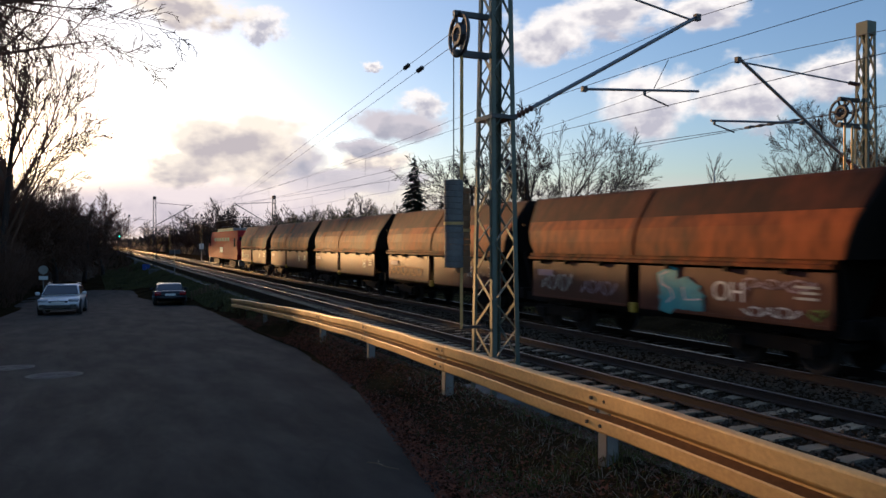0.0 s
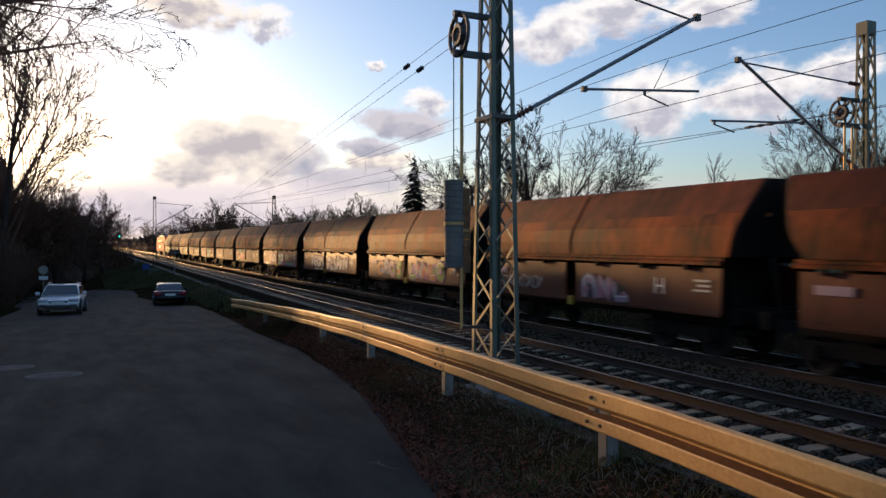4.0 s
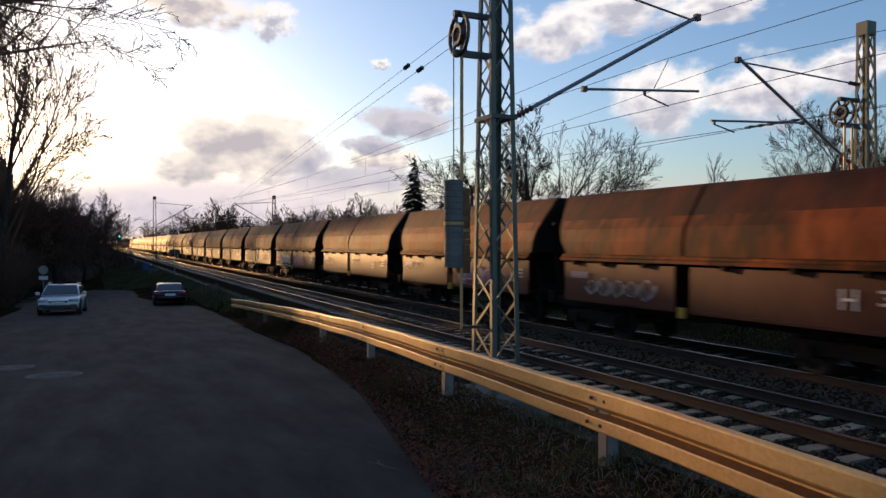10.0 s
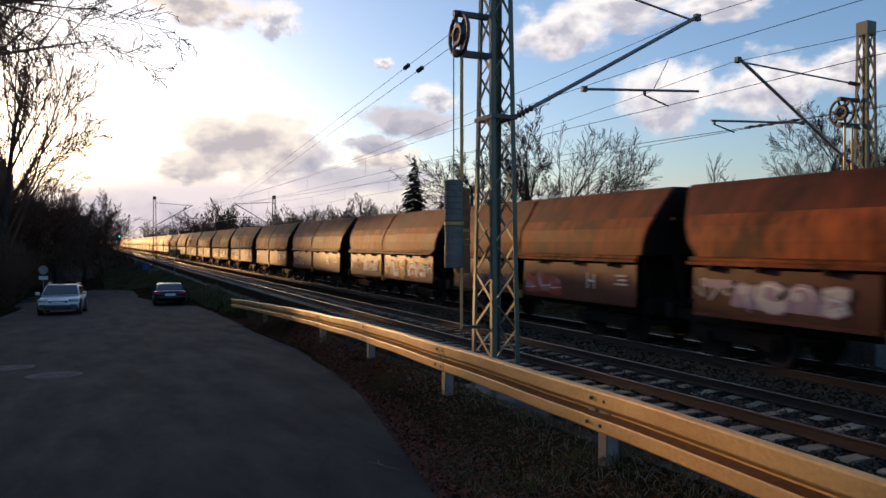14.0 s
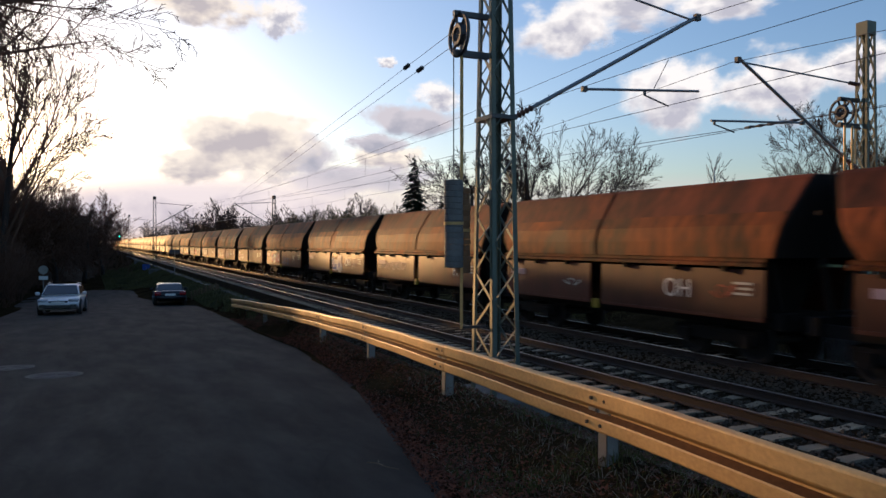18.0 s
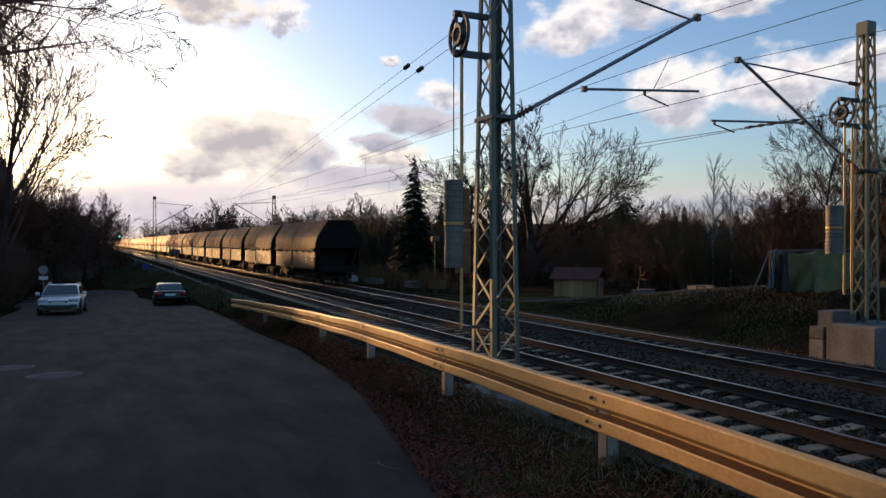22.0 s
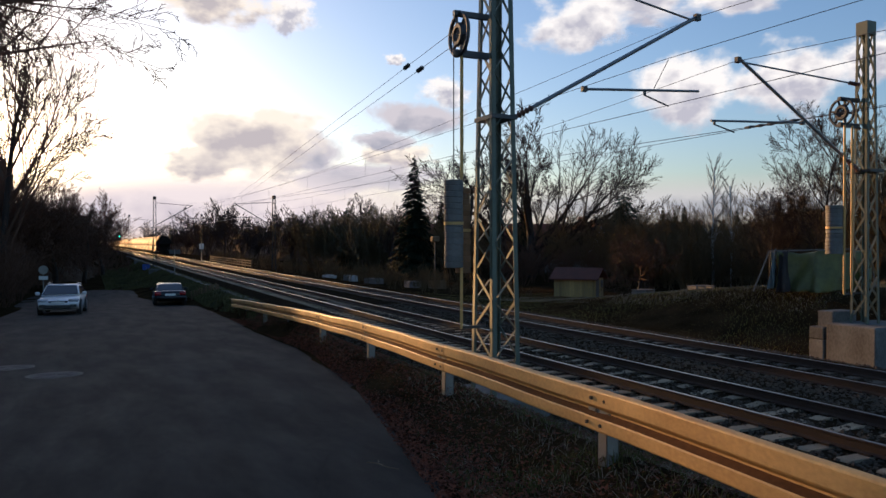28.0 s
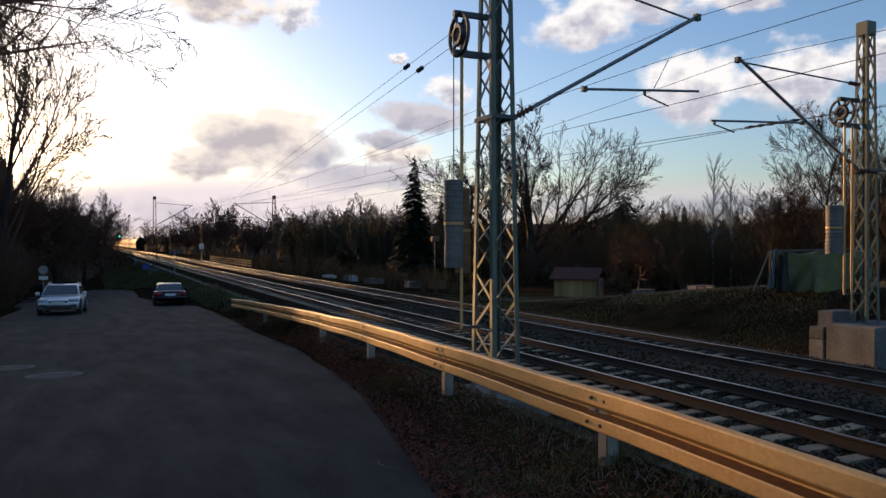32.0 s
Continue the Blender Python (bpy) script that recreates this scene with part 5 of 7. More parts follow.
def conifer(name, label, m, height, radius, seed, material=NEEDLE, blunt=False):
    rnd = random.Random(seed)
    t = empty(name, m, label, "tree")
    Heap().tube([(0, 0, -0.2), (0, 0, height * 0.5), (0, 0, height)], [0.02 * height, 0.012 * height, 0.01], 8).put("trunk", BARK, t)
    crown = Heap()
    rows = int(height * 3.2)
    for k in range(rows):
        f = k / rows
        z = height * (0.04 + 0.95 * f)
        rr = radius * ((1 - f ** 2.4) ** 0.6 * (0.6 + 0.4 * min(1, f * 4)) if blunt else (1 - f) ** 0.8) * rnd.uniform(0.8, 1.1) + 0.08
        n = max(7, int(30 * (1 - f) + 8))
        for j in range(n):
            a = 2 * math.pi * (j + rnd.random()) / n
            r = rr * rnd.uniform(0.65, 1.15)
            d = Vector((math.cos(a), math.sin(a), 0))
            sdv = Vector((-d.y, d.x, 0))
            base = Vector((0, 0, z + rnd.uniform(-0.35, 0.25)))
            droop = -rnd.uniform(0.1, 0.45) * r
            # a spray of needles: a bent leaf-like plate with ragged side tufts
            for q in range(5):
                g0, g1 = 0.15 + 0.17 * q, 0.36 + 0.17 * q
                w = 0.24 * r * (1.2 - 0.18 * q) + 0.06
                p0 = base + d * r * g0 + Vector((0, 0, droop * g0 * g0))
                p1 = base + d * r * g1 + Vector((0, 0, droop * g1 * g1))
                for sg in (-1, 1):
                    tip = p1 + sdv * sg * w + Vector((0, 0, -0.10 * w - rnd.random() * 0.10))
                    crown.add([p0, p1 + Vector((0, 0, 0.02)), tip, p0.lerp(tip, 0.5) + Vector((0, 0, -0.06))], [(0, 1, 2), (0, 2, 3)])
    crown.put("crown", material, t, "dark green needled boughs")
    return t


conifer("spruce_tree", "dark slender spruce standing in the gardens", pose(29.4, 70.5, -0.9), 12.4, 2.5, 4)
conifer("conifer", "dark round-headed conifer in the gardens", pose(44.4, 56.6, -0.9), 8.0, 2.3, 7, NEEDLE, True)
for x, y, h, s in ((45, 98, 10, 12), (27, 300, 10, 15), (33, 300, 10, 16), (30, 310, 9, 14), (60, 77, 8.6, 17), (43.7, 73.5, 8.4, 18), (64, 74, 8.0, 19), (71, 78, 8.4, 20), (66, 64, 7.2, 21), (33, 104, 8.6, 22)):
    conifer("conifer", "dark distant conifer above the woods", pose(x, y, -0.9), h, h * 0.2, s)

# bare trees along the lane, far side from the railway
tall_left = grow(41, 9.2, 0.16, 5, (15, 7, 6, 5, 2), 0.50, 0.16, 0.12, 0.52, 0.14, min_r=0.0095, ratio0=0.62)
lane_tree = plant_tree("lane_tree", "tall leafless tree beside the lane against the bright sky", pose(-5.9, 66, -1.6) @ Matrix.Scale(1.75, 4), tall_left, BARK, TWIG_RED, "bare trees along the lane")
copy_thing(lane_tree, pose(2.6, 175, gz(2.6, 175), 0, 0, 100) @ Matrix.Scale(0.6, 4))
# low broad crowns that lean over the end of the lane
wide_left = grow(44, 5.0, 0.26, 5, (10, 7, 6, 5, 3), 0.80, 0.10, 0.25, 0.60, 0.17, min_r=0.012, ratio0=1.1, lean=(0.10, -0.05))
wide_tree = plant_tree("lane_tree", "broad leafless tree with a domed reddish crown", pose(-2.9, 77, -1.6), wide_left, BARK, TWIG_RED, "bare trees along the lane")
for x, y, s, rz in ((-5.6, 74, 1.05, 150), (-0.6, 86, 0.95, 60), (-6.6, 82, 1.15, 250), (1.4, 105, 0.85, 310)):
    copy_thing(wide_tree, pose(x, y, -1.6, 0, 0, rz) @ Matrix.Scale(s, 4))
# a tree close beside the lane whose boughs hang into the view, with swelling buds
over = grow(52, 9.0, 0.22, 5, (6, 6, 5, 4, 3), 0.62, -0.02, 0.45, 0.50, 0.12, min_r=0.008, ratio0=0.6, boughs=((6.6, 0.10, 0.16, 4.6, 0.085), (7.6, -0.12, 0.14, 5.0, 0.07), (8.2, 0.25, 0.10, 4.5, 0.06)))
over_t = plant_tree("overhanging_tree", "leafless tree with budding boughs reaching over the lane", pose(-5.0, 20.5, gz(-5.0, 20.5)), over, BARK, TWIG_RED)


# ---- thickets: bushes without number, in a few stands ----
def bush_arrays(seed, height, stems, kids, min_r, fan=0.5, levels=3):
    rnd = random.Random(seed)
    h = Heap()
    for s in range(stems):
        a = rnd.uniform(0, 2 * math.pi)
        lean = (math.cos(a) * fan * rnd.random(), math.sin(a) * fan * rnd.random())
        t, c = grow(seed * 31 + s, height * rnd.uniform(0.6, 1.0), 0.03, levels, kids, 0.5, 0.2, 0.2, 0.45, 0.16, lean, min_r)
        off = Vector((math.cos(a), math.sin(a), 0)) * rnd.uniform(0, 0.7)
        h.add([v + off for v in t.v], t.f)
        h.add([v + off for v in c.v], c.f)
    quads = np.array([f if len(f) == 4 else (f[0], f[1], f[2], f[2]) for f in h.f if len(f) in (3, 4)], dtype=np.int64)
    return np.array([tuple(v) for v in h.v]), quads


BUSH = [bush_arrays(k + 3, 5.0, 7, (8, 6, 4), 0.006) for k in range(3)]
BUSH_FAR = [bush_arrays(k + 13, 5.0, 5, (8, 5, 3), 0.013) for k in range(3)]


def thicket(name, label, spots, material, kinds):
    """spots: x, y, height. All bushes of one stand become one mesh."""
    rnd = random.Random(len(spots))
    vs, fs, b = [], [], 0
    for x, y, hgt in spots:
        v, f = kinds[rnd.randint(0, len(kinds) - 1)]
        a = rnd.uniform(0, 2 * math.pi)
        s = hgt / 5.0
        sw = s * rnd.uniform(0.9, 1.5)
        w = np.stack([(v[:, 0] * math.cos(a) - v[:, 1] * math.sin(a)) * sw + x, (v[:, 0] * math.sin(a) + v[:, 1] * math.cos(a)) * sw + y, v[:, 2] * s + gz(x, y)], 1)
        vs.append(w)
        fs.append(f + b)
        b += len(v)
    vs, fs = np.concatenate(vs), np.concatenate(fs)
    me = bpy.data.meshes.new(name)
    tri = fs[:, 2] == fs[:, 3]
    q = fs[~tri]
    me.vertices.add(len(vs))
    me.vertices.foreach_set("co", vs.astype(np.float32).ravel())
    me.loops.add(len(q) * 4)
    me.loops.foreach_set("vertex_index", q.ravel().astype(np.int32))
    me.polygons.add(len(q))
    me.polygons.foreach_set("loop_start", np.arange(0, len(q) * 4, 4, dtype=np.int32))
    me.materials.append(material)
    me.update(calc_edges=True)
    return tagged(put(name, me), label, "bushes", kind="stuff")


def scatter(n, seed, x0, x1, y0, y1, h0, h1, keep=None):
    rnd = random.Random(seed)
    out = []
    while len(out) < n:
        x, y = rnd.uniform(x0, x1), rnd.uniform(y0, y1)
        if keep is None or keep(x, y):
            out.append((x, y, rnd.uniform(h0, h1)))
    return out


thicket("thicket", "reddish brown leafless bushes behind the gardens", scatter(150, 1, 33, 60, 22, 66, 3.4, 6.4, lambda x, y: x > 30 + 0.14 * y), TWIG_BROWN, BUSH)
thicket("thicket", "brown leafless bushes in front of the houses", scatter(26, 9, 31, 42, 47, 62, 2.0, 3.6, lambda x, y: not (31 < x < 37 and y < 52)), TWIG_RED, BUSH)
thicket("thicket", "dense brown leafless scrub beyond the gardens", scatter(120, 2, 30, 62, 62, 130, 4.0, 7.0, lambda x, y: x > 27 + 0.05 * y), TWIG_BROWN, BUSH_FAR)
thicket("thicket", "yellowish budding willows beside the line", scatter(26, 3, 27, 36, 84, 108, 5.0, 8.5), BUD, BUSH_FAR)
thicket("thicket", "dark distant leafless wood along the railway", scatter(110, 4, 21, 70, 130, 330, 6, 12), TWIG, BUSH_FAR)
thicket("thicket", "dark leafless hedge at the end of the lane", scatter(75, 5, -17, 1.4, 76, 114, 6.0, 9.0, lambda x, y: x < -6 or (x + 6) < 7.4 * (y - 70) / 44), TWIG_RED, BUSH)
thicket("thicket", "dark leafless bushes along the lane", scatter(40, 8, -9, -4.5, 40, 76, 2.0, 4.2), TWIG_RED, BUSH)
thicket("thicket", "far bare bushes beside the lane and railway", scatter(50, 6, -24, 3.0, 120, 330, 4, 9), TWIG, BUSH_FAR)
thicket("thicket", "low brambles and dry weeds in the gardens", scatter(60, 17, 19.5, 30, 40, 78, 0.5, 1.3, lambda x, y: abs(x - 28.8) > 2.5 or abs(y - 41) > 3.5), TWIG_BROWN, BUSH)
thicket("thicket", "low leafless bushes beside the line", scatter(64, 7, 18.8, 23, 44, 150, 0.9, 2.2), TWIG_BROWN, BUSH)


# the dark body of the woods behind the bushes, uneven along its top
def wood_wall(name, label, path, h, seed, material, thick=3.0, rough=1.0, lift=0.0):
    hp = Heap()
    n = 0
    vs, fs = [], []
    length = 0
    pts = [Vector((*p, 0)) for p in path]
    rows = []
    for a, b in zip(pts, pts[1:]):
        k = max(2, int((b - a).length / 1.2))
        for i in range(k):
            rows.append(a.lerp(b, i / k))
    for i, p in enumerate(rows):
        hh = h * (0.75 + rough * 0.3 * noise.noise(Vector((i * 0.11, seed, 0))) + rough * 0.18 * noise.noise(Vector((i * 0.7, seed, 4))))
        for j in range(9):
            f = j / 8
            off = thick * math.sin(f * math.pi * 0.5)
            z = gz(p.x, p.y) - 0.3 + lift + hh * f
            vs.append(p + Vector((noise.noise(Vector((i * 0.5, j * 0.7, seed))) * 1.4 + off, noise.noise(Vector((i * 0.6, j * 0.8, seed + 5))) * 1.2, z)))
    for i in range(len(rows) - 1):
        for j in range(8):
            a = i * 9 + j
            fs.append((a, a + 9, a + 10, a + 1))
    hp.add(vs, fs)
    return tagged(hp.put(name, material), label, "woods", kind="stuff")


def gappy(ob, share):
    """Leaves out that share of the canopy's faces, so that the low sun falls through."""
    rnd = random.Random(3)
    bm = bmesh.new()
    bm.from_mesh(ob.data)
    bmesh.ops.delete(bm, geom=[f for f in bm.faces if rnd.random() < share], context='FACES')
    bm.to_mesh(ob.data)
    bm.free()
    return ob


SCRUB = mat("dense_scrub", (0.15, 0.098, 0.062), 1.0, 0, (0.06, 0.041, 0.028), 0.9, 7, 1.0, 0.25, spec=0.1)
wood_wall("woods", "dense brown winter wood behind the gardens", [(75, 5), (62, 30), (58, 60), (58, 100), (62, 160)], 8.0, 2, SCRUB)
wood_wall("woods", "dense winter wood along the railway", [(62, 130), (34, 150), (27, 240), (23, 420), (22, 800)], 8.5, 4, SCRUB)
wood_wall("woods", "dense winter wood beyond the lane", [(-7.6, 75), (-4.5, 84), (-0.5, 92), (1.6, 125)], 9.3, 6, SCRUB, -3.0)
wood_wall("woods", "dense winter wood along the near side of the railway", [(1.8, 125.5), (2.5, 240), (3.5, 420), (4, 800)], 10.4, 7, SCRUB, -3.0)
# walls added left of the view to keep sun off lane, barrier and doors
wood_wall("woods", "unseen tall scrub wall added to shade the lane", [(-14, 14), (-14, 66), (-14, 114)], 17.0, 9, SCRUB, -0.5, 0.08)
wood_wall("woods", "unseen tall scrub wall added to shade the far barrier", [(-14, 114.2), (-14, 123)], 18.7, 10, SCRUB, -0.5, 0.12)
wood_wall("woods", "unseen ragged scrub wall added to dapple the near wagons", [(-14, 123.2), (-14, 139)], 24.5, 12, SCRUB, -0.6, 0.9)
wood_wall("woods", "tall scrub wall added to shade the wagon doors", [(-14, 139.2), (-14, 184)], 24.3, 13, SCRUB, -0.6, 0.12)
# unseen high canopy on bare trunks, added away from the lane to shade the gardens
sun_screen = gappy(wood_wall("pine_wood", "unseen high canopy added to shade the bank and gardens", [(-24, 216), (-24, 296)], 9.5, 14, NEEDLE, -2.0, 0.4, 23.7), 0.35)
trunks = Heap()
for k in range(20):
    trunks.tube([(-23.6, 217 + 4.1 * k, -1.5), (-23.4 + 0.3 * math.sin(k * 2.3), 217.4 + 4.1 * k, 14), (-23.8, 217 + 4.1 * k, 28)], [0.3, 0.24, 0.12], 7)
tagged(trunks.put("pine_trunks", BARK), "bare trunks under the unseen shading canopy", "trees", kind="stuff")


# ---- cars ----
def car(m, label, paint_mat, length, width, height, estate, front_to_viewer):
    """A parked car in its own space: nose towards -y, wheels on z = 0."""
    t = empty("car", m, label, "car", "parked cars")
    L, W = length / 2, width / 2
    hood, belt = height * 0.60, height * 0.62
    low = [(-L, 0.38, 0.90), (-L + 0.02, 0.56, 0.92), (-L + 0.22, hood * 0.82, 0.93), (-L + 0.9, hood, 0.95), (L - (0.15 if estate else 0.75), belt + 0.05, 0.95), (L - 0.06, belt, 0.93), (L, 0.62, 0.94), (L - 0.03, 0.36, 0.90), (L - 0.5, 0.22, 0.94), (-L + 0.5, 0.20, 0.94)]
    n = len(low)
    bm = bmesh.new()
    rings = []
    for s in (-1, -0.86, 0.86, 1):
        rings.append([bm.verts.new((s * W * (w if abs(s) == 1 else 1.0), y * (1.0 if abs(s) < 1 else 0.965), z - (0.05 if abs(s) == 1 and z > 0.6 else 0))) for y, z, w in low])
    for a, b in zip(rings, rings[1:]):
        for k in range(n):
            bm.faces.new((a[k], a[(k + 1) % n], b[(k + 1) % n], b[k]))
    bm.faces.new(rings[0])
    bm.faces.new(rings[-1][::-1])
    bmesh.ops.recalc_face_normals(bm, faces=bm.faces)
    bmesh.ops.bevel(bm, geom=list(bm.edges), offset=0.035, segments=2, affect='EDGES', clamp_overlap=True)
    part("body", bm, paint_mat, t, smooth=True)
    # cabin
    yb, yt0, yt1, yr = -L + 0.85, -L + 1.80, L - (0.55 if estate else 1.55), L - (0.12 if estate else 0.70)
    cab = [(yb, belt - 0.02, 0.90), (yt0, height - 0.02, 0.74), ((yt0 + yt1) / 2, height, 0.74), (yt1, height - 0.05, 0.72), (yr, belt, 0.88)]
    bm = bmesh.new()
    ra = [bm.verts.new((-W * w, y, z)) for y, z, w in cab]
    rb = [bm.verts.new((W * w, y, z)) for y, z, w in cab]
    k = len(cab)
    for i in range(k - 1):
        bm.faces.new((ra[i], ra[i + 1], rb[i + 1], rb[i]))
    bm.faces.new(ra[::-1])
    bm.faces.new(rb)
    bm.faces.new((ra[0], rb[0], rb[-1], ra[-1]))
    bmesh.ops.recalc_face_normals(bm, faces=bm.faces)
    bmesh.ops.bevel(bm, geom=list(bm.edges), offset=0.04, segments=2, affect='EDGES')
    part("roof", bm, paint_mat, t, smooth=True)

    def pane(name, corners, off):
        c = [Vector(q) for q in corners]
        nn = (c[1] - c[0]).cross(c[2] - c[0]).normalized() * off
        vs = [q + nn for q in c] + [q - nn * 0.2 for q in c]
        Heap().add(vs, [(0, 1, 2, 3), (7, 6, 5, 4), (0, 4, 5, 1), (1, 5, 6, 2), (2, 6, 7, 3), (3, 7, 4, 0)]).put(name, GLASS, t)

    def lerp3(a, b, f):
        return tuple(p + (q - p) * f for p, q in zip(a, b))
    f0, f1 = (W * 0.84, yb, belt), (W * 0.68, yt0, height - 0.02)
    q0, q1 = lerp3(f0, f1, 0.10), lerp3(f0, f1, 0.90)
    pane("windscreen", [(-q0[0], q0[1], q0[2]), (q0[0], q0[1], q0[2]), (q1[0], q1[1], q1[2]), (-q1[0], q1[1], q1[2])], 0.012)
    f0, f1 = (W * 0.80, yr, belt), (W * 0.66, yt1, height - 0.05)
    q0, q1 = lerp3(f0, f1, 0.14), lerp3(f0, f1, 0.88)
    pane("rear_window", [(q0[0], q0[1], q0[2]), (-q0[0], q0[1], q0[2]), (-q1[0], q1[1], q1[2]), (q1[0], q1[1], q1[2])], 0.012)
    ym = (yt0 + yt1) / 2
    for s in (-1, 1):
        for ya, yb2, yc, yd in ((yb + 0.30, ym - 0.05, ym - 0.05, yt0 + 0.02), (ym + 0.05, yr - 0.30, yt1 - 0.02, ym + 0.05)):
            xw, xt = s * W * 0.892, s * W * 0.752
            c = [(xw, ya, belt + 0.05), (xw, yb2, belt + 0.05), (xt, yc, height - 0.10), (xt, yd, height - 0.10)]
            pane("side_window", c if s > 0 else c[::-1], 0.012)
        # mirror
        mb = boxed(s * (W + 0.08) - 0.09, s * (W + 0.08) + 0.09, yb + 0.35, yb + 0.45, belt + 0.02, belt + 0.16, 0.03)
        part("mirror", mb, paint_mat, t, smooth=True)
        hl = boxed(s * W * 0.70 - 0.20, s * W * 0.70 + 0.20, -L + 0.0, -L + 0.28, hood * 0.70, hood * 0.87, 0.04)
        part("headlight", hl, LAMP_CLEAR, t, smooth=True)
        tl = boxed(s * W * 0.76 - 0.17, s * W * 0.76 + 0.17, L - 0.22, L + 0.012, belt - 0.20, belt - 0.02, 0.03)
        part("tail_light", tl, LAMP_RED, t, smooth=True)
        fg = boxed(s * W * 0.70 - 0.13, s * W * 0.70 + 0.13, -L - 0.012, -L + 0.1, 0.32, 0.44, 0.02)
        part("fog_light", fg, PLASTIC, t)
        for y in (-L + 0.85, L - 0.80):
            b = bmesh.new()
            cyl(b, 0.315, 0.20, pose(s * (W - 0.09), y, 0.315, 0, 90, 0), 24)
            bmesh.ops.bevel(b, geom=list(b.edges), offset=0.02, segments=1, affect='EDGES')
            wh = part("wheel", b, RUBBER, t)
            b = bmesh.new()
            cyl(b, 0.20, 0.03, pose(s * (W + 0.005), y, 0.315, 0, 90, 0), 20)
            part("rim", b, ALLOY, wh)
            b = bmesh.new()
            cyl(b, 0.36, 0.10, pose(s * (W - 0.065), y, 0.33, 0, 90, 0), 24)
            part("wheel_arch", b, PLASTIC, t)
    part("grille", boxed(-W * 0.44, W * 0.44, -L - 0.004, -L + 0.1, hood * 0.66, hood * 0.76, 0.015), PLASTIC, t)
    part("lower_intake", boxed(-W * 0.62, W * 0.62, -L - 0.010, -L + 0.1, 0.28, 0.42, 0.02), PLASTIC, t)
    part("bonnet_badge", cyl(bmesh.new(), 0.06, 0.02, pose(0, -L - 0.006, hood * 0.73, 90, 0, 0), 16), ALLOY, t)
    part("number_plate", boxed(-0.26, 0.26, -L - 0.022, -L - 0.010, 0.46, 0.56, 0.004), PLATE, t)
    part("number_plate", boxed(-0.26, 0.26, L + 0.004, L + 0.018, belt - 0.22, belt - 0.11, 0.004), PLATE, t)
    part("rear_bumper", boxed(-W * 0.92, W * 0.92, L - 0.15, L + 0.03, 0.32, 0.52, 0.03), paint_mat, t, smooth=True)
    part("sill", boxed(-W * 0.95, W * 0.95, -L + 1.2, L - 1.2, 0.18, 0.26, 0.01), PLASTIC, t)
    if estate:
        for s in (-1, 1):
            Heap().tube([(s * W * 0.70, yt0 + 0.15, height - 0.0), (s * W * 0.70, yt0 + 0.3, height + 0.05), (s * W * 0.70, yt1 - 0.3, height + 0.03), (s * W * 0.70, yt1 - 0.1, height - 0.03)], 0.018, 5).put("roof_rail", ALLOY, t)
    return t


def road_pitch(y):
    return math.degrees(math.atan(-0.0405)) if y < 62 else 0.0


car(pose(-1.12, 38.4, float(road_z(38.4)) + 0.02, road_pitch(1), 0, -4), "white family car parked facing the camera on the asphalt", CAR_WHITE, 4.2, 1.70, 1.30, True, True)
car(pose(4.0, 45.4, float(road_z(45.4)) + 0.02, -road_pitch(1), 0, 177), "black saloon parked with its rear to the camera", CAR_DARK, 4.3, 1.66, 1.19, False, False)

# manhole covers in the asphalt
for x, y, r in ((-0.54, 14.0, 0.36), (-1.32, 15.6, 0.34)):
    z = float(road_z(y)) + 0.014 + 0.02 * noise.noise(Vector((x * 0.3, y * 0.3, 9)))
    t = empty("manhole_cover", pose(x, y, z, road_pitch(1), 0, 0), "round cast iron manhole cover set in the asphalt", "manhole cover", "manhole covers")
    b = bmesh.new()
    cyl(b, r + 0.07, 0.02, pose(0, 0, -0.004), 32)
    part("concrete_ring", b, CONCRETE, t)
    b = bmesh.new()
    cyl(b, r, 0.02, pose(0, 0, 0.0), 32)
    part("lid", b, IRON, t)
    for k in range(6):
        a = k * math.pi / 3
        part("lid_rib", boxed(-0.02, 0.02, 0.06, r * 0.85, 0.008, 0.014, m=pose(0, 0, 0, 0, 0, k * 60)), IRON, t)

# the back of a round road sign beside the lane
z = float(road_z(47.3))
t = empty("road_sign", pose(-2.35, 47.3, z), "grey back of a round road sign on a post", "road sign")
Heap().tube([(0, 0, 0), (0, 0, 2.3)], 0.03, 8).put("post", GALV_OLD, t)
part("sign_plate", cyl(bmesh.new(), 0.24, 0.012, pose(0, -0.04, 2.05, 90, 0, 0), 28), GALV_OLD, t)
part("name_plate", boxed(-0.22, 0.22, -0.05, -0.035, 1.50, 1.70, 0.004), PAINT_WHITE, t)

# low orange-brown timber palings at the foot of the bank
t = empty("timber_paling", pose(5.25, 45.6, gz(5.25, 45.6)), "low weathered orange-brown timber palings at the road's edge", "fence")
for k in range(12):
    px_, py_ = 0.125 * k, -0.06 * k
    part("paling", boxed(-0.04, 0.04, -0.035, 0.035, -0.25, 0.46 + 0.05 * math.sin(k * 2.7), 0.01), WOOD, t, m=pose(px_, py_, gz(5.25 + px_, 45.6 + py_) - gz(5.25, 45.6), 0, random.uniform(-4, 4), 0))

# concrete cable trough along the foot of the ballast
t = empty("cable_trough", pose(6.85, 0, -0.30), "pale grey concrete cable trough with cover slabs along the ballast", "cable trough", kind="structure")
slab = boxed(-0.20, 0.20, -0.49, 0.49, 0.14, 0.21, 0.012)
slab_me = bpy.data.meshes.new("cover_slab")
slab.to_mesh(slab_me)
slab.free()
slab_me.materials.append(CONCRETE)
Heap().block(-0.17, 0.17, 24.5, 170, -0.2, 0.138).put("trough", CONCRETE, t)
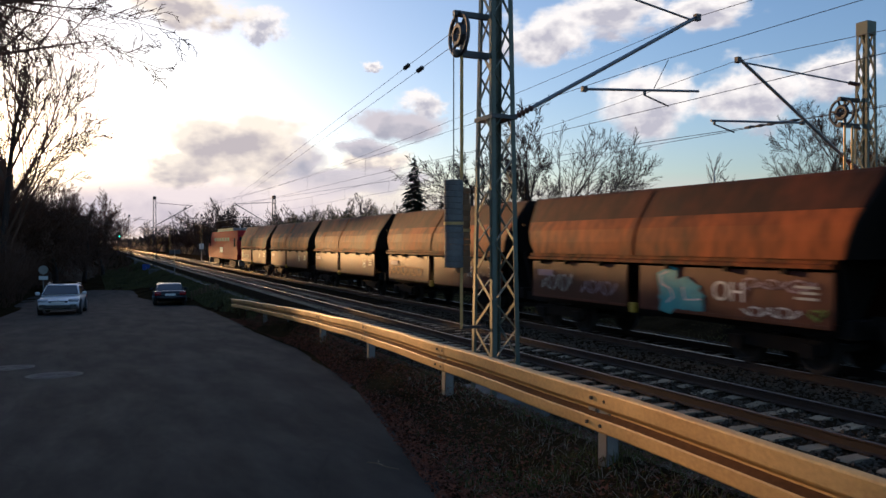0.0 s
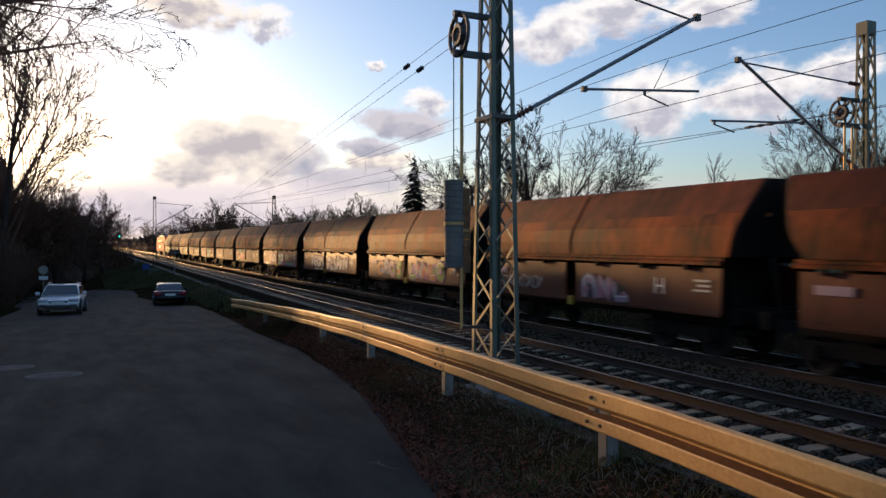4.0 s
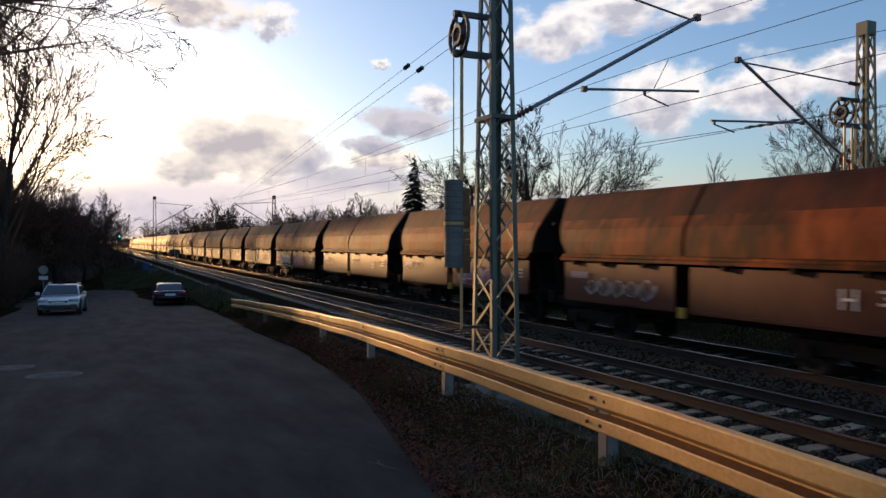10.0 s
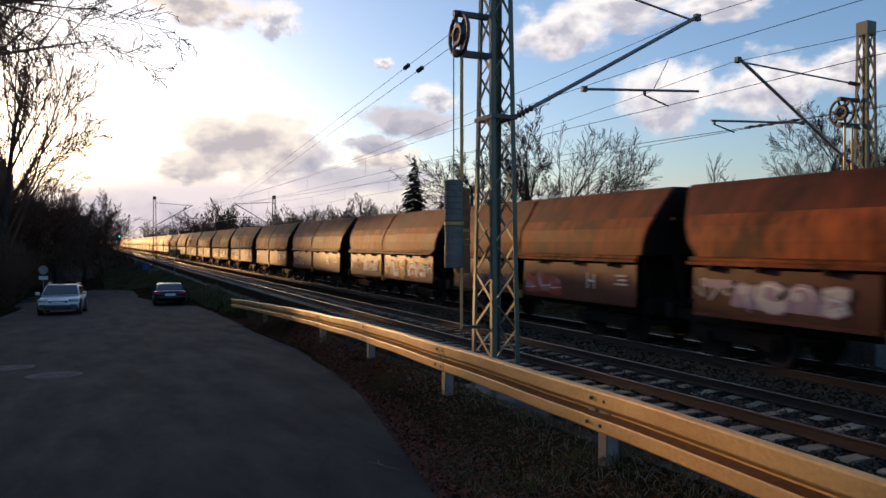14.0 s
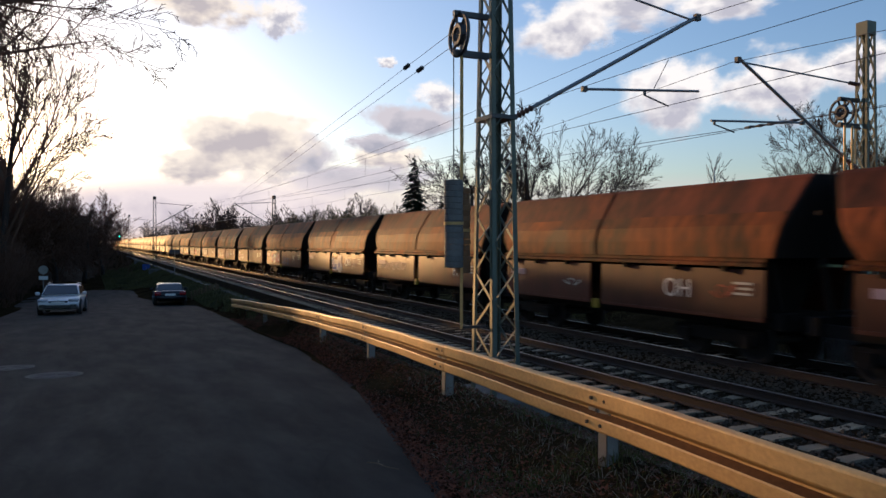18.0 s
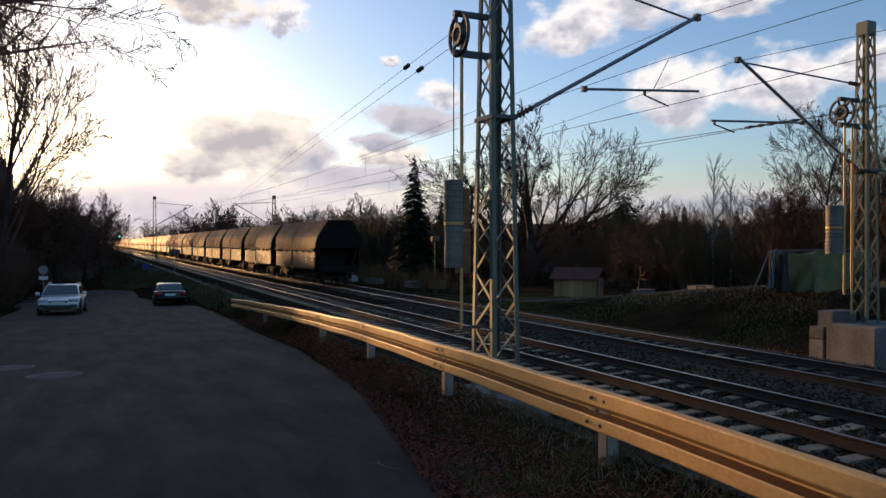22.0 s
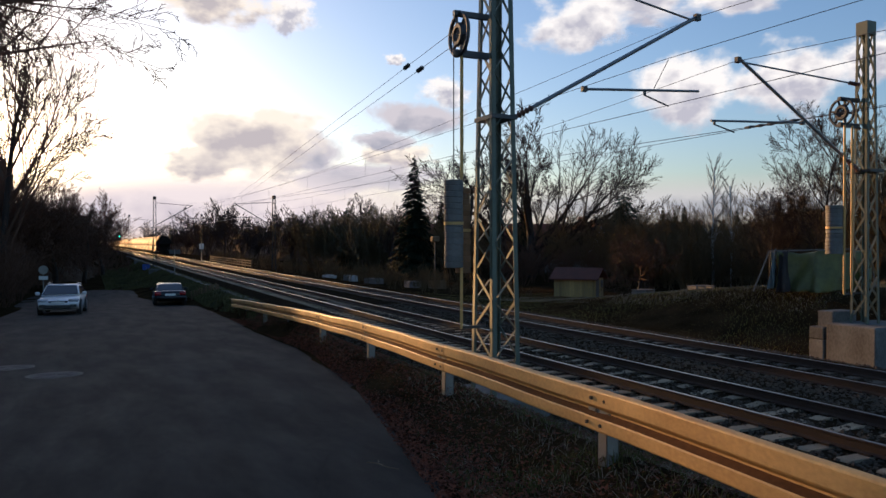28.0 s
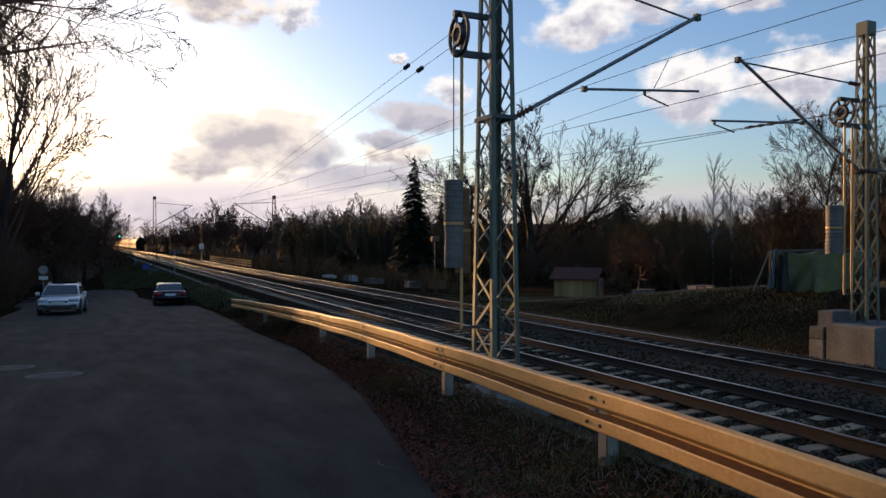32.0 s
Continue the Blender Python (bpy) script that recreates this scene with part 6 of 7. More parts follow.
for k in range(70):
    put("cover_slab", slab_me, t, "", pose(random.uniform(-0.02, 0.02), 25.0 + k, random.uniform(-0.012, 0.012), 0, 0, random.uniform(-1.2, 1.2)))
Heap().block(-0.20, 0.20, 95, 170, 0.14, 0.205).put("far_slabs", CONCRETE, t)

# underpass: wing walls and a blue sign below the line
t = empty("underpass_wall", pose(6.2, 84, -1.1), "pale concrete wing wall of a railway underpass", "retaining wall", kind="structure")
part("wing_wall", boxed(-0.75, 0.75, -0.25, 0.25, 0, 0.88, 0.03), CONCRETE, t)
part("coping", boxed(-0.82, 0.82, -0.32, 0.32, 0.882, 1.0, 0.02), CONCRETE, t)
part("wing_wall", boxed(-0.6, 0.6, -0.25, 0.25, 0, 1.0, 0.03), CONCRETE, t, m=pose(0.2, 36, 0.2))
t = empty("blue_sign", pose(5.75, 93, -1.0), "small blue sign on a post by the underpass", "sign")
Heap().tube([(0, 0, 0), (0, 0, 1.0)], 0.04, 6).put("post", GALV_OLD, t)
part("sign_plate", boxed(-0.40, 0.40, -0.03, 0.0, 0.5, 1.15, 0.01), SIGN_BLUE, t)
part("lower_plate", boxed(-0.25, 0.25, -0.03, 0.0, 0.12, 0.46, 0.01), WOOD, t)
# yellow-lit parapet on the far side of the line
t = empty("parapet_railing", pose(17.2, 91, -0.45), "rusty steel parapet railing beside the far track", "railing", kind="structure")
for k in range(18):
    part("railing_post", boxed(-0.05, 0.05, -0.05, 0.05, 0, 0.95, 0.01), WOOD, t, m=pose(0, k * 2.0, 0))
for z in (0.30, 0.60, 0.9):
    part("railing_bar", boxed(-0.03, 0.03, 0, 34, z - 0.05, z + 0.05, 0.01), WOOD, t)
# short relay post and kilometre board by the line
t = empty("line_sign", pose(17.4, 137, -0.4), "small white board on a post beside the track", "sign")
Heap().tube([(0, 0, 0), (0, 0, 3.2)], 0.06, 6).put("post", GALV_OLD, t)
part("board", boxed(-0.35, 0.35, -0.03, 0.03, 1.9, 2.8, 0.01), PAINT_WHITE, t)
t = empty("line_sign", pose(6.6, 69.5, -0.5), "slim signal board on a thin post beside the near track", "sign")
Heap().tube([(0, 0, 0), (0, 0, 2.5)], 0.035, 6).put("post", GALV_OLD, t)
part("board", boxed(-0.45, 0.45, -0.02, 0.02, 2.1, 2.5, 0.02), STEEL_DARK, t)


# railway signal far down the line, showing green
GREEN_LIGHT = mat("green_signal_light", (0.05, 0.5, 0.25), 0.4, 0, (0.05, 0.5, 0.25), 4, 20, 0)
GREEN_LIGHT.node_tree.nodes["Principled BSDF"].inputs["Emission Color"].default_value = (0.1, 1.0, 0.45, 1)
GREEN_LIGHT.node_tree.nodes["Principled BSDF"].inputs["Emission Strength"].default_value = 2.0
t = empty("railway_signal", pose(6.3, 205, -0.4), "distant railway signal showing a green light", "railway signal")
Heap().tube([(0, 0, 0), (0, 0, 4.0)], 0.09, 8).put("post", STEEL_DARK, t)
part("signal_head", boxed(-0.55, 0.55, -0.1, 0.1, 3.4, 5.6, 0.05), PLASTIC, t)
part("lamp", cyl(bmesh.new(), 0.20, 0.06, pose(0.1, -0.13, 4.6, 90, 0, 0), 16), GREEN_LIGHT, t, "green signal lamp")

# a fallen twig on the asphalt
t = empty("fallen_twig", pose(2.16, 5.86, float(road_z(5.86)) + 0.035, 0, 0, -62), "thin pale dead twig lying on the asphalt", "twig")
Heap().tube([(-0.17, 0, 0.0), (-0.06, 0.015, 0.006), (0.05, -0.01, 0.004), (0.17, 0.01, 0.0)], [0.004, 0.004, 0.003, 0.002], 5).put("stem", STRAW, t)
Heap().tube([(-0.06, 0.015, 0.006), (-0.10, 0.07, 0.012)], [0.003, 0.002], 5).put("side_twig", STRAW, t)

# ---- gardens beyond the tracks ----
def house(m, label, w, d, eaves, ridge, wall, roof, windows):
    """Gable ends face -y and +y; ridge runs along y."""
    t = empty("house", m, label, "house", "houses behind the gardens")
    Heap().extrude([(-w / 2, 0), (w / 2, 0), (w / 2, eaves), (0, ridge), (-w / 2, eaves)], -d / 2, d / 2).put("wall", wall, t)
    for s in (-1, 1):
        o = 0.35
        sl = (ridge - eaves) / (w / 2)
        Heap().extrude([(0, ridge + 0.18), (0, ridge + 0.02), (s * (w / 2 + o), eaves - sl * o + 0.02), (s * (w / 2 + o), eaves - sl * o + 0.18)], -d / 2 - o, d / 2 + o).put("roof", roof, t)
    part("chimney", boxed(-0.3, 0.3, -0.3, 0.3, ridge - 0.6, ridge + 1.0, 0.02), TILE_RED, t, m=pose(0.6, d * 0.1, 0))
    for x, z, ww, hh in windows:
        wn_ = part("window", boxed(x - ww / 2 - 0.06, x + ww / 2 + 0.06, -d / 2 - 0.05, -d / 2 - 0.003, z - 0.06, z + hh + 0.06, 0.01), PAINT_WHITE, t)
        part("pane", boxed(x - ww / 2, x + ww / 2, -d / 2 - 0.062, -d / 2 - 0.045, z, z + hh), GLASS, wn_)
    return t


house(pose(50.4, 81.5, -0.9, 0, 0, 68), "grey house with steep red tiled roof among trees", 6.0, 8.0, 2.6, 5.7, RENDER_GREY, TILE_RED, [(-1.8, 1.0, 1.0, 1.2), (1.5, 1.0, 1.0, 1.2), (0, 3.4, 0.9, 1.0)])
house(pose(51.5, 73.5, -0.9, 0, 0, 2), "white gabled house with dark red roof behind the gardens", 5.2, 7.0, 2.0, 5.5, RENDER_WHITE, SHED_ROOF, [(-1.5, 1.0, 1.0, 1.2), (1.5, 1.0, 1.0, 1.2), (0, 3.2, 0.9, 1.0)])
house(pose(52.0, 120, -0.9, 0, 0, 40), "low house with a red tiled roof in the distance", 8, 10, 3.0, 6.4, RENDER_GREY, TILE_RED, [(-2, 1.0, 1.0, 1.2), (2, 1.0, 1.0, 1.2)])


PALE_PLANK = mat("pale_yellow_planks", (0.54, 0.37, 0.13), 0.85, 0, (0.20, 0.15, 0.07), 1.2, 26, 0.3, 0.004, stretch=(1, 1, 0.2), vary=0.2)


def shed(m, label, w, d, h0, h1):
    t = empty("garden_shed", m, label, "shed", "sheds in the gardens")
    part("frame", boxed(-w / 2 + 0.03, w / 2 - 0.03, -d / 2 + 0.03, d / 2 - 0.03, 0, h0 - 0.02), WOOD_GREY, t)
    n = int(w / 0.16)
    for k in range(n):
        x = -w / 2 + w * (k + 0.5) / n
        part("plank", boxed(-w / n / 2 + 0.006, w / n / 2 - 0.006, -0.02, 0.0, 0.02, h0 - 0.03 + random.uniform(-0.02, 0.02)), PALE_PLANK, t, m=pose(x, -d / 2 + 0.03, 0))
    n = int(d / 0.16)
    for k in range(n):
        y = -d / 2 + d * (k + 0.5) / n
        part("plank", boxed(-0.02, 0.0, -d / n / 2 + 0.006, d / n / 2 - 0.006, 0.02, h0 - 0.03 + random.uniform(-0.02, 0.02)), PALE_PLANK, t, m=pose(-w / 2 + 0.03, y, 0))
    for s in (-1, 1):
        Heap().extrude([(0, h1 + 0.06), (0, h1), (s * (w / 2 + 0.25), h0 - 0.1), (s * (w / 2 + 0.25), h0 - 0.04)], -d / 2 - 0.25, d / 2 + 0.25).put("roof", SHED_ROOF, t)
    part("window_frame", boxed(0.25, 0.8, -d / 2 - 0.03, -d / 2 - 0.005, 0.65, 1.10, 0.01), WOOD_GREY, t)
    part("door", boxed(-0.8, -0.2, -d / 2 - 0.03, -d / 2 - 0.005, 0.05, h0 - 0.05, 0.01), WOOD_GREY, t)
    return t


shed(pose(28.8, 41.3, gz(28.8, 41.3) - 0.03, 0, 0, 38), "small weathered wooden garden shed with a rusty roof", 2.0, 2.7, 1.25, 1.85)


def crate(name, label, m, sx, sy, sz, material, cat="box"):
    return tagged(part(name, boxed(-sx / 2, sx / 2, -sy / 2, sy / 2, 0, sz, 0.02), material, m=m), label, cat, "clutter in the gardens")


for x, y, sx, sy, sz, mt, nm in ((20.6, 70.3, 0.6, 1.5, 0.30, PAINT_WHITE, "white upturned dinghy-shaped tub in the garden"), (20.6, 64.9, 0.6, 0.9, 0.48, RENDER_GREY, "grey plastic water tank in the garden"), (20.7, 63.4, 0.6, 0.8, 0.50, RENDER_WHITE, "white water tank in the garden"), (21.6, 60.6, 0.8, 1.8, 0.45, WOOD_GREY, "heap of grey boards in the garden"), (22.8, 55, 1.0, 1.3, 0.5, WOOD_GREY, "brown wooden compost box in the garden"), (24.0, 53, 1.0, 1.2, 0.6, WOOD, "brown wooden compost box in the garden")):
    crate("garden_box", nm, pose(x, y, gz(x, y), 0, 0, random.uniform(-25, 25)), sx, sy, sz, mt)
# raised bed and stacked pallets at the top of the bank
for x, y, rz in ((28.2, 34.2, 20), (29.0, 30.6, -8)):
    t = empty("pallet_stack", pose(x, y, gz(x, y), 0, 0, rz), "stack of grey wooden pallets on the grass", "pallets", "pallet stacks")
    for k in range(3):
        for j in range(5):
            part("board", boxed(-0.6, 0.6, -0.05, 0.05, 0, 0.022), WOOD_GREY, t, m=pose(0, -0.4 + j * 0.2, 0.12 + k * 0.145))
        for j in (-0.5, 0, 0.5):
            part("bearer", boxed(-0.05, 0.05, -0.4, 0.4, 0, 0.12), WOOD_GREY, t, m=pose(j, 0, k * 0.145))


# tarpaulin over a pole frame on the bank
def tarp_shelter(x, y, turn):
    """Local x runs along the shelter's front, local -y faces the line."""
    t = empty("tarpaulin_shelter", pose(x, y, gz(x, y) - 0.05, 0, 0, turn), "sagging olive tarpaulin over a pole frame with pale sheets", "shelter")

    def cloth(name, material, label, x0, x1, drop, nx=34, ny=20, seed=0, front=0.0):
        vs, fs = [], []
        for j in range(ny):
            for i in range(nx):
                u, v = i / (nx - 1), j / (ny - 1)
                px_ = x0 + (x1 - x0) * u
                crest = 1.36 + 0.10 * u - 0.10 * math.sin(u * math.pi * 2.0) ** 2
                if v < 0.35:              # roof falls back from the front pole
                    q = 1 - v / 0.35
                    py, pz = 1.6 * q, crest - 0.30 * q * q
                    fold = 0.05 * noise.noise(Vector((u * 4, v * 6, seed)))
                else:                     # front drape to the ground, flaring out
                    q = (v - 0.35) / 0.65
                    gather = abs(math.sin(u * 7.5 + seed - 2.2 * q * (u - 0.3)))      # swags that run from the hanging points
                    fold = -0.62 * (1 - gather) ** 2 * (0.3 + 0.7 * q) + 0.15 * math.sin(u * 26 + seed + 5 * q) * q + 0.18 * math.sin(u * 4.1 + 3.0 * q)
                    py, pz = -0.10 - 0.40 * q * q - front, crest * (1 - q * drop)
                vs.append(Vector((px_ + 0.18 * fold, py + fold, max(0.02, pz + 0.04 * noise.noise(Vector((u * 9, v * 9, seed + 3)))))))
        for j in range(ny - 1):
            for i in range(nx - 1):
                a = j * nx + i
                fs.append((a, a + 1, a + nx + 1, a + nx))
        c = Heap().add(vs, fs).put(name, material, t, label, True)
        md = c.modifiers.new("thick", 'SOLIDIFY')
        md.thickness = 0.015
    cloth("tarpaulin", TARP, "olive green tarpaulin in deep folds", -1.0, 1.85, 0.97)
    cloth("side_sheet", TARP_BLUE, "pale blue plastic side sheet", -1.22, -1.04, 0.9, 10, 20, 4)
    cloth("dark_sheet", FELT, "dark sheet hanging beside the tarpaulin", -0.98, -0.62, 0.98, 10, 20, 8, 0.12)
    for a, b in (((-1.75, -0.3, 0), (-1.25, -0.1, 1.38)), ((-1.25, -0.1, 1.38), (1.85, -0.1, 1.48)), ((1.8, -0.1, 1.48), (1.95, -0.3, 0)), ((-1.2, 1.6, 0), (-1.25, -0.1, 1.38)), ((1.75, 1.6, 0), (1.8, 1.5, 1.1))):
        Heap().tube([a, b], 0.03, 6).put("pole", WOOD_GREY, t)
    return t


tarp_shelter(22.15, 18.3, -49)
t = empty("bird_table", pose(28.7, 63.9, gz(28.7, 63.9)), "bird table on a post in the garden", "bird table")
Heap().tube([(0, 0, 0), (0, 0, 3.6)], 0.05, 6).put("post", WOOD_GREY, t)
part("roof", boxed(-0.35, 0.35, -0.35, 0.35, 3.55, 4.1, 0.1), WOOD, t)


# ---- grass, dead leaves and stones ----
def blades(name, label, n, seed, area, material, h0, h1, lean=0.5, w=0.008, cat="grass", density=None):
    rnd = random.Random(seed)
    vs, fs = [], []
    k = 0
    while k < n:
        x, y = area(rnd)
        if density and noise.noise(Vector((x * 0.7, y * 0.7, seed))) < density:
            if rnd.random() < 0.85:
                n -= 0.3
                continue
        z = gz(x, y) + 0.0
        a = rnd.uniform(0, 2 * math.pi)
        hh = rnd.uniform(h0, h1)
        b = rnd.uniform(0, 2 * math.pi)
        l = lean * hh * rnd.random()
        dx, dy = math.cos(a) * w, math.sin(a) * w
        i = len(vs)
        vs += [(x - dx, y - dy, z - 0.03), (x + dx, y + dy, z - 0.03), (x + dx * 0.7 + math.cos(b) * l * 0.4, y + dy * 0.7 + math.sin(b) * l * 0.4, z + hh * 0.6), (x - dx * 0.7 + math.cos(b) * l * 0.4, y - dy * 0.7 + math.sin(b) * l * 0.4, z + hh * 0.6), (x + math.cos(b) * l, y + math.sin(b) * l, z + hh)]
        fs += [(i, i + 1, i + 2, i + 3), (i + 3, i + 2, i + 4)]
        k += 1
    return tagged(put(name, mesh(name, vs, fs, material)), label, cat, kind="stuff")


def verge(rnd):
    y = 2.0 + 26 * rnd.random() ** 1.7
    xe = float(np.interp(y, [p[0] for p in road_edge], [p[1] for p in road_edge]))
    return rnd.uniform(xe + 0.15, xe + 3.0 - 0.02 * y), y


def verge_edge(rnd):
    y = 2.0 + 26 * rnd.random() ** 1.7
    xe = float(np.interp(y, [p[0] for p in road_edge], [p[1] for p in road_edge]))
    return xe + abs(rnd.gauss(0, 0.45)) - 0.08, y


def bank(rnd):
    return rnd.uniform(17.3, 30), rnd.uniform(9, 45)


def bank_top(rnd):
    return rnd.uniform(20.5, 30), rnd.uniform(13, 42)


def far_bank(rnd):
    y = rnd.uniform(24, 125)
    xe = float(np.interp(y, [p[0] for p in road_edge], [p[1] for p in road_edge]))
    return rnd.uniform(xe + 0.2, 7.1), y


blades("verge_grass", "thin green winter grass under the barrier", 30000, 1, verge, GRASS, 0.02, 0.07, 1.6, 0.003, density=0.25)
blades("verge_straw", "dry straw-coloured stalks on the verge", 10000, 2, verge, STRAW, 0.015, 0.045, 6.5, 0.003)
blades("bank_grass", "short green grass on the railway bank", 42000, 3, bank, GRASS_BANK, 0.02, 0.06, 2.4, 0.010, density=0.0)
blades("bank_straw", "dry grass on top of the railway bank", 15000, 4, bank_top, STRAW, 0.03, 0.11, 1.8, 0.007, density=0.0)
blades("embankment_grass", "dull green winter grass on the embankment beside the lane", 44000, 5, far_bank, GRASS_DULL, 0.05, 0.2, 0.9, 0.028, density=-0.2)


def litter(name, label, n, seed, area, material, size):
    rnd = random.Random(seed)
    vs, fs = [], []
    for k in range(n):
        x, y = area(rnd)
        z = gz(x, y) + rnd.uniform(0.002, 0.035)
        s = size * rnd.uniform(0.5, 1.3)
        a = rnd.uniform(0, 2 * math.pi)
        u = Vector((math.cos(a), math.sin(a), rnd.uniform(-0.5, 0.5))) * s
        v = Vector((-math.sin(a), math.cos(a), rnd.uniform(-0.6, 0.6))) * s * 0.55
        c = Vector((x, y, z))
        i = len(vs)
        vs += [c - u, c + v * 0.8 - u * 0.2, c + u * 1.1 + Vector((0, 0, s * 0.3)), c - v * 0.8 - u * 0.2, c + Vector((0, 0, -s * 0.22))]
        fs += [(i, i + 4, i + 1), (i + 1, i + 4, i + 2), (i + 2, i + 4, i + 3), (i + 3, i + 4, i)]
    return tagged(put(name, mesh(name, vs, fs, material)), label, "dead leaves", kind="stuff")


litter("leaf_litter", "reddish brown dead leaves along the asphalt's edge", 26000, 11, verge_edge, LEAF_RED, 0.02)
litter("leaf_litter", "scattered dry brown leaves under the barrier", 16000, 12, verge, LEAF, 0.019)


def stones(name, label, n, seed, x0, x1, y0, y1, size, material, keep=None):
    rnd = random.Random(seed)
    base = [Vector(p) for p in ((1, 0, 0), (-1, 0, 0), (0, 1, 0), (0, -1, 0), (0, 0, 1), (0, 0, -1))]
    tri = [(0, 2, 4), (2, 1, 4), (1, 3, 4), (3, 0, 4), (2, 0, 5), (1, 2, 5), (3, 1, 5), (0, 3, 5)]
    vs, fs = [], []
    for k in range(n):
        y = y0 + (y1 - y0) * rnd.random() ** 1.6
        x = rnd.uniform(x0, x1)
        z = float(np.interp(x, [6.3, 7.7, 11.1, 11.4, 12.3, 12.75, 13.0, 16.0, 17.4], [-0.62, -0.215, -0.22, -0.185, -0.17, -0.18, -0.215, -0.215, -0.62])) + rnd.uniform(-0.02, 0.014)
        s = size * rnd.uniform(0.6, 1.4)
        e = Euler((rnd.uniform(0, 6), rnd.uniform(0, 6), rnd.uniform(0, 6))).to_matrix()
        q = [(e @ Vector((p.x * s * rnd.uniform(0.6, 1.2), p.y * s * rnd.uniform(0.6, 1.2), p.z * s * rnd.uniform(0.5, 1.0)))) + Vector((x, y, z)) for p in base]
        i = len(vs)
        vs += q
        fs += [tuple(a + i for a in f) for f in tri]
    return tagged(put(name, mesh(name, vs, fs, material)), label, "gravel", kind="stuff")


stones("ballast_stones", "loose grey-brown crushed ballast stones between the rails", 42000, 21, 6.8, 16.6, 3.5, 32, 0.042, STONE)


# ---- clouds: far drifting sheets ----
def cloud_mat(name, lit, shade, cover, scale, rim_in=0.38, most=1.0, soft=0.26):
    m = bpy.data.materials.new(name)
    m.use_nodes = True
    n, l = m.node_tree.nodes, m.node_tree.links
    n.remove(n["Principled BSDF"])
    tc, info = n.new("ShaderNodeTexCoord"), n.new("ShaderNodeObjectInfo")
    off = n.new("ShaderNodeVectorMath")
    off.operation = 'MULTIPLY_ADD'
    off.inputs[1].default_value = (13.7, 7.1, 3.3)
    l.new(info.outputs["Random"], off.inputs[0])
    l.new(tc.outputs["UV"], off.inputs[2])
    mp = n.new("ShaderNodeMapping")
    mp.inputs[3].default_value = (scale[0], scale[1], 1)
    l.new(off.outputs[0], mp.inputs[0])
    nz = n.new("ShaderNodeTexNoise")
    nz.inputs["Scale"].default_value, nz.inputs["Detail"].default_value, nz.inputs["Roughness"].default_value = 1.0, 9, 0.56
    l.new(mp.outputs[0], nz.inputs["Vector"])
    # falls off from the middle of the sheet to its rim
    sub = n.new("ShaderNodeVectorMath")
    sub.operation = 'SUBTRACT'
    sub.inputs[1].default_value = (0.5, 0.5, 0)
    l.new(tc.outputs["UV"], sub.inputs[0])
    ln = n.new("ShaderNodeVectorMath")
    ln.operation = 'LENGTH'
    l.new(sub.outputs[0], ln.inputs[0])
    dens = n.new("ShaderNodeMath")
    dens.operation = 'MULTIPLY_ADD'
    dens.inputs[1].default_value = -1.55
    l.new(ln.outputs["Value"], dens.inputs[0])
    l.new(nz.outputs[0], dens.inputs[2])
    al = n.new("ShaderNodeMapRange")
    al.interpolation_type = 'SMOOTHSTEP'
    al.inputs[1].default_value, al.inputs[2].default_value = cover, cover + soft
    l.new(dens.outputs[0], al.inputs[0])
    rim = n.new("ShaderNodeMapRange")
    rim.interpolation_type = 'SMOOTHSTEP'
    rim.inputs[1].default_value, rim.inputs[2].default_value = 0.5, rim_in
    l.new(ln.outputs["Value"], rim.inputs[0])
    mul = n.new("ShaderNodeMath")
    mul.operation = 'MULTIPLY'
    l.new(al.outputs[0], mul.inputs[0])
    l.new(rim.outputs[0], mul.inputs[1])
    al.inputs[4].default_value = most
    # lit tops, grey undersides
    sep = n.new("ShaderNodeSeparateXYZ")
    l.new(tc.outputs["UV"], sep.inputs[0])
    nz2 = n.new("ShaderNodeTexNoise")
    nz2.inputs["Scale"].default_value, nz2.inputs["Detail"].default_value = 2.2, 6
    l.new(mp.outputs[0], nz2.inputs["Vector"])
    hsum = n.new("ShaderNodeMath")
    hsum.operation = 'MULTIPLY_ADD'
    hsum.inputs[1].default_value = 1.1
    l.new(nz2.outputs[0], hsum.inputs[0])
    l.new(sep.outputs["Y"], hsum.inputs[2])
    thick = n.new("ShaderNodeMath")
    thick.operation = 'MULTIPLY_ADD'
    thick.inputs[1].default_value = -0.9
    l.new(dens.outputs[0], thick.inputs[0])
    l.new(hsum.outputs[0], thick.inputs[2])
    ramp = n.new("ShaderNodeValToRGB")
    ramp.color_ramp.elements[0].position, ramp.color_ramp.elements[1].position = 0.55, 0.95
    ramp.color_ramp.elements[0].color, ramp.color_ramp.elements[1].color = (*shade, 1), (*lit, 1)
    l.new(thick.outputs[0], ramp.inputs[0])
    em, tr, mix = n.new("ShaderNodeEmission"), n.new("ShaderNodeBsdfTransparent"), n.new("ShaderNodeMixShader")
    l.new(ramp.outputs[0], em.inputs[0])
    em.inputs[1].default_value = 0.58
    l.new(mul.outputs[0], mix.inputs[0])
    l.new(tr.outputs[0], mix.inputs[1])
    l.new(em.outputs[0], mix.inputs[2])
    l.new(mix.outputs[0], n["Material Output"].inputs[0])
    return m


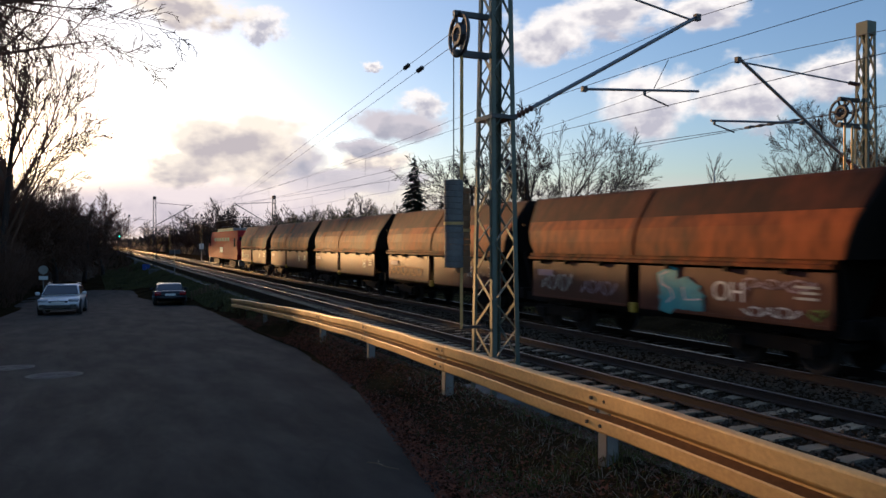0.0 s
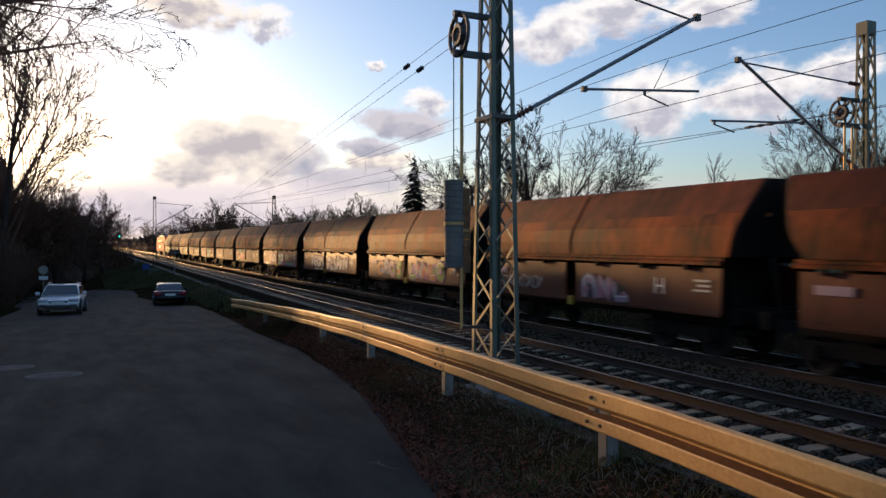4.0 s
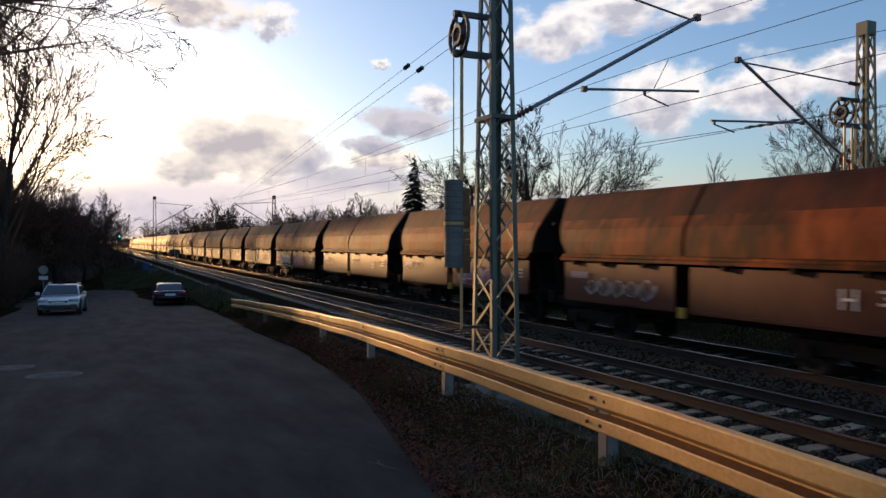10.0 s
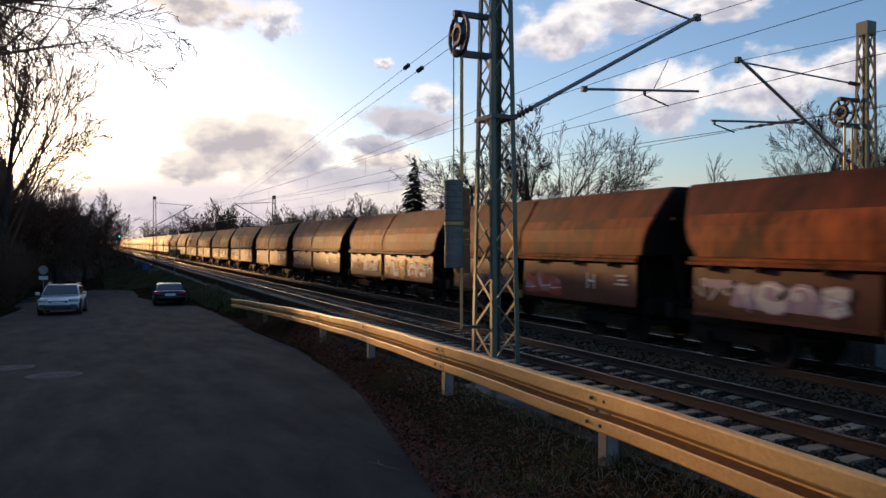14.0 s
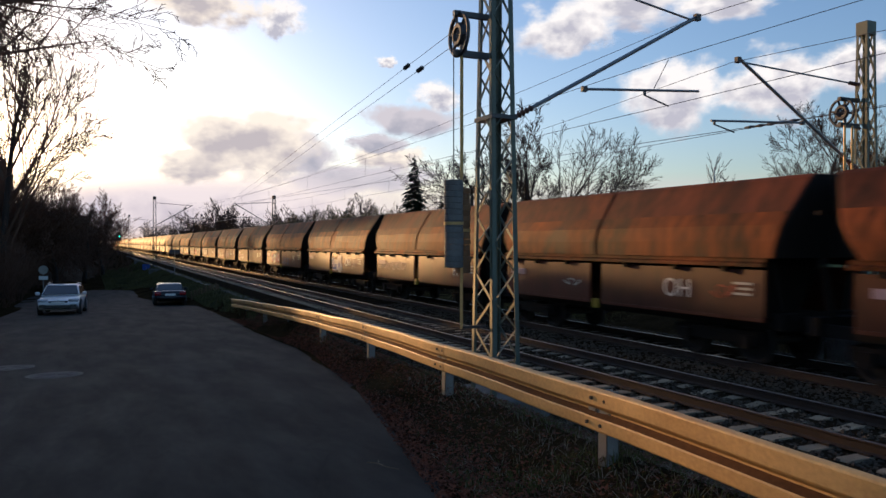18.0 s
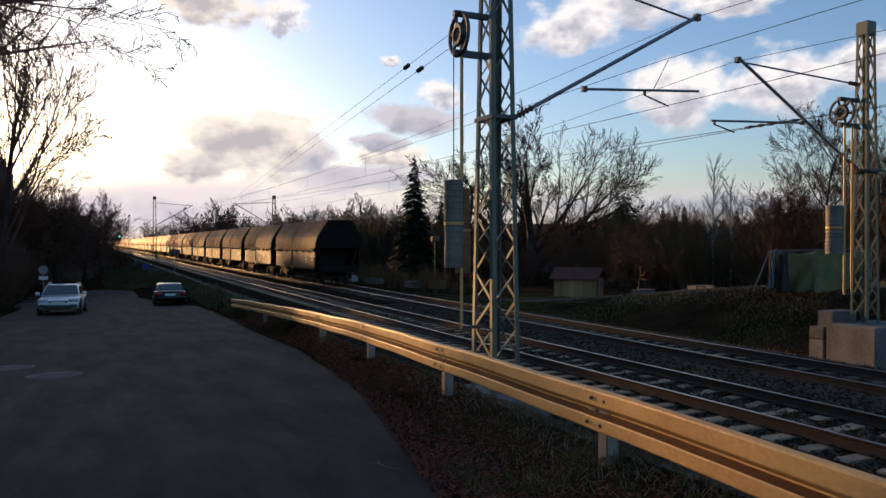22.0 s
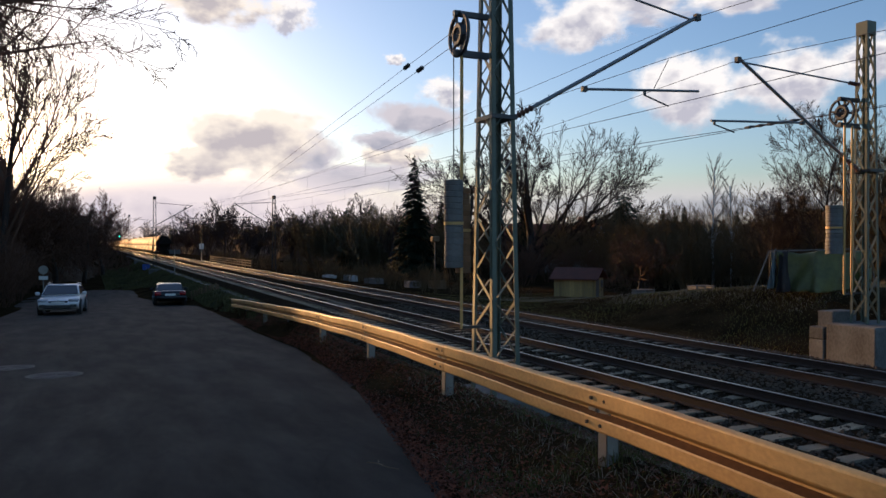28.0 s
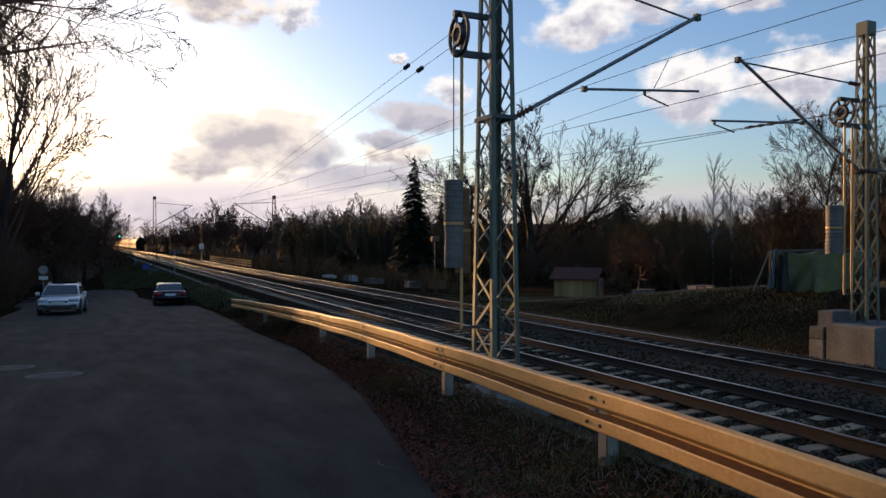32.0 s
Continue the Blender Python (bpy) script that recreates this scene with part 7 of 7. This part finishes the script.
CLOUD_WARM = cloud_mat("warm_cloud", (1.0, 0.80, 0.52), (0.54, 0.44, 0.345), -0.04, (4.4, 3.0))
CLOUD_LOW = cloud_mat("low_evening_cloud", (0.86, 0.68, 0.52), (0.62, 0.50, 0.42), -0.40, (7.0, 1.6), 0.12, 1.0, 0.25)
CLOUD_PALE = cloud_mat("pale_cloud", (0.98, 0.84, 0.62), (0.52, 0.46, 0.40), -0.02, (4.0, 3.4))
CLOUD_GREY = cloud_mat("grey_cloud", (0.64, 0.54, 0.44), (0.43, 0.385, 0.34), -0.05, (3.6, 1.6))
CLOUD_BANK = cloud_mat("low_cloud_bank", (0.62, 0.54, 0.43), (0.36, 0.33, 0.30), -0.45, (7.0, 1.2), 0.08, 0.85, 0.20)
CLOUD_R = 3000.0
clouds = []


def place(az, el, far=CLOUD_R):
    """Pose of a sheet at that bearing (degrees to the right of the line) and height angle, facing the camera."""
    a, e = radians(az), radians(el)
    p = Vector((math.sin(a) * math.cos(e), math.cos(a) * math.cos(e), math.sin(e))) * far
    return look(p, (0, 0, 2.59)) @ pose(0, 0, 0, 0, 0, 0)


def cloud(az, el, wide, high, material, label, drift=(0.06, 0.03)):
    me = bpy.data.meshes.new("cloud")
    far = CLOUD_R + 70 * len(clouds)
    w, h = far * math.tan(radians(wide / 2)), far * math.tan(radians(high / 2))
    n = 6
    vs = [(-w + 2 * w * i / n, -h + 2 * h * j / n, -0.04 * w * ((i / n - 0.5) ** 2) * 4) for j in range(n + 1) for i in range(n + 1)]
    fs = [(j * (n + 1) + i, j * (n + 1) + i + 1, (j + 1) * (n + 1) + i + 1, (j + 1) * (n + 1) + i) for j in range(n) for i in range(n)]
    me.from_pydata(vs, [], fs)
    uv = me.uv_layers.new(name="UVMap")
    for lo in me.loops:
        v = me.vertices[lo.vertex_index].co
        uv.data[lo.index].uv = ((v.x / w + 1) / 2, (v.y / h + 1) / 2)
    me.materials.append(material)
    ob = put("cloud", me, None, "", place(az, el, far))
    tagged(ob, label, "cloud", "drifting clouds", "structure")
    clouds.append((ob, az, el, far, drift))


def px_bearing(x, y):
    """Bearing and height angle of a point given as parts of the field of view."""
    f = 784 / math.tan(radians(60.25 / 2))
    return TURN + math.degrees(math.atan((x - 784) / f)), math.degrees(math.atan((430 - y) / math.hypot(f, x - 784)))


for x, y, wd, hg, mt, lab, dr in (
        (415, 258, 20, 9.0, CLOUD_WARM, "broad warm grey cloud with a lit edge near the sun", (0.040, 0.018)),
        (505, 290, 13, 5.0, CLOUD_GREY, "warm grey foot of a broad cloud", (0.040, 0.018)),
        (330, 300, 12, 4.5, CLOUD_WARM, "lit cream cloud near the sun", (0.040, 0.018)),
        (330, 372, 44, 9.0, CLOUD_LOW, "low mauve evening cloud under the sun", (0.02, 0.0)),
        (430, 385, 62, 9.0, CLOUD_BANK, "long mauve grey cloud bank on the horizon", (0.02, 0.0)),
        (1190, 362, 50, 5.0, CLOUD_BANK, "long pale grey cloud bank low over the woods", (0.02, 0.0)),
        (600, 322, 18, 3.6, CLOUD_GREY, "low grey cloud streak over the woods", (0.03, 0.01)),
        (640, 262, 7, 2.2, CLOUD_GREY, "narrow grey cloud streak", (0.05, 0.02)),
        (715, 222, 11, 4.0, CLOUD_GREY, "small grey cloud over the trees", (0.05, 0.02)),
        (752, 184, 6.5, 4.2, CLOUD_PALE, "small cream cumulus cloud", (0.06, 0.03)),
        (670, 290, 9, 3.6, CLOUD_WARM, "low cream cloud above the spruce", (0.05, 0.02)),
        (660, 118, 2.6, 1.5, CLOUD_PALE, "tiny white cloud puff", (0.06, 0.02)),
        (960, 70, 11, 7.0, CLOUD_PALE, "large cream cumulus cloud", (0.09, 0.03)),
        (1085, 18, 14, 6.0, CLOUD_PALE, "cream and grey cumulus cloud", (0.09, 0.03)),
        (1240, 20, 12, 5.0, CLOUD_PALE, "cream cumulus cloud high over the line", (0.09, 0.03)),
        (1140, 185, 13, 9.0, CLOUD_PALE, "towering cream and grey cumulus cloud over the line", (0.09, 0.03)),
        (1330, 165, 12, 8.0, CLOUD_PALE, "broad cream and grey cumulus cloud", (0.09, 0.03)),
        (1480, 130, 10, 6, CLOUD_PALE, "cream cumulus cloud high over the bank", (0.09, 0.03)),
        (330, 15, 13, 5.5, CLOUD_WARM, "warm grey cloud high above the line", (0.06, 0.02)),
        (470, 45, 6, 4.5, CLOUD_PALE, "faint white cloud wisp", (0.07, 0.03))):
    az, el = px_bearing(x, y)
    cloud(az, el, wd, hg, mt, lab, dr)


# ---- what moves: the train and the clouds ----
def motions():
    for w, y in wagons + [(loco, LOCO_Y0)]:
        walk(w, [(t, pose(T2, y + tail(t) - TAIL0, 0)) for t in (0, 3, 6, 9, 12, 15, 18, 21, 23, 25, 26.5, 28, 30, 32)])
    for ob, az, el, far, (da, de) in clouds:
        walk(ob, [(0, place(az, el, far)), (32, place(az + 32 * da, el + 32 * de, far))])


motions()
